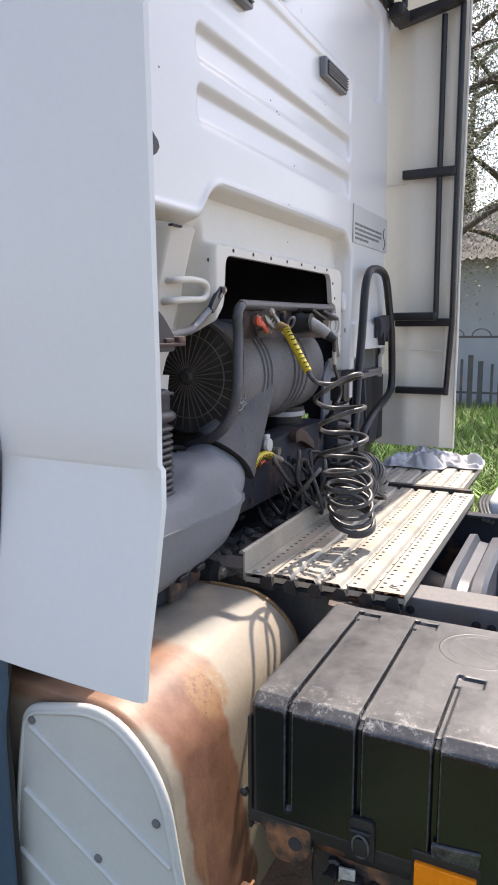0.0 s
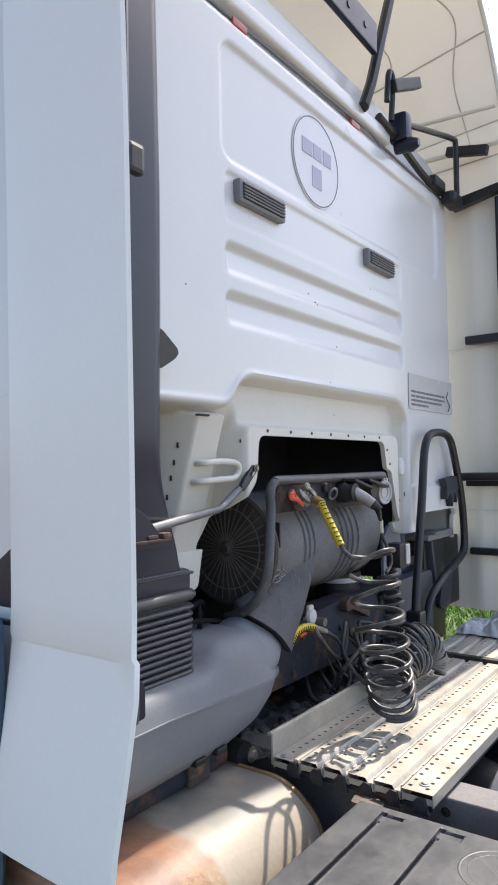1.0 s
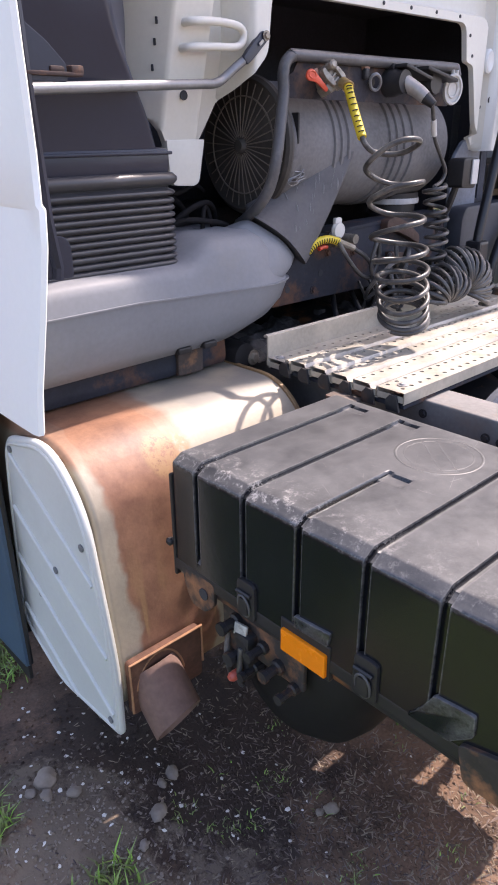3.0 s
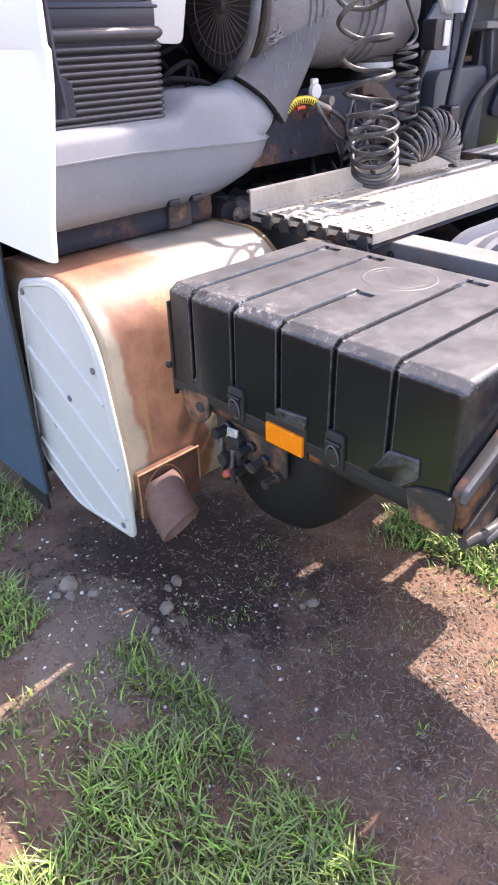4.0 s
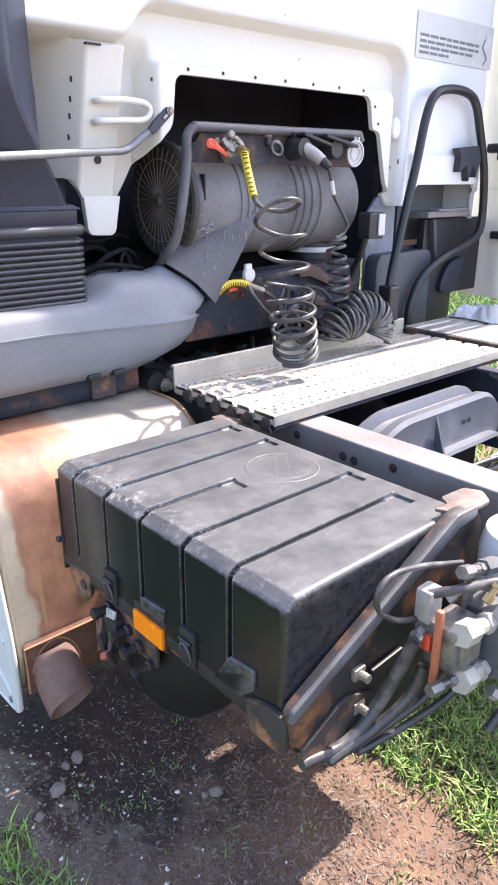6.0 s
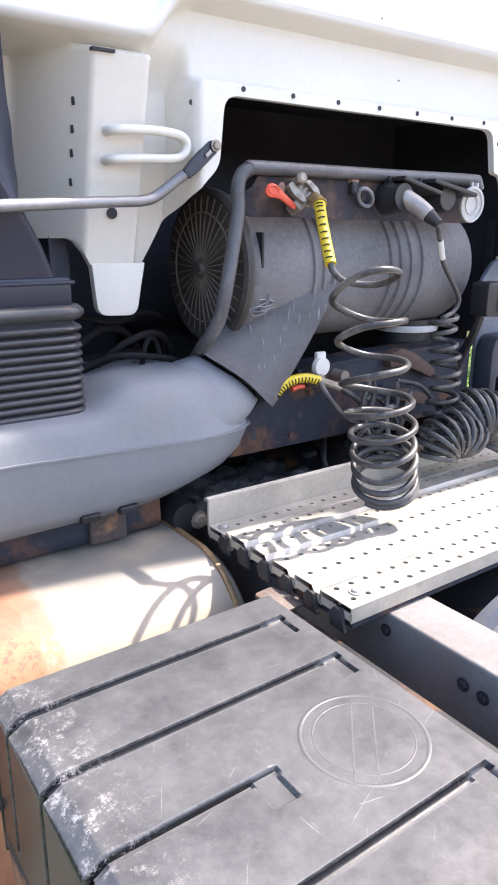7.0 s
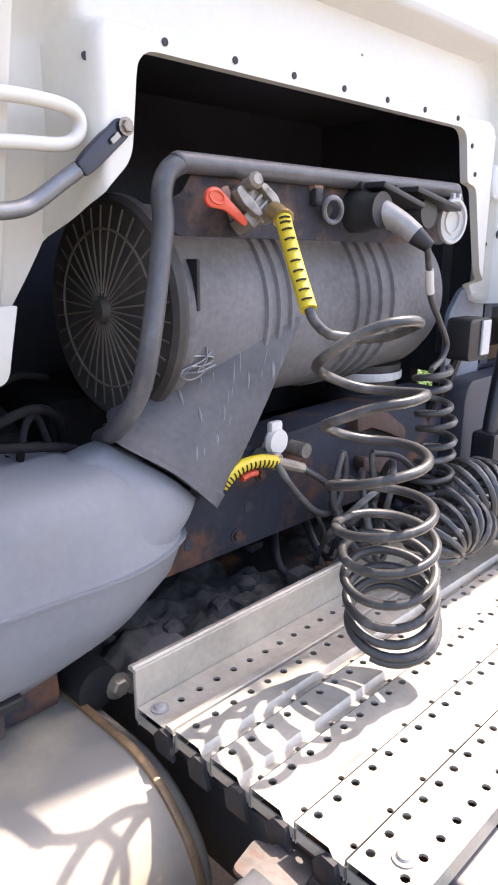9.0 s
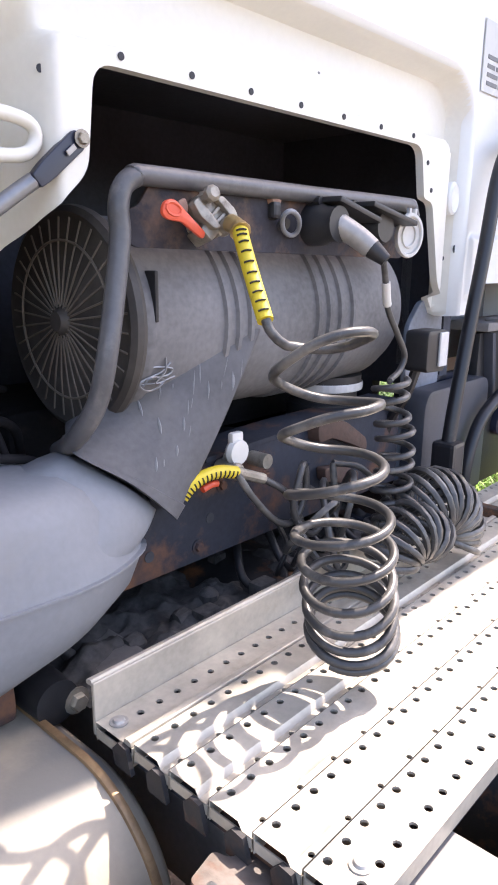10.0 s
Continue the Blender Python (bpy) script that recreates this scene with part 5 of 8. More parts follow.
# electrical plugs beside the air coupling
plug = empty("electric_plug", "grey electric plug with its black coiled cable", "plug")
part("socket", join(lathe([(0.036, 0.0), (0.036, -0.03), (0.030, -0.045), (0.030, -0.065)], "y", (0.012, -0.018, 1.652), 20), moved(box(-0.066, 0.066, -0.032, 0.030, -0.005, 0.005, 0.003), pose(0.068, -0.058, 1.678, 0, 13)), rod((0.002, -0.05, 1.690), (0.002, -0.015, 1.690), 0.009)), BLACK, plug, "black hinged socket", True)
pl = glide([(0.022, -0.065, 1.655), (0.040, -0.100, 1.632), (0.050, -0.125, 1.612)], 6)
part("plug_body", tube(pl, lambda t: 0.0215 - 0.0035 * t, 16), PLUGAL, plug, "grey metal plug body", True, 50)
part("boot", tube([pl[-1], pl[-1] + (pl[-1] - pl[-2]).normalized() * 0.032], lambda t: 0.017 - 0.006 * t, 12), BLACK, plug, "", True, 50)
cable = glide([(0.058, -0.145, 1.592), (0.080, -0.138, 1.556), (0.106, -0.13, 1.508), (0.145, -0.13, 1.460), (0.176, -0.13, 1.418), (0.160, -0.13, 1.390), (0.125, -0.135, 1.380), (0.102, -0.145, 1.378)], 7)
part("cable", tube(cable, 0.0058, 8), HOSE, plug, "", True, 60)
part("cable_tag", tube(cable[7:14], 0.0078, 8), WHITEPL, plug, "white paper tag round the cable", True, 60)
part("coiled_cable", tube(helix((0.108, -0.15, 1.385), (0.102, -0.165, 1.03), lambda t: 0.030 + 0.006 * t, 11, 0.5, 22, 0.06, 3), 0.0060, 7), HOSE, plug, "", True, 60)

sock = empty("spare_socket", "oval black socket cover on the coupling plate", "socket")
part("ring", tube([(-0.072 + 0.029 * math.cos(a) + 0.003 * math.sin(a), -0.044 + 0.012 * math.cos(a) - 0.012 * math.sin(a), 1.650 - 0.014 * math.cos(a) + 0.011 * math.sin(a)) for a in [6.28318 * k / 28 for k in range(28)]], 0.0042, 7, True), GREYMETAL, sock, "worn grey ring", True, 60)
part("lid", moved(lathe([(0.0, 0.0), (0.011, 0.0), (0.012, -0.003), (0.0, -0.005)], "y", (0, 0, 0), 20), pose(-0.075, -0.030, 1.650, 30, 17, -10)), BLACK, sock, "", True)
part("nut", lathe([(0.0, -0.034), (0.011, -0.032), (0.014, -0.024), (0.014, -0.014)], "y", (-0.094, 0.0, 1.686), 8), PIPE, sock, "rusty nut", True)
part("stalk", box(-0.106, -0.086, -0.036, -0.018, 1.656, 1.684, 0.006), BLACK, sock)
sock2 = empty("electric_socket", "black socket with an open dirty white lid", "socket")
part("socket", join(lathe([(0.035, 0.0), (0.035, -0.035), (0.028, -0.055)], "y", (0.175, -0.018, 1.654), 20), moved(box(-0.080, 0.080, -0.032, 0.030, -0.005, 0.005, 0.003), pose(0.185, -0.058, 1.677, 0, 10)), rod((0.105, -0.05, 1.690), (0.105, -0.015, 1.690), 0.009)), BLACK, sock2, "", True)
lidm = pose(0.279, -0.060, 1.642, 0, 4, -24) @ Matrix.Diagonal((0.66, 1, 0.92, 1))
lid2 = part("cap", moved(lathe([(0.0, 0.002), (0.046, 0.002), (0.048, -0.004), (0.046, -0.010), (0.040, -0.010), (0.037, -0.004), (0.0, -0.003)], "y", (0, 0, 0), 32), lidm), WHITEPL, sock2, "dirty white oval hinged lid", True)
part("cap_ring", moved(tube([(0.024 * math.cos(6.28318 * k / 24), -0.0045, 0.024 * math.sin(6.28318 * k / 24)) for k in range(24)], 0.0035, 6, True), lidm), WHITEPL, lid2, "", True, 60)
part("cap_ear", moved(join(box(-0.014, -0.006, -0.010, 0.002, 0.042, 0.056, 0.002), box(0.006, 0.014, -0.010, 0.002, 0.042, 0.056, 0.002)), lidm), WHITEPL, lid2)

# work lamp
lampo = empty("work_lamp", "square black work lamp with a pale lens", "lamp")
part("housing", prism(rounded([(0.352, 1.358), (0.436, 1.354), (0.440, 1.448), (0.352, 1.448)], 0.014), "y", -0.085, -0.028, 0.006), BLACK, lampo, "", True)
part("lens", box(0.398, 0.434, -0.091, -0.085, 1.368, 1.443, 0.004), LENS, lampo)
part("arm", tube(glide([(0.39, -0.04, 1.36), (0.39, -0.02, 1.30), (0.41, 0.04, 1.20), (0.41, 0.045, 1.05)], 5), 0.012, 8), BLACK, lampo)

PLATEBLUE = mat("scuffed_blue_plate", (0.19, 0.21, 0.25), 0.55, var=0.3, scale=9, bump=0.15, dirt=(0.10, 0.095, 0.095), amount=0.42, dscale=8, sharp=0.25)

# lower coupling on the cross beam
RUSTPL2 = mat("rust_red_steel", (0.075, 0.042, 0.032), 0.75, var=0.4, scale=16, bump=0.4, dirt=(0.05, 0.035, 0.03), amount=0.45, dscale=18, sharp=0.2)
beam = empty("cross_beam", "navy steel cross beam with rust patches", "beam")
part("web", prism([(-0.40, 1.072), (0.45, 1.068), (0.45, 1.265), (0.06, 1.262), (-0.20, 1.25), (-0.37, 1.20)], "y", 0.03, 0.045, 0.003), FRAME, beam)
part("top_flange", prism([(-0.20, 1.25), (0.06, 1.262), (0.45, 1.265), (0.45, 1.274), (0.06, 1.271), (-0.20, 1.259)], "y", 0.027, 0.12), FRAME, beam)
part("post", prism(rounded([(0.505, 0.9), (0.675, 0.9), (0.675, 1.50), (0.56, 1.50), (0.505, 1.44)], 0.02), "y", 0.052, 0.066, 0.003), PLATEBLUE, beam, "scuffed blue-grey mounting plate")
for x, z in ((-0.16, 1.20), (-0.04, 1.19), (0.09, 1.18), (-0.22, 1.10)):
    part("bolt", bolt((x, 0.03, z)), FRAME, beam)
for x, z in ((-0.19, 1.145), (-0.33, 1.115), (0.2, 1.1)):
    part("hole", lathe([(0.010, 0), (0.010, -0.001)], "y", (x, 0.0295, z), 12), VOID, beam)

part("clamp", prism(rounded([(0.085, 1.272), (0.13, 1.285), (0.19, 1.262), (0.265, 1.215), (0.268, 1.185), (0.20, 1.215), (0.135, 1.238), (0.09, 1.235)], 0.012), "y", 0.0, 0.03, 0.003), RUSTPL2, beam, "rust-red clamp", True)
part("clamp", prism(rounded([(0.12, 1.175), (0.19, 1.165), (0.25, 1.14), (0.245, 1.115), (0.18, 1.13), (0.125, 1.145)], 0.010), "y", 0.005, 0.03, 0.003), RUSTPL2, beam, "rust-red clamp", True)

low = empty("parked_hose", "yellow-sleeved hose parked on the cross beam", "hose")
ylw = glide([(-0.297, -0.016, 1.222), (-0.279, -0.02, 1.239), (-0.25, -0.022, 1.249), (-0.215, -0.024, 1.249), (-0.180, -0.024, 1.240)], 5)
ysl = part("sleeve", tube(ylw, 0.0112, 12), YELLOW, low, "yellow hose sleeve", True, 60)
slotted(ylw, 0.0112, 14, ysl)
part("ferrule", tube([ylw[-1], (-0.115, -0.03, 1.215)], 0.010, 10), ZINC, low, "", True)
part("red_band", tube(glide([(-0.255, -0.02, 1.226), (-0.235, -0.020, 1.230), (-0.220, -0.018, 1.228)], 4), 0.0062, 8), RED, low, "", True, 60)
part("hose", tube(glide([(-0.182, -0.03, 1.238), (-0.155, -0.045, 1.19), (-0.11, -0.06, 1.14), (-0.06, -0.06, 1.13), (-0.03, -0.06, 1.18), (-0.035, -0.06, 1.23), (-0.06, -0.07, 1.22), (-0.075, -0.07, 1.15), (-0.03, -0.08, 1.10), (0.03, -0.08, 1.15), (0.04, -0.07, 1.22)], 7), 0.0066, 8), HOSE, low, "", True, 60)
part("hose", tube(glide([(-0.115, -0.03, 1.215), (-0.07, -0.05, 1.18), (-0.04, -0.06, 1.12), (-0.05, -0.08, 1.06), (-0.12, -0.09, 1.02)], 7), 0.0066, 8), HOSE, low, "", True, 60)
whc = empty("coupling_cover", "white plastic cap hanging on the cross beam", "cap")
part("cap", join(lathe([(0.0, 0.0), (0.022, 0.0), (0.025, -0.006), (0.022, -0.016), (0, -0.018)], "y", (-0.152, 0.008, 1.266), 16), box(-0.167, -0.138, -0.004, 0.010, 1.272, 1.302, 0.006), rod((-0.152, 0.005, 1.262), (-0.152, 0.04, 1.245), 0.008)), WHITEPL, whc, "", True)
part("stub", lathe([(0.016, 0.05), (0.016, -0.015), (0.011, -0.02)], "y", (-0.165, 0.0, 1.235), 12), ZINC, whc, "", True)
part("stub", lathe([(0.014, 0.05), (0.014, -0.01)], "y", (-0.08, 0.0, 1.235), 12), ZINC, whc, "", True)

# loose coils lying on the deck
heap = empty("hose_coils", "bundle of black coiled hoses lying on the deck", "hose")


def ring_coil(c, big, small, turns, a0, a1, seed):
    """A coil whose axis is bent along an arc, like a spring thrown in a heap."""
    rnd = random.Random(seed)
    pts, n = [], int(turns * 18)
    for i in range(n + 1):
        t = i / n
        th = a0 + (a1 - a0) * t
        ax = Vector((math.cos(th), -0.25 * math.cos(th), math.sin(th)))
        centre = Vector(c) + ax * big
        a = 6.28318 * turns * t
        out_ = ax.normalized()
        side = Vector((0.2, 1, 0.1)).normalized()
        k = 1 + 0.05 * math.sin(a * 0.37 + seed)
        pts.append(centre + (out_ * math.cos(a) + side * math.sin(a)) * small * k)
    return pts


part("coil", tube(ring_coil((0.19, -0.20, 1.075), 0.062, 0.062, 19, 3.3, -0.5, 2), 0.0064, 6), HOSE, heap, "", True, 60)
part("coil", tube(ring_coil((0.08, -0.22, 1.06), 0.05, 0.052, 9, 0.4, 3.0, 5), 0.0064, 6), HOSE, heap, "", True, 60)
for k, (cx, cz, r) in enumerate(((-0.02, 1.11, 0.07), (0.02, 1.10, 0.085), (0.05, 1.13, 0.075), (-0.05, 1.12, 0.06))):
    pts = [(cx + r * 0.75 * math.cos(a), -0.09 + 0.05 * math.sin(a + k), cz + r * math.sin(a)) for a in [6.28318 * i / 28 for i in range(28)]]
    part("loop", tube(pts, 0.0064, 6, True), HOSE, heap, "", True, 60)
part("hose", tube(glide([(0.04, -0.07, 1.22), (0.10, -0.10, 1.20), (0.15, -0.14, 1.12), (0.14, -0.2, 1.06)], 8), 0.0064, 7), HOSE, heap, "", True, 60)

# stay rod from the fairing to the tunnel
stay = empty("stay_rod", "grey steel stay rod with a flattened bolted end", "stay rod")
sp = glide([(-1.19, -0.146, 1.596), (-1.10, -0.123, 1.601), (-0.90, -0.073, 1.6135), (-0.66, -0.012, 1.628), (-0.61, 0.002, 1.631), (-0.575, 0.012, 1.640), (-0.535, 0.006, 1.668), (-0.515, 0.002, 1.682)], 6)
part("rod", tube(sp, 0.0105, 12), STEEL, stay, "", True, 60)
tipd = (Vector((-0.438, 0.004, 1.745)) - Vector((-0.515, 0.0, 1.680)))
tip = moved(prism(rounded([(-0.006, -0.0095), (0.016, -0.0125), (0.088, -0.0135), (0.088, 0.0135), (0.016, 0.0125), (-0.006, 0.0095)], [0.004, 0.02, 0.0135, 0.0135, 0.02, 0.004]), "y", -0.007, 0.006, 0.0025, 3), Matrix.Translation((-0.512, -0.002, 1.684)) @ Matrix.Rotation(-math.atan2(tipd.z, tipd.x), 4, "Y") @ Matrix.Rotation(0.05, 4, "Z"))
part("flat_end", tip, DUCT, stay, "", True)
part("bolt", bolt((-0.4485, -0.008, 1.737), "y", 0.0075, 0.006), ZINC, stay)
# pale inset paints the glint of light in the slot beside the bolt
part("slot", moved(box(-0.008, 0.008, -0.001, 0.001, -0.0035, 0.0035, 0.0005, 1), Matrix.Translation((-0.466, -0.0095, 1.7215)) @ Matrix.Rotation(-math.atan2(tipd.z, tipd.x), 4, "Y")), PLUGAL, stay)
CLAMPRUST = mat("red_rusted_clamp", (0.05, 0.030, 0.027), 0.75, var=0.4, scale=30, bump=0.4, dirt=(0.22, 0.11, 0.06), amount=0.4, dscale=30, sharp=0.2)
part("clamp", join(box(-1.215, -1.120, -0.294, -0.276, 1.608, 1.614, 0.002), box(-1.175, -1.150, -0.292, -0.278, 1.612, 1.622, 0.004), box(-1.140, -1.118, -0.294, -0.274, 1.610, 1.624, 0.004)), CLAMPRUST, stay, "rusty clamp", True)

RUSTYBAR = mat("rust_eaten_bar", (0.028, 0.026, 0.028), 0.7, var=0.4, scale=14, bump=0.5, dirt=(0.10, 0.05, 0.03), amount=0.45, dscale=13, sharp=0.2)

# ---- deck plates ----
def perforated(bm, x0, x1, ya, yb, yc, z, first, pitch, r):
    """Adds a strip with one row of round holes at yc to bm."""
    n = int((x1 - first) / pitch + 0.35)
    for i in range(n):
        xc = first + i * pitch
        xa, xb = (x0 if i == 0 else xc - pitch / 2), (x1 if i == n - 1 else xc + pitch / 2)
        outer = [(xb, yc), (xb, yb), (xc, yb), (xa, yb), (xa, yc), (xa, ya), (xc, ya), (xb, ya)]
        a = [bm.verts.new((u, v, z)) for u, v in outer]
        h = [bm.verts.new((xc + r * math.cos(math.pi / 4 * k), yc + r * math.sin(math.pi / 4 * k), z)) for k in range(8)]
        d = [bm.verts.new((v.co.x, v.co.y, z - 0.004)) for v in h]
        for k in range(8):
            m = (k + 1) % 8
            bm.faces.new((a[k], a[m], h[m], h[k]))
            bm.faces.new((h[k], h[m], d[m], d[k]))


def plank(x0, x1, yf, z, parent, first, groove=True, top=0.0114, foot=0.034, second=None):
    """An aluminium channel plank: a perforated flat, and a sunken groove with sparser small holes."""
    bm = bmesh.new()
    if second:
        mid = (yf + second) / 2
        perforated(bm, x0, x1, mid, yf + top, yf, z, first, 0.0335, 0.0056)
        perforated(bm, x0, x1, second - foot, mid, second, z, first, 0.0335, 0.0056)
        foot = yf - second + foot
    else:
        perforated(bm, x0, x1, yf - foot, yf + top, yf, z, first, 0.0335, 0.0056)
    if groove:
        g = yf - 0.0465
        perforated(bm, x0, x1, g - 0.008, g + 0.0065, g, z - 0.009, first + 0.002, 0.067, 0.0042)
        for u, v, zu, zv in ((yf - foot, g + 0.0065, z, z - 0.009), (g - 0.008, g - 0.0085, z - 0.009, z)):
            bm.faces.new([bm.verts.new(p) for p in ((x0, u, zu), (x1, u, zu), (x1, v, zv), (x0, v, zv))])
    bmesh.ops.remove_doubles(bm, verts=bm.verts[:], dist=0.0003)
    bmesh.ops.recalc_face_normals(bm, faces=bm.faces[:])
    end = yf - (foot if not groove else 0.055)
    fl = join(bm, box(x0, x1, yf + top - 0.002, yf + top, z - 0.028, z - 0.0002, 0.0006, 1), box(x0, x1, end, end + 0.002, z - 0.028, z - (0.0105 if groove else 0.0002), 0.0006, 1), box(x0, x0 + 0.002, end, yf + top, z - 0.024, z - 0.010, 0))
    return part("plank", fl, ALU, parent)


deck = empty("catwalk", "perforated aluminium catwalk planks, worn and sunlit", "catwalk")
plank(-0.544, 0.565, -0.141, 0.990, deck, -0.5235, False, 0.028, 0.050)
for yf in (-0.2060, -0.2735, -0.3410, -0.4090):
    plank(-0.544, 0.565, yf, 1.0, deck, -0.519)
plank(-0.544, 0.565, -0.4775, 1.0, deck, -0.519, False, 0.0114, 0.0225, -0.5185)
part("lip", join(box(-0.544, 0.565, -0.112, -0.106, 0.968, 1.047, 0.001, 1), box(-0.544, 0.565, -0.106, -0.094, 1.040, 1.047, 0.0015, 1)), ALU, deck, "upturned aluminium edge lip")
part("ridge", prism(rounded([(-0.190, 0.9905), (-0.187, 0.9985), (-0.176, 0.9985), (-0.173, 0.9905)], 0.002), "x", -0.544, 0.565), ALU, deck)
part("lip_fold", tube([(-0.544, -0.104, 1.046), (0.565, -0.104, 1.046)], 0.0045, 8), ALU, deck, "", True, 60)
part("tray", box(-0.535, 0.56, -0.536, -0.112, 0.958, 0.968, 0.001, 1), FRAME, deck)
for x, y, z in ((-0.523, -0.136, 0.990), (-0.50, -0.505, 1.0), (0.50, -0.505, 1.0)):
    part("bolt", lathe([(0.013, 0), (0.013, 0.002), (0.009, 0.0025), (0.007, 0.0055), (0.003, 0.0065)], "z", (x, y, z), 14), PLUGAL, deck, "", True)
for k in range(6):
    y = -0.176 - 0.0675 * k
    part("end_bracket", prism([(y - 0.020, 0.955), (y + 0.014, 0.955), (y + 0.018, 0.978), (y + 0.006, 0.992), (y - 0.010, 0.990)], "x", -0.551, -0.5445), RUSTYBAR, deck)

deck2 = empty("catwalk", "short outer aluminium catwalk section under a rag", "catwalk")
for k in range(6):
    plank(0.605, 1.16, -0.10 - 0.0675 * k, 1.01, deck2, 0.63)
part("bearer", join(box(0.57, 0.60, -0.53, -0.08, 0.955, 1.012, 0.003), box(0.62, 1.16, -0.48, -0.09, 0.95, 0.975, 0.002)), TRAY, deck2, "rusty bearer")

# unseen plate, added to cut off the sunlit patch on the ground
deck3 = empty("shade_plate", "unseen aluminium plate over the rear chassis, added to shade the ground", "deck plate")
part("sheet", box(-0.53, 0.43, -2.4, -1.30, 0.964, 0.972, 0.002, 1), ALU, deck3)
part("stiffener", box(-0.34, 0.34, -1.33, -1.30, 0.93, 0.962, 0.002, 1), ALU, deck3)

# ---- chassis ----
rail = empty("chassis_rail", "dusty steel chassis rail running rearward", "chassis rail", "chassis rails")
part("channel", prism(rounded([(-0.455, 0.70), (-0.355, 0.70), (-0.355, 0.71), (-0.445, 0.715), (-0.445, 0.945), (-0.355, 0.95), (-0.355, 0.962), (-0.455, 0.962)], 0.006), "y", -4.2, 0.8), RAIL, rail, "", True)
for y, z in ((-0.536, 0.928), (-0.697, 0.916), (-0.733, 0.914), (-0.85, 0.933), (-1.0, 0.90)):
    part("bolt", bolt((-0.455, y, z), "x", 0.0075, 0.006), RUSTYBAR, rail)
rail2 = empty("chassis_rail", "far steel chassis rail running rearward", "chassis rail", "chassis rails")
part("channel", prism(rounded([(0.40, 0.70), (0.455, 0.70), (0.455, 0.962), (0.40, 0.962), (0.40, 0.95), (0.445, 0.945), (0.445, 0.715), (0.40, 0.71)], 0.006), "y", -4.2, 0.8), FRAME, rail2, "", True)

xm = empty("cross_member", "pale grey pressed cross member with flanges", "cross member")


def member():
    """A hat-shaped pressing between the rails that drops in a round shoulder at both ends."""
    bm, rings = bmesh.new(), []
    for i in range(45):
        s = i / 44
        x = -0.36 + 0.72 * s
        e = max(0.0, 1 - s / 0.30), max(0.0, (s - 0.78) / 0.22)
        z = 0.945 - 0.10 * e[0] ** 2 - 0.13 * e[1] ** 2.2
        prof_ = [(-0.565, -0.03), (-0.580, 0.0), (-0.600, 0.002), (-0.612, -0.022), (-0.640, -0.026), (-0.652, -0.004), (-0.680, 0.0), (-0.692, -0.012), (-0.700, -0.105), (-0.708, -0.118), (-0.738, -0.118), (-0.745, -0.126)]
        rings.append([bm.verts.new((x, y, z + dz * (1 - 0.35 * e[0]))) for y, dz in prof_])
    for u, v in zip(rings, rings[1:]):
        for k in range(len(u) - 1):
            bm.faces.new((u[k], u[k + 1], v[k + 1], v[k]))
    bmesh.ops.recalc_face_normals(bm, faces=bm.faces[:])
    bmesh.ops.solidify(bm, geom=bm.faces[:], thickness=0.005)
    return bm


part("pressing", member(), MEMBER, xm, "", True, 40)
part("dark_web", box(-0.36, 0.36, -0.60, -0.58, 0.62, 0.80, 0.003), FRAME, xm)
part("gusset", prism([(-0.699, 0.93), (-0.735, 0.825), (-0.699, 0.825)], "x", -0.06, -0.052), MEMBER, xm)
for x in (-0.20, 0.08, 0.11):
    part("hole", lathe([(0.009, 0), (0.009, -0.002)], "y", (x, -0.7035, 0.885), 12), VOID, xm)
for k in range(5):
    part("pipe", tube(glide([(-0.30 + 0.05 * k, -0.80, 0.80 - 0.03 * k), (0.0 + 0.03 * k, -0.78, 0.76 + 0.02 * math.sin(k * 2)), (0.2, -0.80 - 0.05 * k, 0.80), (0.34, -0.85 - 0.07 * k, 0.78)], 7), 0.009, 7), HOSE if k % 2 else ZINC, xm, "", True, 60)

gear = empty("gearbox", "dirty dark gearbox and hoses below the deck", "gearbox")
part("case", join(lathe([(0.10, -0.6), (0.14, -0.45), (0.20, -0.3), (0.24, 0.1), (0.28, 0.5)], "y", (0, 0, 0.74), 28), box(-0.16, 0.16, -0.3, 0.3, 0.84, 0.93, 0.03)), TRAY, gear, "", True)
part("engine_block", join(box(-0.42, 0.46, 0.30, 0.58, 0.5, 1.33, 0.03), box(-0.30, 0.36, 0.24, 0.31, 1.0, 1.22, 0.02)), BAYDARK, gear, "oily black engine block", True)
for k in range(5, 9):
    x0 = -0.5 + k * 0.09
    part("hose", tube(glide([(x0, 0.10, 1.05), (x0 + 0.04 * math.sin(k), 0.03, 0.98), (x0 + 0.08, 0.0 + 0.02 * math.cos(k * 2), 0.93), (x0 + 0.2, 0.08, 0.88)], 6), 0.009, 7), BLACK, gear, "", True, 60)
GRIME = mat("dusty_engine_grime", (0.075, 0.072, 0.07), 0.85, var=0.6, scale=18, bump=0.8, dirt=(0.022, 0.021, 0.022), amount=0.55, dscale=14, sharp=0.15)
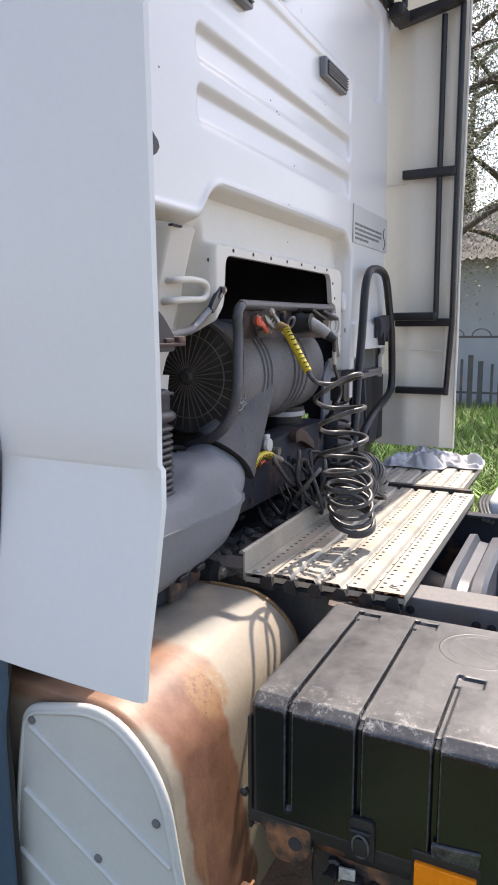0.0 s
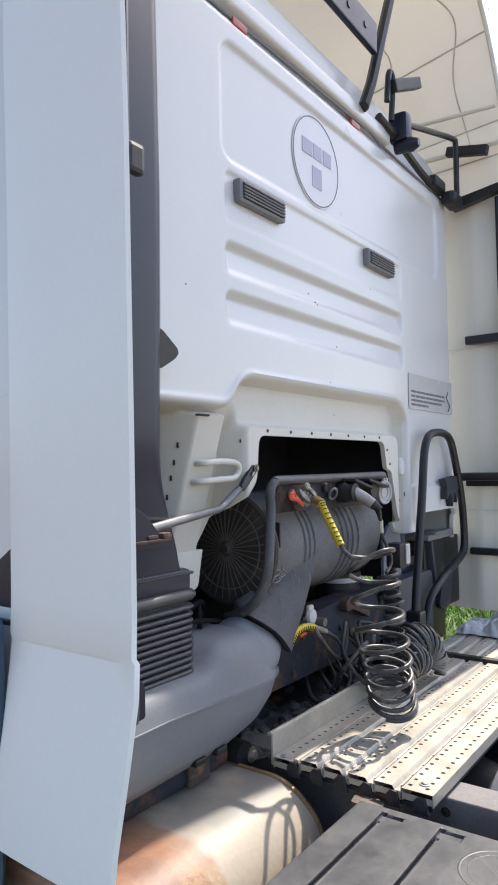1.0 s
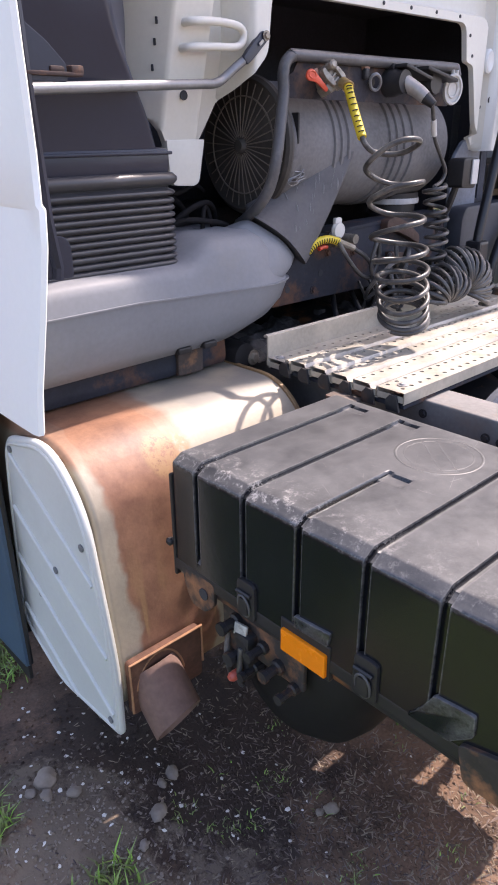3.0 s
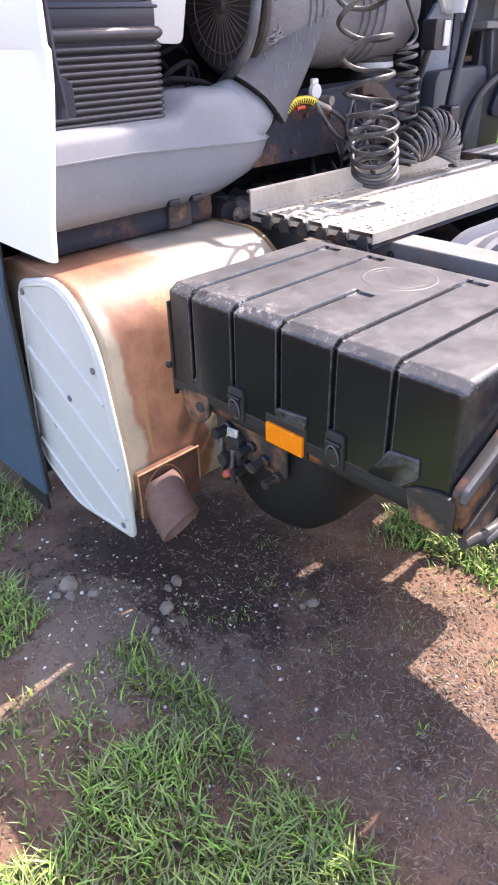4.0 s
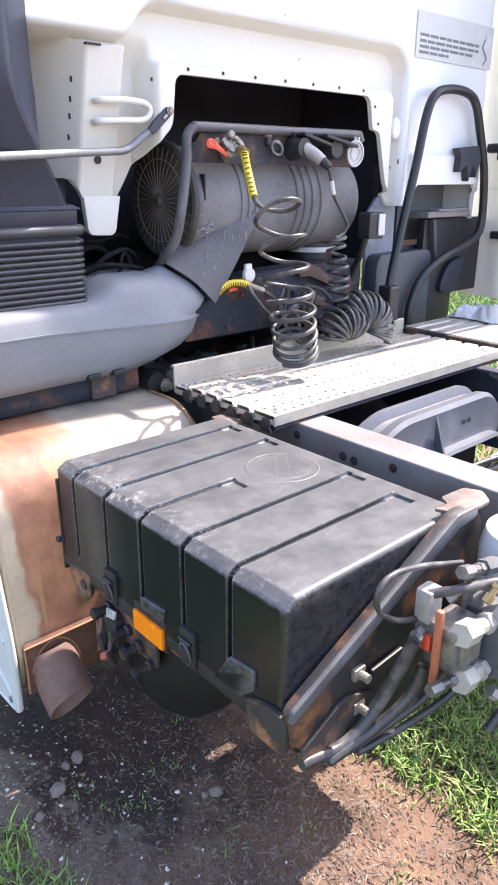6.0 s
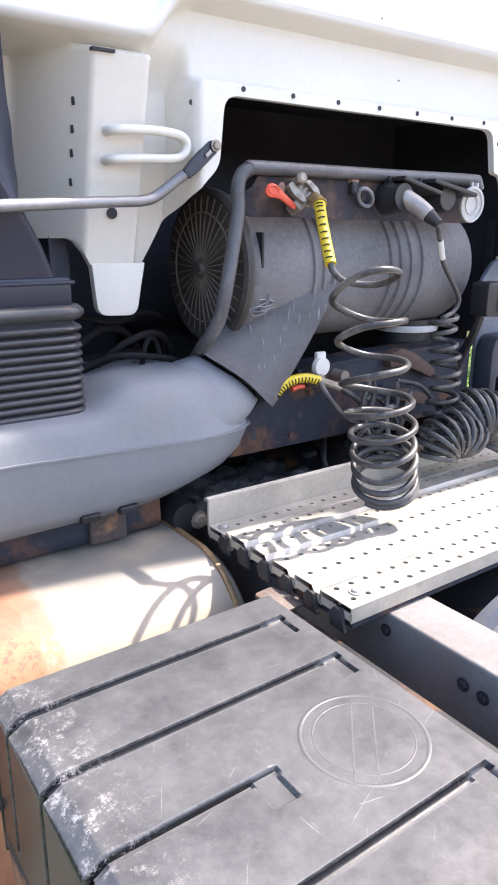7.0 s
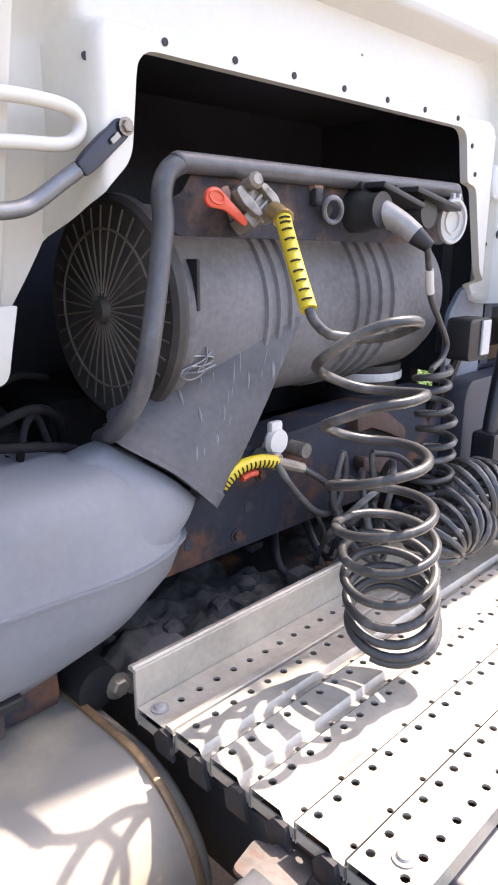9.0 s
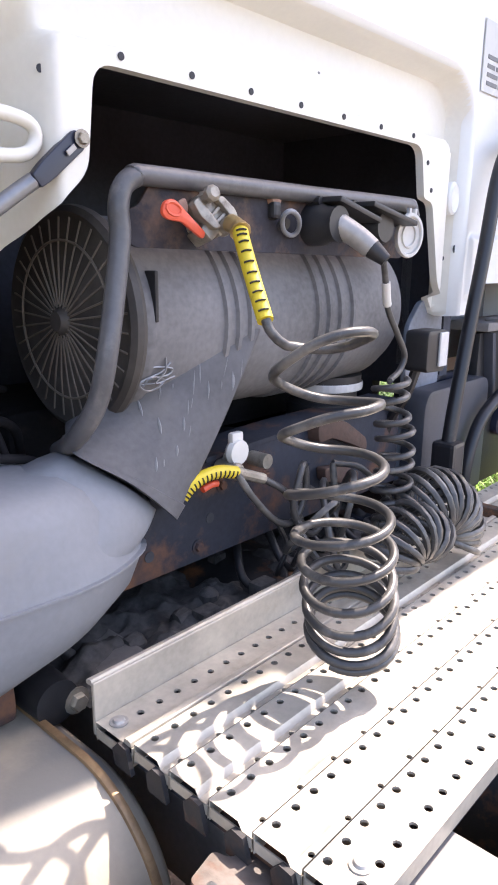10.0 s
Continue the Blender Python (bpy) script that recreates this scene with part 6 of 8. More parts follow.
def rubble(x0, x1, y0, y1, z0, z1, seed, n=40):
    """A dirty uneven engine top: castings, ridges and muck in one crusted surface."""
    bm, grid = bmesh.new(), []
    for j in range(n):
        row = []
        for i in range(2 * n):
            x, y = x0 + (x1 - x0) * i / (2 * n - 1), y0 + (y1 - y0) * j / (n - 1)
            h = 0.5 + 0.45 * noise.noise((x * 9, y * 9, seed)) + 0.30 * noise.noise((x * 24, y * 24, seed)) + 0.10 * noise.noise((x * 60, y * 60, seed))
            row.append(bm.verts.new((x, y, z0 + (z1 - z0) * max(0.0, min(1.0, h)))))
        grid.append(row)
    for a, b in zip(grid, grid[1:]):
        for k in range(2 * n - 1):
            bm.faces.new((a[k], a[k + 1], b[k + 1], b[k]))
    return bm


part("crust", rubble(-0.50, 0.44, -0.088, 0.24, 0.925, 1.0, 4.0, 60), GRIME, gear, "oily dust-caked engine top", True, 60)
rnd = random.Random(12)
for k in range(26):
    x, y, z, s = rnd.uniform(-0.55, 0.35), rnd.uniform(-0.03, 0.16), rnd.uniform(0.93, 0.99), rnd.uniform(0.008, 0.024)
    b_ = lathe([(s * 0.2, -s), (s * 0.8, -s * 0.9), (s, -s * 0.3), (s, s * 0.4), (s * 0.7, s * 0.8), (s * 0.3, s)], rnd.choice("xyz"), (x, y, z), 9) if k % 2 else box(x - s, x + s, y - s * 0.7, y + s * 0.7, z - s * 0.6, z + s * 0.6, s * 0.2)
    part("casting", b_, GRIME, gear, "", True)
for x, r_ in ((-0.02, 0.005), (0.03, 0.005)):
    part("hose", tube(glide([(x, 0.02, 1.10), (x + 0.02, 0.005, 1.04), (x + 0.01, 0.02, 0.98), (x + 0.05, 0.06, 0.93)], 6), r_, 6), HOSE, gear, "", True, 60)
part("bolt", bolt((-0.515, -0.022, 0.965), "y", 0.014, 0.014), ZINC, gear)

RUSTPATCH = mat("rusted_clamp", (0.06, 0.045, 0.04), 0.75, var=0.4, scale=14, bump=0.5, dirt=(0.30, 0.15, 0.07), amount=0.52, dscale=16, sharp=0.2)
sub = empty("cab_subframe", "rusty navy sub-frame bar below the duct", "subframe")
part("bar", prism(rounded([(0.20, 1.06), (0.11, 1.06), (0.105, 1.01), (0.11, 0.97), (0.20, 0.97)], 0.008), "x", -1.14, -0.56), TRAY, sub, "", True)
part("front_beam", prism(rounded([(0.10, 0.962), (0.0, 0.964), (-0.008, 0.985), (-0.004, 1.045), (0.02, 1.055), (0.10, 1.055)], 0.008), "x", -1.16, -0.60, 0.003), FRAME, sub, "navy beam with rust patches", True)
part("clamp", box(-0.765, -0.685, -0.018, 0.02, 0.966, 1.050, 0.006), RUSTPATCH, sub, "rusty clamp")
for k in range(2):
    part("hose", tube(glide([(-1.15, 0.03 + 0.02 * k, 1.062), (-1.0, 0.02 + 0.01 * k, 1.063 + 0.012 * k), (-0.85, 0.035, 1.062 + 0.01 * k), (-0.72, 0.06, 1.07)], 7), 0.007 + 0.002 * k, 7), HOSE if k else TRAY, sub, "", True, 60)
part("mount", lathe([(0.012, -0.025), (0.034, -0.022), (0.036, 0.02), (0.036, 0.06)], "y", (-0.545, 0.0, 0.975), 24), BLACK, sub, "", True)

# ---- silencer ----
BANDRUST = mat("golden_rust_band", (0.30, 0.19, 0.10), 0.45, metal=0.3, var=0.4, scale=12, bump=0.3, dirt=(0.13, 0.07, 0.045), amount=0.48, dscale=14, sharp=0.2)
sil = empty("silencer", "large cream exhaust silencer burnt with rust", "silencer")
SP = [(-0.175, 0.955), (0.16, 0.955), (0.22, 0.88), (0.20, 0.40), (0.10, 0.33), (-0.28, 0.33), (-0.325, 0.42), (-0.272, 0.87)]
SP = rounded(SP, [0.11, 0.08, 0.08, 0.08, 0.08, 0.06, 0.08, 0.11], 7)
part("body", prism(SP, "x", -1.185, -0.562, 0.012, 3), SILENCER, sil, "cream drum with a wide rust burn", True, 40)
cs = lambda k: [((y - 0.0) * k, 0.64 + (z - 0.64) * k) for y, z in SP]
part("end_band", prism(cs(1.018), "x", -0.578, -0.566, 0.003), BANDRUST, sil, "rusty end band", True, 40)
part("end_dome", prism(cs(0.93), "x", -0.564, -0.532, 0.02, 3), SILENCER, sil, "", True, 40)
CO = [(0.035, 0.925), (-0.17, 0.972), (-0.285, 0.86), (-0.345, 0.50), (-0.338, 0.315), (-0.07, 0.29), (0.105, 0.385), (0.065, 0.76)]
CO = rounded(CO, [0.04, 0.09, 0.10, 0.1, 0.015, 0.05, 0.06, 0.1], 6)
def rim_line(k, x):
    cy_, cz_ = sum(p[0] for p in CO) / len(CO), sum(p[1] for p in CO) / len(CO)
    return [(x, cy_ + (y - cy_) * k, cz_ + (z - cz_) * k) for y, z in CO]


cover = part("cover", prism(CO, "x", -1.214, -1.196, 0.009, 3), COVER, sil, "pale grey ribbed end cover with screw holes", True, 40)


part("cover_rim", tube(rim_line(0.955, -1.2125), 0.0055, 7, True), COVER, cover, "", True, 60)


def clip_line(a, b, poly):
    pts = [Vector(a).lerp(Vector(b), k / 60) for k in range(61)]
    inn = [p for p in pts if inside(poly, np.array(p.x), np.array(p.y))]
    return (inn[2], inn[-3]) if len(inn) > 8 else None


for k in range(5):
    z0 = 0.93 - 0.155 * k
    seg_ = clip_line((0.12, z0 + 0.02), (-0.36, z0 - 0.275), CO)
    if seg_:
        a, b = seg_
        part("rib", tube([(-1.2135, a.x, a.y), (-1.2135, b.x, b.y)], 0.0065, 8), COVER, cover, "", True, 60)
for y, z in ((0.01, 0.90), (-0.269, 0.774), (-0.135, 0.655), (-0.035, 0.54), (-0.305, 0.345)):
    part("screw_hole", lathe([(0.0085, 0), (0.0085, -0.003), (0.005, -0.004)], "x", (-1.2145, y, z), 12), INK, cover)
DARKRUST = mat("dark_rust", (0.12, 0.055, 0.035), 0.8, var=0.4, scale=18, bump=0.4, dirt=(0.27, 0.13, 0.07), amount=0.35, dscale=12, sharp=0.2)
BRIGHTRUST = mat("bright_rust", (0.33, 0.165, 0.085), 0.7, var=0.3, scale=25, bump=0.3)
part("outlet_flange", prism(rounded([(-1.18, 0.36), (-0.985, 0.36), (-0.985, 0.50), (-1.18, 0.50)], 0.012), "y", -0.345, -0.325, 0.004), DARKRUST, sil, "rusty square outlet flange")
part("flange_rim", tube([(-1.18, -0.347, 0.37), (-1.18, -0.347, 0.50), (-0.985, -0.347, 0.502), (-0.985, -0.347, 0.40)], 0.0032, 6), BRIGHTRUST, sil, "bright rusty rim")
TAILRUST = mat("dull_rust_pipe", (0.175, 0.105, 0.085), 0.8, var=0.3, scale=12, bump=0.3, dirt=(0.10, 0.06, 0.05), amount=0.42, dscale=8, sharp=0.3)
pd = Vector((0.06, -0.62, -0.78)).normalized()
p0 = Vector((-1.102, -0.345, 0.392))
tip, lip_ = Vector((-1.157, -0.402, 0.325)), Vector((-1.042, -0.432, 0.400))
pm = tube([p0 + pd * (0.02 * k - 0.06) for k in range(17)], 0.062, 32)
bmesh.ops.delete(pm, geom=[f for f in pm.faces if len(f.verts) > 4], context="FACES_ONLY")
mitre = Vector((0.64, 0.80, -1.17)).cross(lip_ - tip).normalized()
bmesh.ops.bisect_plane(pm, geom=pm.verts[:] + pm.edges[:] + pm.faces[:], plane_co=tip, plane_no=mitre if mitre.dot(pd) > 0 else -mitre, clear_outer=True)
for v in pm.verts:
    # a sharp fold runs along the outer flank
    q = v.co - p0 - pd * (v.co - p0).dot(pd)
    k = q.normalized().dot(Vector((-0.62, -0.60, 0.50)).normalized())
    v.co += q * 0.07 * max(0.0, (k - 0.86) / 0.14)
bmesh.ops.solidify(pm, geom=pm.faces[:], thickness=0.004)
weld = [p0 + Vector((0.066 * math.cos(a), 0.002, 0.102 * math.sin(a))) for a in [0.2 + 0.12 * k for k in range(23)]]
part("weld", tube(weld, 0.0035, 6), BRIGHTRUST, sil, "bright rusty weld", True)
part("tail_pipe", pm, TAILRUST, sil, "short rusty tail pipe bent downward", True, 50)

# ---- battery box ----
TABRUST = mat("rusted_tab", (0.13, 0.105, 0.09), 0.6, var=0.4, scale=25, bump=0.4, dirt=(0.13, 0.06, 0.035), amount=0.5, dscale=28, sharp=0.2)
RUSTYHANG = mat("rust_blistered_plate", (0.032, 0.028, 0.027), 0.6, var=0.4, scale=14, bump=0.4, dirt=(0.30, 0.135, 0.065), amount=0.55, dscale=10, sharp=0.16)
EDGEGREY = mat("dusty_grey_edge", (0.085, 0.087, 0.092), 0.55, var=0.3, scale=14, bump=0.2, dirt=(0.04, 0.04, 0.042), amount=0.42, dscale=12, sharp=0.25)
batt = empty("battery_box", "black ribbed plastic battery box, scuffed on top", "battery box")
GROOVES = ((-0.452, -0.620), (-0.582, -0.616), (-0.713, -0.832), (-0.850, -0.620), (-0.980, -0.635))


def lid():
    """The lid as one sheet: top, rounded outer edge and outer face, with pressed grooves."""
    y0, y1 = -1.118, -0.382
    path = [(-0.597, 0.972, 0, 1)]
    for x in np.linspace(-0.60, -1.040, 114):
        path.append((x, 0.972, 0, 1))
    # worn bevel along the outer edge, with a small round above and below it
    path += [(-1.043, 0.9715, -0.22, 0.975), (-1.0455, 0.9700, -0.42, 0.907)]
    path += [(-1.0455 - 0.0140 * k / 4, 0.9700 - 0.0088 * k / 4, -0.50, 0.866) for k in range(1, 5)]
    path += [(-1.0635, 0.9590, -0.74, 0.67), (-1.0660, 0.9555, -0.92, 0.39)]
    for z in np.linspace(0.952, 0.735, 36):
        path.append((-1.067 - 0.010 * (0.94 - z), z, -1, 0))
    ys = np.linspace(y0, y1, 369)
    bm, rings = bmesh.new(), []
    for px, pz, nx_, nz_ in path:
        d = np.zeros_like(ys)
        for gy_, gend in GROOVES:
            v = gy_ - ys
            across = step(v, 0.003) * (1 - 0.82 * step(v - 0.010, 0.004)) * np.where(v > 0.014, np.clip(1 - (v - 0.014) / 0.05, 0, 1), 1)
            along = 1.0 if px < gend else max(0.0, 1 - (px - gend) / 0.005)
            if nz_ < 0.5:
                across = step(v, 0.003) * (1 - step(v - 0.011, 0.003))
                along = 1.0 if pz > 0.765 else max(0.0, 1 - (0.765 - pz) / 0.006)
            deep = 0.010
            if nz_ >= 0.5 and gend - 0.030 < px < gend:
                across = step(v, 0.003) * (1 - step(v - 0.050, 0.006))
                deep = 0.0065
            d = np.maximum(d, deep * across * along)
        # rounded ends
        e = np.minimum(ys - y0, y1 - ys)
        r = 0.012
        d = d + np.where(e < r, r - np.sqrt(np.maximum(0, r * r - (r - np.minimum(e, r)) ** 2)), 0)
        rings.append([bm.verts.new((px - nx_ * dd, y, pz - nz_ * dd)) for y, dd in zip(ys, d)])
    for u, v in zip(rings, rings[1:]):
        for k in range(len(ys) - 1):
            bm.faces.new((u[k], u[k + 1], v[k + 1], v[k]))
    # ends
    for side, col in ((0, 0), (1, -1)):
        ring_ = [r_[col] for r_ in rings]
        foot = [bm.verts.new((-0.597, ring_[0].co.y, 0.735))]
        try:
            f = bm.faces.new(ring_ + foot)
        except ValueError:
            pass
    bmesh.ops.recalc_face_normals(bm, faces=bm.faces[:])
    return bm


lidp = part("lid", lid(), BATT, batt, "scuffed black lid with five long grooves", True, 38)
part("lid_skirt", join(box(-1.0698, -1.062, -1.12, -0.38, 0.716, 0.742, 0.003), box(-1.07, -0.62, -0.386, -0.378, 0.70, 0.93, 0.003)), BLACK, batt)


def raised_ring(r, w, h):
    return lathe([(r - w / 2 - h, 0.9715), (r - w / 2, 0.9715 + h), (r + w / 2, 0.9715 + h), (r + w / 2 + h, 0.9715)], "z", (-0.708, -0.739, 0), 48, False)


EMBOSS = mat("dusty_embossing", (0.088, 0.089, 0.091), 0.46, spec=0.48, var=0.25, scale=12, bump=0.1, dirt=(0.06, 0.06, 0.062), amount=0.35, dscale=12, sharp=0.3)
part("lid_emblem", raised_ring(0.080, 0.005, 0.0008), EMBOSS, lidp, "embossed ring", True, 60)
part("emblem_ring", raised_ring(0.064, 0.0015, 0.0007), EMBOSS, lidp, "", True, 60)
for s in (-1, 1):
    part("emblem_bar", moved(prism([(-0.0022, 0.9715), (-0.0010, 0.9722), (0.0010, 0.9722), (0.0022, 0.9715)], "y", -0.074, 0.074), Matrix.Translation((-0.708, -0.739, 0)) @ Matrix.Rotation(radians(-41), 4, "Z") @ Matrix.Translation((s * 0.014, 0, 0))), EMBOSS, lidp)


def latch(y):
    b = part("latch", join(prism(rounded([(y - 0.023, 0.795), (y + 0.023, 0.795), (y + 0.025, 0.715), (y - 0.025, 0.715)], 0.012), "x", -1.0755, -1.062, 0.004)), BLACK, batt, "black rubber latch", True)
    part("latch_ring", tube([(-1.0785 - 0.004 * math.sin(6.28318 * k / 24), y + 0.014 * math.cos(6.28318 * k / 24), 0.745 + 0.024 * math.sin(6.28318 * k / 24)) for k in range(24)], 0.0026, 7, True), EDGEGREY, b, "worn wire ring", True, 60)
    part("latch_pull", prism(rounded([(y - 0.011, 0.762), (y + 0.011, 0.762), (y + 0.013, 0.728), (y - 0.013, 0.728)], 0.006), "x", -1.083, -1.074, 0.003), BLACK, b, "", True)
    part("latch_bar", tube([(-1.079, y - 0.018, 0.772), (-1.079, y + 0.018, 0.772)], 0.004, 6), BLACK, b, "", True)


latch(-0.600)
latch(-0.872)
part("boss", prism(rounded([(-0.718, 0.788), (-0.799, 0.796), (-0.795, 0.768), (-0.721, 0.764)], 0.005), "x", -1.0745, -1.064, 0.003), BATT, lidp, "", True)
part("boss", prism(rounded([(-0.990, 0.805), (-1.054, 0.812), (-1.056, 0.775), (-1.02, 0.742), (-0.950, 0.742), (-0.972, 0.772)], 0.006), "x", -1.0745, -1.064, 0.003), BATT, lidp, "", True)
part("reflector", box(-1.0785, -1.068, -0.794, -0.693, 0.704, 0.750, 0.003), ORANGE, batt, "orange side reflector")
part("reflector_mount", box(-1.0715, -1.06, -0.80, -0.686, 0.696, 0.768, 0.004), BLACK, batt)
tray = prism(rounded([(-1.06, 0.742), (-1.065, 0.70), (-0.97, 0.615), (-0.60, 0.60), (-0.56, 0.95), (-0.62, 0.955)], [0, 0.02, 0.06, 0.02, 0.01, 0]), "y", -1.135, -0.405, 0.004)
part("tray", tray, TRAY, batt, "rusting steel battery tray", True)
part("tray_cap", prism(rounded([(-1.078, 0.785), (-0.66, 0.995), (-0.60, 0.99), (-0.56, 0.95), (-0.60, 0.62), (-0.95, 0.63), (-1.065, 0.71)], 0.02), "y", -1.142, -1.122, 0.003), TRAY, batt, "black end plate with rust at the corner", True)
part("tray_edge", prism(rounded([(-1.082, 0.770), (-1.078, 0.796), (-0.665, 0.996), (-0.60, 0.994), (-0.60, 0.972), (-0.655, 0.966)], 0.006), "y", -1.152, -1.142, 0.003), EDGEGREY, batt, "dusty raised edge of the end plate", True)
for x, z in ((-0.920, 0.785), (-0.915, 0.712)):
    part("stud", join(box(x - 0.014, x + 0.014, -1.152, -1.142, z - 0.012, z + 0.012, 0.003), lathe([(0.008, 0), (0.008, -0.02)], "y", (x, -1.15, z), 10)), ZINC, batt, "", True)
part("cover_strip", moved(box(-0.043, 0.043, -0.004, 0.004, -0.012, 0.012, 0.003), pose(-0.845, -1.149, 0.766, 0, -4)), BLACK, batt)
part("hinge", moved(prism(rounded([(-0.04, -0.035), (0.045, -0.03), (0.05, 0.01), (0.02, 0.02), (0.015, 0.04), (-0.035, 0.035)], 0.008), "z", 0, 0.006, 0.001), pose(-0.575, -0.40, 0.958, 6, 8, 10)), TABRUST, batt, "folded steel hinge tab", True)
part("hinge", prism(rounded([(-0.645, -1.150), (-0.560, -1.152), (-0.530, -1.118), (-0.545, -1.085), (-0.615, -1.080), (-0.630, -1.105), (-0.668, -1.10)], 0.008), "z", 0.985, 0.992, 0.002), TABRUST, batt, "folded steel hinge tab", True)
part("side_clip", join(box(-1.06, -1.0, -0.40, -0.372, 0.70, 0.77, 0.006), lathe([(0.012, 0), (0.012, 0.02)], "y", (-1.04, -0.39, 0.73), 10)), PIPE, batt)
part("wing_nut", lathe([(0.008, 0), (0.009, -0.009), (0.004, -0.013)], "x", (-1.066, -0.372, 0.775), 10), BLACK, batt)

for y0, y1, z0 in ((-0.505, -0.405, 0.655),):
    part("hanger", prism(rounded([(y0, 0.735), (y1, 0.735), (y1 - 0.012, z0 + 0.03), (y1 - 0.03, z0), (y0 + 0.03, z0), (y0, z0 + 0.03)], 0.012), "x", -1.071, -1.062, 0.002), RUSTYHANG, batt, "rusty hanger plate")
part("hanger", prism(rounded([(-1.035, 0.752), (-1.10, 0.770), (-1.135, 0.762), (-1.130, 0.690), (-1.05, 0.690)], 0.012), "x", -1.0765, -1.066, 0.002), RUSTYHANG, batt, "rusty corner plate")
part("hanger_hole", lathe([(0.013, 0), (0.013, -0.002)], "x", (-1.0715, -0.475, 0.70), 12), VOID, batt)
part("hanger", prism(rounded([(-1.06, 0.70), (-0.95, 0.755), (-0.87, 0.72), (-0.84, 0.65), (-0.93, 0.622), (-1.04, 0.665)], 0.02), "y", -1.150, -1.142, 0.002), RUSTYHANG, batt, "rusty corner plate")

# air tank below the battery box
LABELPALE = mat("grimy_pale_tag", (0.42, 0.42, 0.38), 0.4, var=0.3, scale=60, bump=0.1, dirt=(0.15, 0.145, 0.13), amount=0.4, dscale=70, sharp=0.15)
TANKBLK = mat("dull_black_tank", (0.010, 0.010, 0.011), 0.6, spec=0.25, var=0.3, scale=6, bump=0.1, dirt=(0.035, 0.03, 0.026), amount=0.35, dscale=5, sharp=0.3)
tank = empty("air_tank", "black steel air tank under the battery box", "air tank")
part("shell", lathe([(0.0, -1.035), (0.07, -1.028), (0.13, -1.005), (0.168, -0.965), (0.178, -0.92), (0.178, -0.50), (0.165, -0.455), (0.12, -0.42), (0.06, -0.405), (0, -0.40)], "x", (0, -0.635, 0.565), 36), TANKBLK, tank, "", True, 40)
part("valve_body", join(box(-1.07, -1.02, -0.60, -0.54, 0.56, 0.66, 0.01), lathe([(0.02, -1.07), (0.02, -1.03)], "x", (0, -0.575, 0.63), 12)), TRAY, tank, "", True)
part("bracket", box(-1.045, -1.035, -0.72, -0.50, 0.60, 0.70, 0.004), RUSTYHANG, tank, "rust-spotted bracket")
for k, (y, z, r) in enumerate(((-0.545, 0.665, 0.016), (-0.565, 0.605, 0.018), (-0.62, 0.645, 0.013), (-0.66, 0.625, 0.015), (-0.60, 0.585, 0.011), (-0.70, 0.60, 0.012))):
    part("fitting", lathe([(r, -1.035), (r, -1.055), (r * 0.65, -1.058), (r * 0.65, -1.08), (r * 0.85, -1.082), (r * 0.85, -1.092)], "x", (0, y, z), 8), TRAY if k % 2 else BLACK, tank)
for k in range(2):
    part("hose", tube(glide([(-1.07, -0.545 - 0.035 * k, 0.65 - 0.02 * k), (-1.08, -0.55 - 0.035 * k, 0.60 - 0.03 * k), (-1.06, -0.54 - 0.03 * k, 0.53), (-1.02, -0.5, 0.50)], 6), 0.006, 7), HOSE, tank, "", True, 60)
part("red_knob", lathe([(0.010, -1.05), (0.010, -1.092), (0.006, -1.098)], "x", (0, -0.577, 0.572), 12), LAMPRED, tank, "red valve knob", True)
part("tag", moved(box(-0.003, 0.003, -0.015, 0.015, -0.013, 0.013, 0.0015), pose(-1.062, -0.572, 0.664, 0, 12, 8)), LABELPALE, tank, "grimy pale reflective tag")
part("strap", box(-1.0, -0.95, -0.8, -0.47, 0.70, 0.74, 0.01), TRAY, tank)

# air dryer and valves behind the battery box
dry = empty("air_dryer", "air dryer with white cartridge, valves and hoses", "air dryer")
part("cartridge", lathe([(0.078, 0.80), (0.088, 0.81), (0.088, 0.93), (0.080, 0.965), (0.055, 0.982), (0, 0.985)], "z", (-0.565, -1.243, 0), 36), WHITEPL, dry, "white round cartridge", True, 40)
part("cartridge_foot", lathe([(0.092, 0.775), (0.094, 0.782), (0.094, 0.803), (0.090, 0.808)], "z", (-0.565, -1.243, 0), 36), BLACK, dry, "", True, 40)
part("base", join(box(-0.66, -0.50, -1.33, -1.17, 0.70, 0.775, 0.02), box(-0.52, -0.455, -1.33, -1.22, 0.72, 0.78, 0.01)), DRYZINC, dry, "", True)
NYLON = mat("yellowed_white_fitting", (0.40, 0.38, 0.32), 0.45, var=0.15, scale=30, bump=0.1, dirt=(0.22, 0.19, 0.14), amount=0.32, dscale=30, sharp=0.2)
ORANGERED = mat("faded_orange_red_plastic", (0.42, 0.13, 0.06), 0.5, var=0.2, scale=20, bump=0.1)
part("bracket", join(box(-0.765, -0.735, -1.236, -1.231, 0.775, 0.962, 0.002), box(-0.752, -0.730, -1.236, -1.228, 0.76, 0.80, 0.003)), DRYZINC, dry, "upright zinc bracket", True)
part("valve_block", join(box(-0.842, -0.765, -1.275, -1.215, 0.812, 0.892, 0.008), box(-0.832, -0.78, -1.285, -1.27, 0.826, 0.872, 0.005), box(-0.80, -0.742, -1.262, -1.21, 0.775, 0.822, 0.006)), DRYZINC, dry, "cast valve block", True)
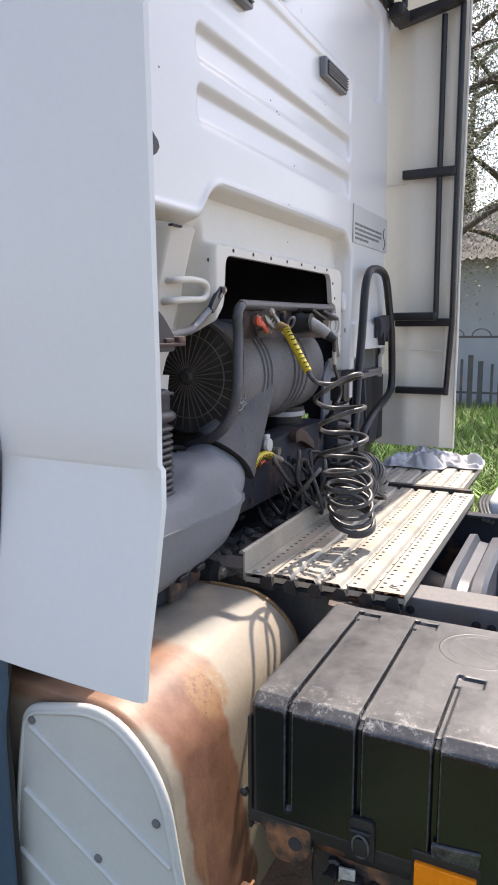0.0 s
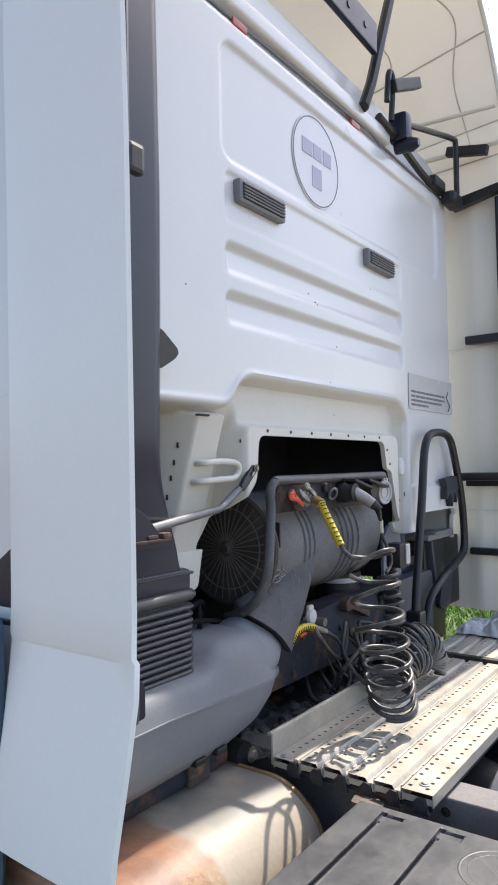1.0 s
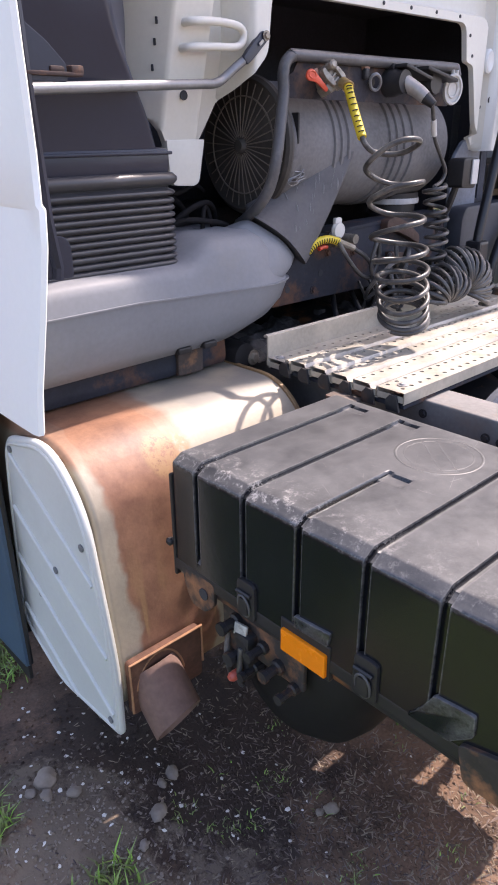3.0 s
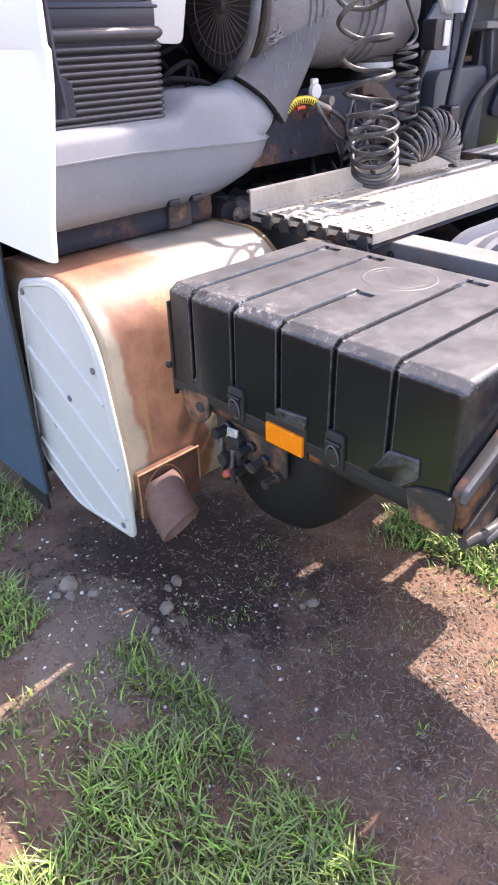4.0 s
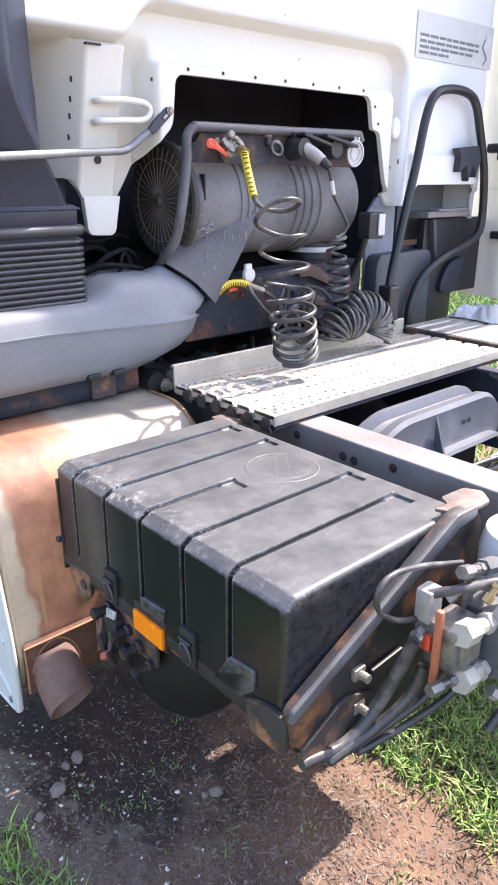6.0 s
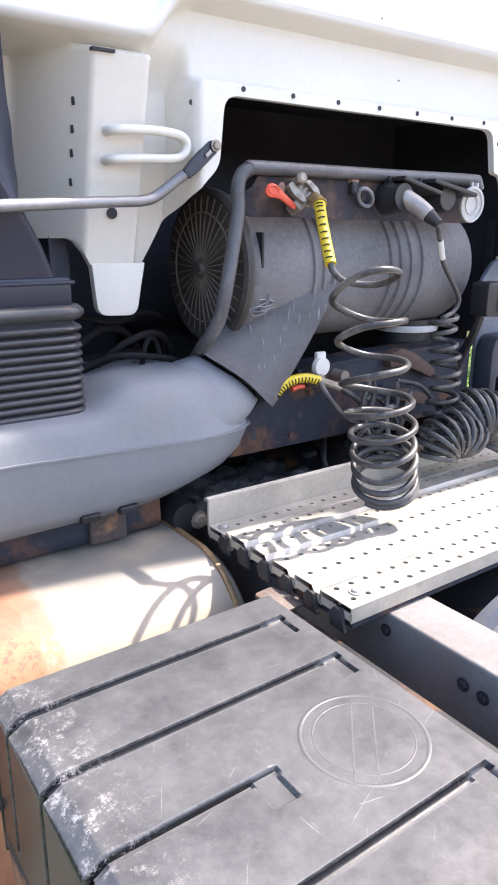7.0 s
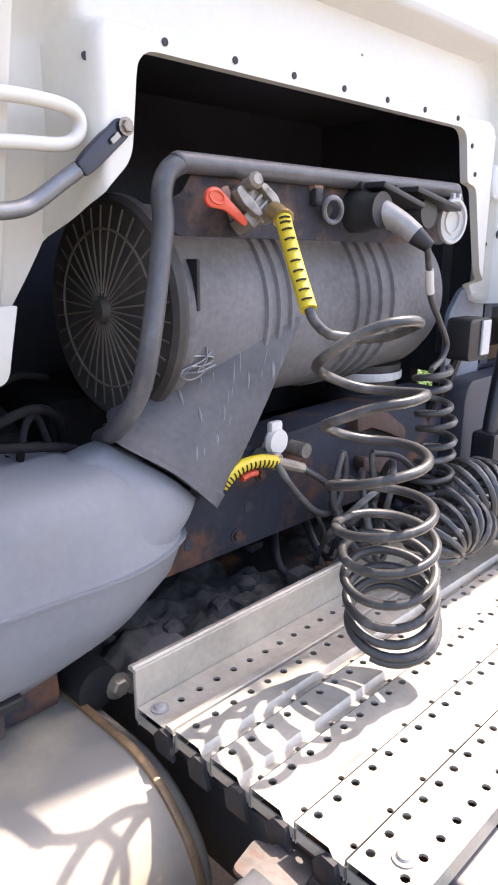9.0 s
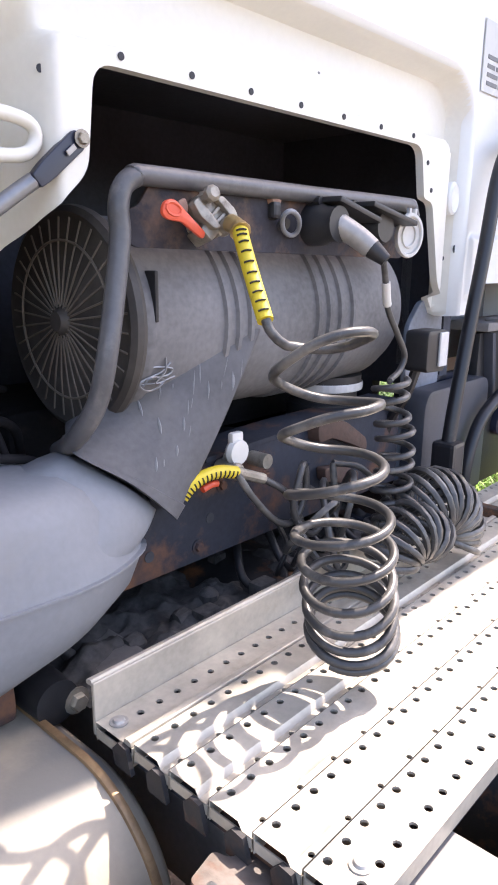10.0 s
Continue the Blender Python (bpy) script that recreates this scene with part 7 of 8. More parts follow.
part("dark_block", join(box(-0.752, -0.668, -1.305, -1.225, 0.785, 0.892, 0.008), box(-0.745, -0.70, -1.312, -1.30, 0.80, 0.83, 0.004), box(-0.738, -0.685, -1.312, -1.30, 0.845, 0.878, 0.004)), EDGEGREY, dry, "grey valve body with ribs", True)
part("top_block", box(-0.848, -0.812, -1.225, -1.195, 0.885, 0.945, 0.005), PLUGAL, dry, "", True)
part("strip", box(-0.853, -0.842, -1.250, -1.238, 0.775, 0.925, 0.003), ORANGERED, dry, "faded orange strip", True)
part("red_block", box(-0.850, -0.815, -1.232, -1.208, 0.838, 0.868, 0.004), RED, dry, "", True)


def fitting(p0, p1, r, material):
    """A hexagon nut, a slimmer neck and a collar along one line."""
    p0, p1 = Vector(p0), Vector(p1)
    d = p1 - p0
    part("fitting", join(tube([p0, p0 + d * 0.42], r, 6), tube([p0 + d * 0.40, p0 + d * 0.80], r * 0.66, 10), tube([p0 + d * 0.78, p1], r * 0.85, 6)), material, dry, "", True, 30)


for p0, p1, r, m_ in (((-0.800, -1.245, 0.975), (-0.735, -1.245, 0.958), 0.012, DRYZINC), ((-0.735, -1.245, 0.958), (-0.635, -1.245, 0.936), 0.015, EDGEGREY), ((-0.838, -1.278, 0.892), (-0.752, -1.278, 0.878), 0.021, NYLON), ((-0.826, -1.278, 0.796), (-0.752, -1.278, 0.785), 0.022, NYLON),
                      ((-0.885, -1.262, 0.800), (-0.826, -1.27, 0.796), 0.011, DRYZINC), ((-0.752, -1.30, 0.900), (-0.640, -1.30, 0.872), 0.019, PLUGAL), ((-0.700, -1.315, 0.838), (-0.640, -1.32, 0.828), 0.020, NYLON), ((-0.760, -1.27, 0.915), (-0.735, -1.275, 0.94), 0.010, BRASS), ((-0.80, -1.225, 0.915), (-0.775, -1.24, 0.935), 0.010, DRYZINC),
                      ((-0.83, -1.21, 0.88), (-0.868, -1.215, 0.865), 0.014, DRYZINC), ((-0.752, -1.29, 0.79), (-0.715, -1.31, 0.765), 0.014, EDGEGREY), ((-0.70, -1.31, 0.78), (-0.66, -1.33, 0.75), 0.012, DRYZINC), ((-0.735, -1.29, 0.735), (-0.715, -1.31, 0.715), 0.013, PLUGAL), ((-0.64, -1.34, 0.80), (-0.60, -1.38, 0.79), 0.016, ORANGERED)):
    fitting(p0, p1, r, m_)
part("handle", join(box(-0.690, -0.635, -1.335, -1.31, 0.885, 0.912, 0.006), box(-0.668, -0.642, -1.330, -1.312, 0.80, 0.89, 0.005)), BLACK, dry, "", True)
for pts_, r in (([(-0.740, -1.21, 0.955), (-0.780, -1.205, 0.966), (-0.845, -1.20, 0.985), (-0.915, -1.198, 0.998), (-0.950, -1.197, 0.982), (-0.945, -1.197, 0.945), (-0.900, -1.198, 0.908), (-0.850, -1.20, 0.888), (-0.820, -1.202, 0.884)], 0.0050),
                ([(-0.840, -1.215, 0.938), (-0.80, -1.25, 0.948), (-0.73, -1.262, 0.936), (-0.65, -1.30, 0.930), (-0.56, -1.345, 0.905), (-0.50, -1.36, 0.85)], 0.0085),
                ([(-0.655, -1.33, 0.82), (-0.635, -1.33, 0.775), (-0.66, -1.32, 0.735), (-0.71, -1.31, 0.70), (-0.74, -1.30, 0.66)], 0.0095),
                ([(-0.60, -1.38, 0.79), (-0.63, -1.36, 0.74), (-0.68, -1.33, 0.70), (-0.70, -1.30, 0.66)], 0.0085), ([(-0.62, -1.40, 0.83), (-0.60, -1.40, 0.77), (-0.63, -1.38, 0.70)], 0.0075),
                ([(-0.868, -1.215, 0.862), (-0.882, -1.20, 0.80), (-0.90, -1.175, 0.72), (-0.96, -1.16, 0.668), (-1.05, -1.145, 0.672)], 0.0115), ([(-0.84, -1.22, 0.80), (-0.86, -1.21, 0.74), (-0.91, -1.18, 0.682), (-1.0, -1.16, 0.655)], 0.010),
                ([(-0.79, -1.235, 0.775), (-0.82, -1.21, 0.71), (-0.90, -1.17, 0.655), (-0.99, -1.15, 0.640)], 0.008), ([(-0.74, -1.25, 0.785), (-0.765, -1.24, 0.72), (-0.82, -1.20, 0.66), (-0.93, -1.165, 0.632)], 0.007),
                ([(-0.715, -1.31, 0.765), (-0.70, -1.33, 0.73), (-0.64, -1.34, 0.70), (-0.55, -1.36, 0.70)], 0.0085), ([(-0.66, -1.33, 0.75), (-0.62, -1.35, 0.72), (-0.56, -1.38, 0.74), (-0.50, -1.42, 0.80)], 0.0085)):
    part("hose", tube(glide(pts_, 7), r, 8), HOSE, dry, "", True, 60)
part("wire", tube(glide([(-0.70, -1.312, 0.872), (-0.695, -1.33, 0.82), (-0.70, -1.33, 0.76), (-0.69, -1.325, 0.72)], 6), 0.003, 6), PLUGAL, dry, "", True, 60)

# ---- right side of the truck ----
grab = empty("grab_rail", "black tubular grab rail hoop behind the cab", "grab rail")
gp = glide([(0.497, -0.08, 0.99), (0.497, -0.08, 1.173), (0.565, -0.07, 1.40), (0.628, -0.065, 1.61), (0.675, -0.06, 1.78), (0.72, -0.06, 1.852), (0.80, -0.06, 1.876), (0.92, -0.06, 1.874), (0.995, -0.06, 1.84), (1.05, -0.06, 1.74), (1.11, -0.06, 1.60), (1.138, -0.06, 1.44), (1.125, -0.06, 1.345), (1.04, -0.055, 1.30), (0.89, -0.05, 1.255), (0.76, -0.04, 1.18), (0.70, -0.04, 1.08), (0.69, -0.04, 0.98)], 6)
part("tube", tube(gp, 0.017, 12), TUBEBLK, grab, "", True, 60)
part("foot", box(0.468, 0.528, -0.11, -0.05, 0.985, 1.18, 0.01), TUBEBLK, grab)
part("foot", box(0.665, 0.715, -0.07, -0.01, 0.97, 1.0, 0.006), TUBEBLK, grab)
part("claw", moved(prism(rounded([(0.93, 1.655), (1.10, 1.668), (1.13, 1.64), (1.09, 1.60), (1.075, 1.545), (1.05, 1.60), (1.02, 1.53), (1.0, 1.595), (0.95, 1.565), (0.955, 1.62)], 0.003, 2), "y", -0.06, -0.03), Matrix.Translation((-0.02, 0, 0.02))), VOID, grab, "grimy dark claw-shaped rubber stop")

ARCHGREY = mat("blue_grey_arch_plastic", (0.050, 0.054, 0.068), 0.5, var=0.2, bump=0.08, dirt=(0.10, 0.10, 0.105), amount=0.35, dscale=5, sharp=0.35)
wing = empty("wheel_arch", "dark moulded wheel arch panel behind the far cab side", "wheel arch")
part("panel", prism(rounded([(0.62, 0.95), (1.07, 0.95), (1.07, 1.30), (0.62, 1.30)], 0.03), "y", 0.06, 0.08, 0.004), DUCT, wing, "", True)
part("arch", prism(rounded([(0.50, 0.97), (0.86, 0.97), (0.86, 1.29), (0.52, 1.285), (0.50, 1.25)], [0.01, 0.01, 0.045, 0.02, 0.02]), "y", -0.012, 0.05, 0.008), ARCHGREY, wing, "blue-grey moulded arch", True)
part("ledge", join(box(0.80, 1.11, -0.02, 0.10, 1.412, 1.436, 0.004), box(0.86, 1.08, -0.03, 0.02, 1.436, 1.446, 0.003)), RAIL, wing, "dirty steel ledge", True)
part("outer_part", join(box(0.832, 1.074, 0.015, 0.05, 0.955, 1.405, 0.006), box(1.0745, 1.272, 0.017, 0.048, 1.085, 1.403, 0.004)), BLACK, wing, "black plastic inner wing", True)
part("fin", prism(rounded([(0.852, 1.405), (0.872, 1.405), (0.91, 1.22), (0.895, 1.21)], 0.006), "y", -0.012, 0.018, 0.003), ARCHGREY, wing, "", True)
part("fin", prism(rounded([(0.94, 1.10), (1.08, 1.08), (1.13, 1.25), (1.0, 1.22)], 0.05), "y", -0.006, 0.018, 0.006), DUCT, wing, "", True)

tankr = empty("storage_tank", "white painted tank top beside the far rail", "tank")
part("shell", prism(rounded([(0.62, 0.40), (1.24, 0.40), (1.24, 0.97), (0.62, 0.97)], 0.05), "y", -1.7, -0.585, 0.02, 3), WHITE, tankr, "", True, 40)
part("hose_bundle", join(*[tube(glide([(0.40, -0.60 - 0.015 * k, 0.95 - 0.004 * k), (0.55, -0.565 - 0.012 * k, 0.965), (0.72, -0.555 - 0.012 * k, 0.96)], 6), 0.008, 7) for k in range(3)]), HOSE, tankr, "", True, 60)

rag = empty("rag_bag", "crumpled grey cloth lying on the deck", "cloth")


def crumple(x0, x1, y0, y1, z, h, seed, n=46):
    bm = bmesh.new()
    grid = []
    for j in range(n):
        row = []
        for i in range(n):
            u, v = i / (n - 1), j / (n - 1)
            e = max(0.0, 1 - ((2 * u - 1) ** 4 + (2 * v - 1) ** 4)) ** 0.5
            x, y = x0 + (x1 - x0) * u, y0 + (y1 - y0) * v
            w = 1.6 * (0.5 - abs(noise.noise((x * 15 + seed, y * 15, 1)))) * abs(noise.noise((x * 7, y * 7 + seed, 3))) * 3 + 0.5 * (0.5 - abs(noise.noise((x * 36, y * 36 + seed, 4))))
            ox = 0.03 * noise.noise((x * 9, y * 9, seed)) + 0.02 * noise.noise((x * 20, y * 20, seed))
            row.append(bm.verts.new((x + ox, y + 0.03 * noise.noise((x * 9, y * 9, seed + 5)), z + 0.006 + h * e * (0.15 + 0.85 * w))))
        grid.append(row)
    for a, b in zip(grid, grid[1:]):
        for k in range(n - 1):
            bm.faces.new((a[k], a[k + 1], b[k + 1], b[k]))
    bmesh.ops.recalc_face_normals(bm, faces=bm.faces[:])
    return bm


part("folded_end", crumple(0.90, 1.2, -0.36, -0.08, 1.01, 0.058, 3.0, 80), CLOTH, rag, "", True, 60)
part("spread_end", crumple(0.98, 1.22, -0.50, -0.22, 1.01, 0.040, 9.0, 64), CLOTH, rag, "pale sunlit end of the cloth", True, 60)

# front wing ahead of the silencer
fw = empty("front_wing", "dark blue plastic front wing with a black rubber edge", "wing")
part("panel", prism(rounded([(0.045, 0.285), (0.050, 0.90), (0.030, 1.02), (0.035, 1.46), (0.9, 1.46), (0.9, 0.262)], [0.004, 0.1, 0.08, 0.03, 0.03, 0.03]), "x", -1.252, -1.236, 0.004), BLUE, fw, "", True)
part("rubber_edge", tube(glide([(-1.238, 0.036, 1.25), (-1.238, 0.034, 1.05), (-1.238, 0.052, 0.90), (-1.238, 0.050, 0.6), (-1.238, 0.048, 0.29)], 6), 0.007, 8), BLACK, fw, "", True, 60)
# black sheet stands in for the shaded gap behind the wing's edge
part("gap_shade", prism(rounded([(0.115, 0.175), (0.12, 1.0), (0.27, 1.0), (0.27, 0.19)], 0.01), "x", -1.222, -1.212, 0.002), BLACK, fw, "black sheet for the shade between wing and silencer")
part("inner_arch", box(-1.2, -0.6, 0.27, 0.31, 0.2, 0.95, 0.01), BLACK, fw)

# unseen round body and bracket added inside the rail to shape the ground shadow
rail_shade = empty("shade_body", "unseen black round body inside the chassis rail, added to shade the ground", "brake valve")
part("body", lathe([(0.0, -0.985), (0.05, -0.98), (0.078, -0.955), (0.084, -0.90), (0.080, -0.885), (0.080, -0.80), (0.084, -0.785), (0.08, -0.74), (0.055, -0.715), (0.0, -0.71)], "y", (-0.278, 0, 0.645), 28), BLACK, rail_shade, "", True, 40)
part("bracket", box(-0.4445, -0.272, -0.985, -0.715, 0.72, 0.732, 0.003), TRAY, rail_shade)

# ---- yard ----
def blades(name, spots, material, label, hmin, hmax, width, seed):
    rnd = random.Random(seed)
    verts, faces = [], []
    for x, y, k in spots:
        z = ground_z(x, y) - 0.004
        a, h = rnd.uniform(0, 6.283), rnd.uniform(hmin, hmax) * k
        lean, w = rnd.uniform(0.2, 1.25) * h, width * rnd.uniform(0.6, 1.3)
        dx, dy = math.cos(a), math.sin(a)
        sx, sy = -dy * w, dx * w
        i = len(verts)
        verts += [(x - sx, y - sy, z), (x + sx, y + sy, z), (x + dx * lean * 0.35 + sx * 0.8, y + dy * lean * 0.35 + sy * 0.8, z + h * 0.6), (x + dx * lean * 0.35 - sx * 0.8, y + dy * lean * 0.35 - sy * 0.8, z + h * 0.6), (x + dx * lean, y + dy * lean, z + h * rnd.uniform(0.75, 1.0))]
        faces += [(i, i + 1, i + 2, i + 3), (i + 3, i + 2, i + 4)]
    me = bpy.data.meshes.new(name)
    me.from_pydata(verts, [], faces)
    me.materials.append(material)
    return tagged(new(name, me), label, "grass", kind="stuff")


def grass_cover(x, y):
    """Share of ground covered by grass at a place."""
    n = noise.noise((x * 2.1, y * 2.1, 5)) * 0.5 + noise.noise((x * 6.0, y * 6.0, 9)) * 0.35
    d = 0.0
    d = max(d, min(1, max(0, (-1.24 - x) / 0.10 + n * 1.6)) if y < -0.38 - 0.12 * n else 0)
    d = max(d, min(1, max(0, (x + 0.50) / 0.12 + n * 1.2)) if y < -0.55 else 0)
    d = max(d, min(1, max(0, (y - 0.25) / 0.3 + n)) if x < -1.15 else 0)
    if x < -1.36 and y > -0.60 + 0.25 * n:
        d *= 0.2
    gap = noise.noise((x * 4.0, y * 4.0, 31)) + 0.6 * noise.noise((x * 11.0, y * 11.0, 17))
    d *= min(1.0, max(0.10, 1.0 + 1.0 * gap))
    if x < -1.9:
        d = max(d, 0.75 + n)
    if x > 1.0 or y < -2.0 or x < -2.4:
        d = max(d, 0.8 + n)
    if x < -1.42 and y > -0.16 + 0.2 * n:
        d = max(d, 0.7 + n)
    if -0.9 < x < -0.42 and -1.35 < y < -0.7:
        d *= 0.25
    return d


rnd = random.Random(11)
spots = []
while len(spots) < 120000:
    x, y = rnd.uniform(-2.6, 0.9), rnd.uniform(-2.4, 1.3)
    c = grass_cover(x, y)
    if rnd.random() < c:
        spots.append((x, y, 0.55 + 0.6 * min(1, c)))
while len(spots) < 145000:
    x, y = rnd.gauss(-1.0, 3.0), rnd.gauss(-0.8, 3.0)
    if (x < -2.4 or y < -2.2 or y > 1.2) and not (-1.3 < x < 1.3 and y > 0) and noise.noise((x * 1.5, y * 1.5, 8)) > -0.25:
        spots.append((x, y, rnd.uniform(0.7, 1.2)))
blades("grass", spots, GRASS, "short green grass with weeds", 0.018, 0.072, 0.0028, 21)
wide = [(x, y, k) for x, y, k in spots if noise.noise((x * 5, y * 5, 2)) > 0.05][::6]
blades("weeds", wide, GRASS, "broad-leaved weeds low in the grass", 0.012, 0.030, 0.0065, 23)
tufts = []
for k in range(60):
    x, y = rnd.gauss(-0.85, 0.3), rnd.uniform(-1.9, -0.3)
    tufts += [(rnd.gauss(x, 0.02), rnd.gauss(y, 0.02), 0.8) for _ in range(rnd.randint(4, 30))]
blades("grass_tufts", tufts, GRASS, "sparse small tufts on the earth", 0.01, 0.03, 0.002, 24)
spots = [(rnd.uniform(1.3, 11), rnd.uniform(-3, 7), rnd.uniform(0.7, 1.3)) for _ in range(30000)]
spots += [(rnd.uniform(2.6, 11.5), rnd.uniform(-0.5, 4.0), rnd.uniform(1.0, 1.6)) for _ in range(45000)]
blades("lawn", spots, LAWN, "long sunlit grass and weeds behind the truck", 0.08, 0.26, 0.008, 22)


def litter(name, n, material, label, category, size, where, seed, flat, stretch=1.0):
    rnd = random.Random(seed)
    verts, faces = [], []
    k = 0
    while k < n:
        x, y = where(rnd)
        k += 1
        s = rnd.uniform(*size)
        z = ground_z(x, y) + s * flat * 0.3
        q = Euler((rnd.uniform(-0.4, 0.4), rnd.uniform(-0.4, 0.4), rnd.uniform(0, 6.28))).to_matrix()
        i = len(verts)
        ring_ = [(1, 0, 0), (0.5, 0.8, 0), (-0.5, 0.9, 0), (-1, 0.1, 0), (-0.4, -0.8, 0), (0.6, -0.7, 0)]
        for a in ring_:
            verts.append(tuple(Vector((x, y, z)) + q @ Vector((a[0] * s * stretch * rnd.uniform(0.7, 1.2), a[1] * s * rnd.uniform(0.6, 1.1), rnd.uniform(-0.2, 0.2) * s * flat))))
        verts.append(tuple(Vector((x, y, z)) + q @ Vector((0, 0, s * flat))))
        faces += [(i + a, i + (a + 1) % 6, i + 6) for a in range(6)]
    me = bpy.data.meshes.new(name)
    me.from_pydata(verts, [], faces)
    me.materials.append(material)
    return tagged(new(name, me), label, category, kind="stuff")


litter("fallen_petals", 150, PETAL, "small white petals scattered on the earth", "petals", (0.0035, 0.0085), lambda r: (r.gauss(-1.18, 0.20), r.gauss(-0.30, 0.35)), 3, 0.25)
litter("petals_in_grass", 60, PETAL, "a few white petals lying about", "petals", (0.003, 0.007), lambda r: (r.uniform(-1.7, -0.5), r.uniform(-1.7, -0.4)), 13, 0.25)
litter("pebbles", 700, STONE, "small pebbles and clods in the earth", "pebbles", (0.002, 0.007), lambda r: (r.uniform(-2.2, 0.2), r.uniform(-2.0, 0.6)), 4, 0.7)
litter("grit", 900, STONE, "grey grit on the low mound", "grit", (0.0015, 0.006), lambda r: (r.gauss(-1.32, 0.13), r.gauss(-0.36, 0.16)), 14, 0.7)
litter("straw_bits", 11000, mat("dry_straw", (0.185, 0.135, 0.102), 0.9, var=0.4, scale=40, island=0.9), "dry bits of straw and bark", "straw", (0.0010, 0.0030), lambda r: (r.gauss(-0.88, 0.28), r.gauss(-1.0, 0.45)), 5, 0.5, 6.0)
litter("soil_crumbs", 9000, EARTH, "loose crumbs of brown earth", "earth", (0.002, 0.008), lambda r: (r.gauss(-1.0, 0.4), r.gauss(-0.8, 0.6)), 6, 0.7)


def stone(x, y, s, seed):
    bm = bmesh.new()
    bmesh.ops.create_icosphere(bm, subdivisions=3, radius=1)
    for v in bm.verts:
        k = 1 + 0.35 * noise.noise(v.co * 1.3 + Vector((seed, 0, 0))) + 0.12 * noise.noise(v.co * 4 + Vector((0, seed, 0)))
        v.co = Vector((v.co.x * s * k, v.co.y * s * 0.8 * k, v.co.z * s * 0.6 * k))
    bm.transform(pose(x, y, ground_z(x, y) + s * 0.3, 0, 0, seed * 40))
    return whole("stone", bm, STONE, "grey fieldstone lying on the earth", "stone", True, "stones by the wheel", angle=60)


for k, (x, y, s) in enumerate(((-1.315, -0.123, 0.030), (-1.335, -0.165, 0.018), (-1.36, -0.13, 0.016), (-1.28, -0.20, 0.018), (-1.146, -0.356, 0.024), (-1.048, -0.276, 0.020), (-1.09, -0.29, 0.014), (-0.816, -0.616, 0.018), (-0.84, -0.60, 0.012), (-1.22, -0.40, 0.014))):
    stone(x, y, s, k + 1)


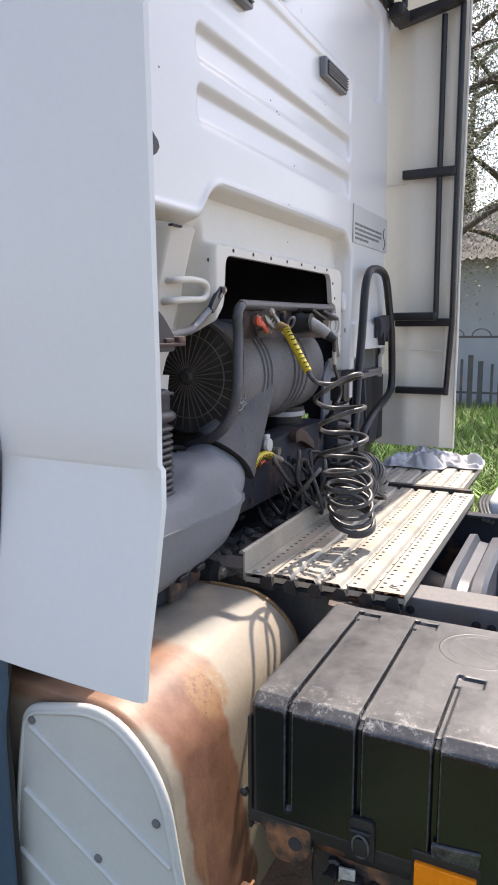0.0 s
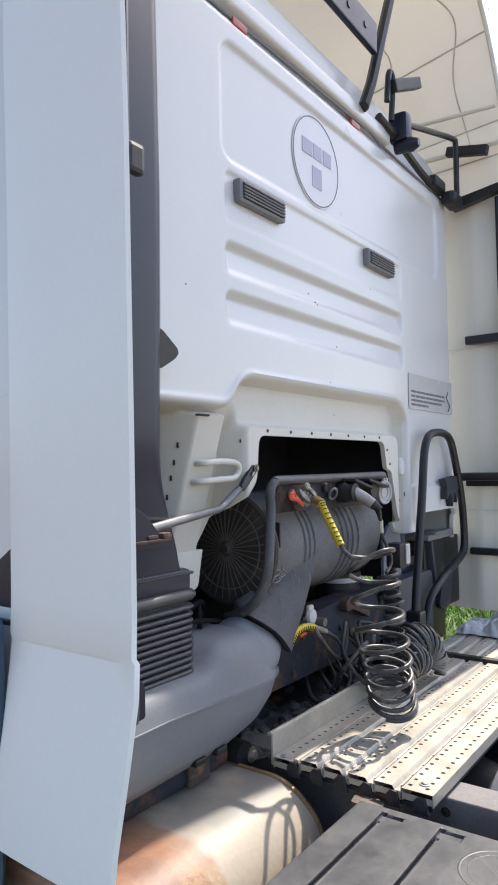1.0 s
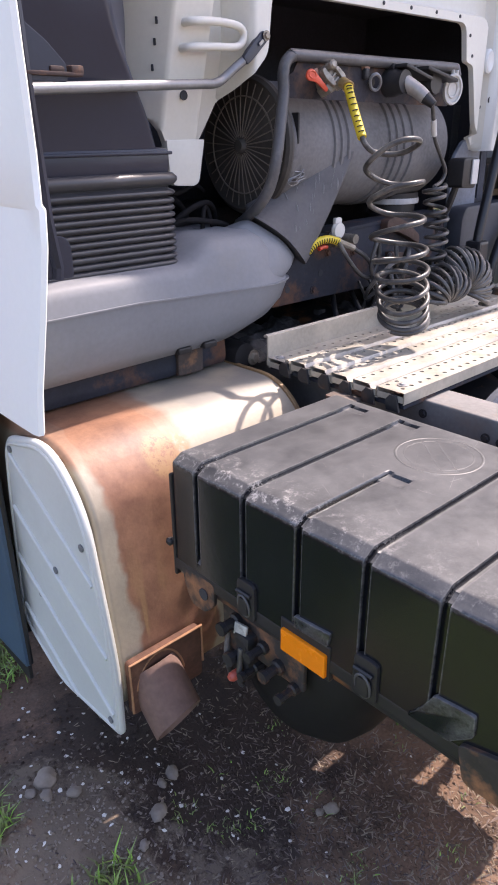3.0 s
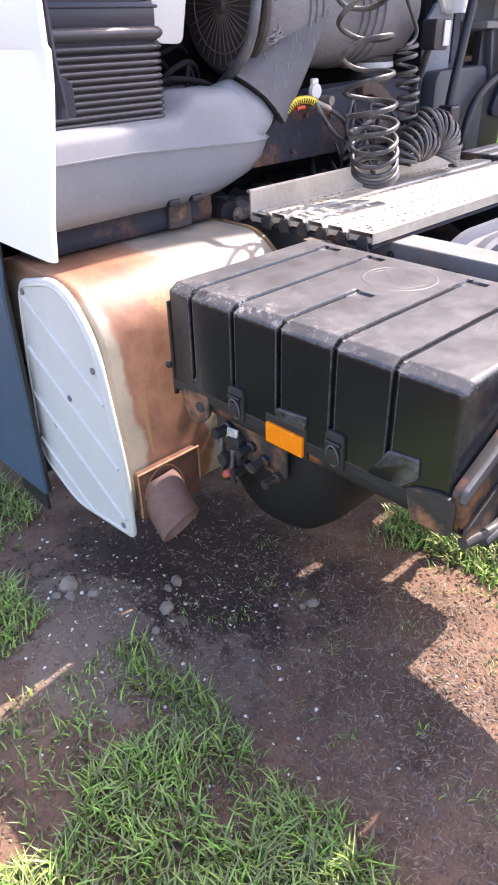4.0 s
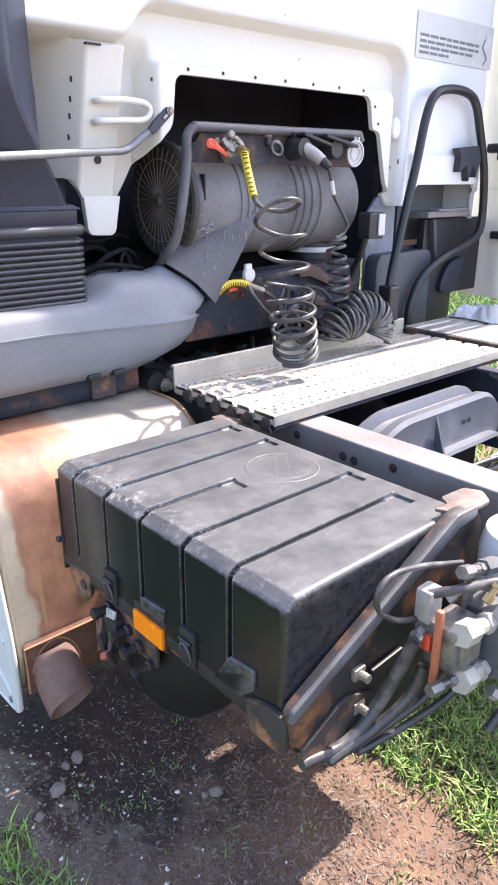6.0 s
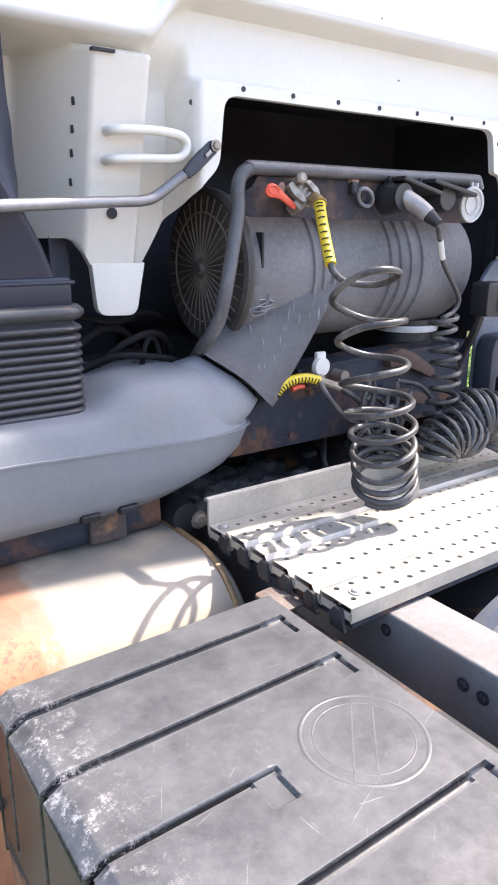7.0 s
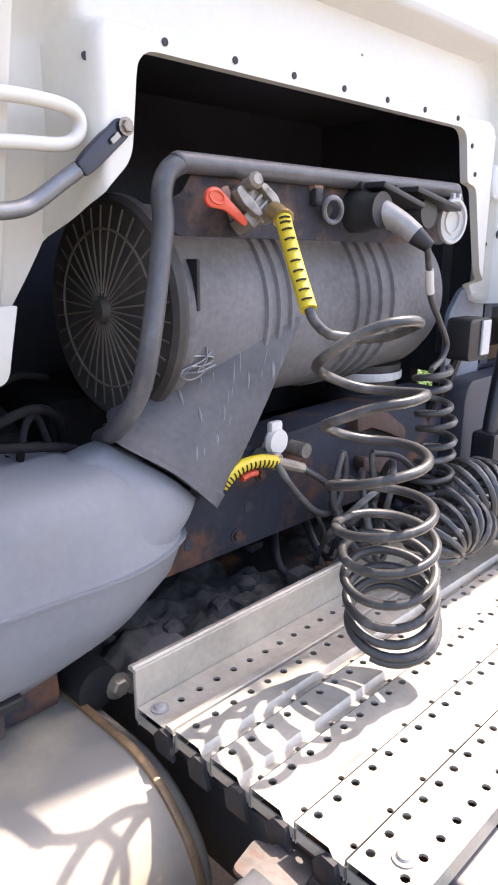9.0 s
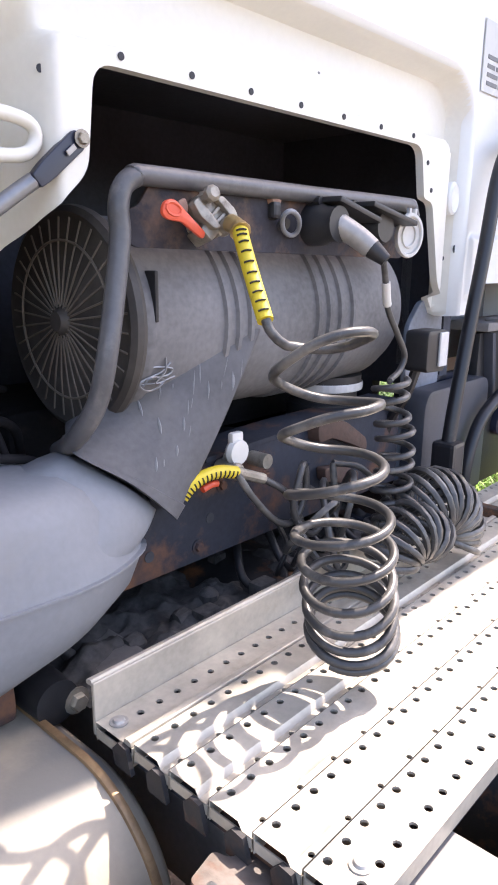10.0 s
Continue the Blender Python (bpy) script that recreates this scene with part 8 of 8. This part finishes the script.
def tree(x, y, h, spread, leaves, seed):
    rnd = random.Random(seed)
    t = empty("tree", "spring tree with a loose small-leaved crown", "tree", "trees behind the truck")
    z0 = ground_z(x, y)
    trunk = [tube(glide([(x, y, z0 - 0.05), (x + 0.1, y, z0 + h * 0.25), (x - 0.05, y + 0.1, z0 + h * 0.6), (x, y, z0 + h * 0.9)], 5), lambda s: 0.16 * (1 - 0.85 * s) * h / 6, 9)]
    tips = []
    for k in range(22):
        a, b = rnd.uniform(0, 6.283), rnd.uniform(0.36, 0.9)
        s = Vector((x, y, z0 + h * b))
        ln = spread * rnd.uniform(0.6, 1.1) * (1.15 - 0.6 * b)
        e = s + Vector((math.cos(a) * ln, math.sin(a) * ln, ln * rnd.uniform(0.1, 0.6)))
        m = (s + e) / 2 + Vector((0, 0, 0.12 * ln))
        trunk.append(tube(glide([s, m, e], 4), lambda q: 0.05 * (1 - 0.85 * q) * h / 6, 6))
        tips += [m.lerp(e, q) for q in (0.1, 0.4, 0.7, 1.0)]
    part("trunk", join(*trunk), BARK, t, "", True, 60)
    verts, faces = [], []
    for k in range(leaves):
        c = rnd.choice(tips) + Vector((rnd.gauss(0, 0.4), rnd.gauss(0, 0.4), rnd.gauss(-0.1, 0.42))) * spread * 0.5
        u = Vector((rnd.gauss(0, 1), rnd.gauss(0, 1), rnd.gauss(0, 1))).normalized()
        v = u.orthogonal().normalized()
        s = rnd.uniform(0.015, 0.038)
        i = len(verts)
        verts += [tuple(c - u * s), tuple(c + v * s * 0.5), tuple(c + u * s), tuple(c - v * s * 0.5)]
        faces.append((i, i + 1, i + 2, i + 3))
    me = bpy.data.meshes.new("crown")
    me.from_pydata(verts, [], faces)
    me.materials.append(LEAF)
    ob = new("crown", me)
    ob.parent = t


for k, (x, y, h, s, n) in enumerate(((9.3, 1.5, 7.5, 2.7, 30000), (11.4, 0.3, 8.0, 2.9, 26000), (11.8, 3.4, 8.0, 2.9, 24000), (16.5, 2.0, 9.0, 3.4, 18000), (15.5, 6.5, 9.0, 3.2, 12000), (13.5, -3.5, 8.0, 3.0, 9000))):
    tree(x, y, h, s, n, k + 1)

# shed beyond the fence
house = empty("shed", "whitewashed shed with a corrugated grey roof", "shed")
part("wall", box(13.0, 13.3, -4, 9, -0.1, 3.05, 0.01), HOUSE, house)
part("side_wall", box(13.3, 17, -4, -3.8, -0.1, 3.05, 0.01), HOUSE, house)


def corrugated():
    bm, rows_ = bmesh.new(), []
    for s in (0, 1):
        rows_.append([bm.verts.new((12.6 + 3.0 * s, -4.2 + 0.045 * i, 2.95 + 1.35 * s + 0.028 * math.sin(i * math.pi / 2))) for i in range(300)])
    for k in range(299):
        bm.faces.new((rows_[0][k], rows_[0][k + 1], rows_[1][k + 1], rows_[1][k]))
    bmesh.ops.solidify(bm, geom=bm.faces[:], thickness=0.01)
    return bm


part("roof", corrugated(), SLATE, house, "corrugated weathered roof sheets", True, 60)

fence = empty("fence", "weathered metal and picket fence in front of the shed", "fence")
for z in (0.45, 1.42):
    part("bar", box(10.46, 10.50, -3, 8, z, z + 0.04, 0.005), FENCE, fence)
for k in range(64):
    y = -3 + k * 0.17
    part("picket", box(10.43, 10.46, y, y + 0.09 * (1 if k % 3 else 0.5), -0.05, 1.05 + 0.08 * math.sin(k * 1.7), 0.006, 1), FENCE, fence)
for k in range(24):
    y = -2.8 + k * 0.45
    part("arch", tube([(10.48, y + 0.16 * math.cos(a), 1.44 + 0.14 * math.sin(a)) for a in [math.pi * i / 10 for i in range(11)]], 0.012, 6), FENCE, fence)
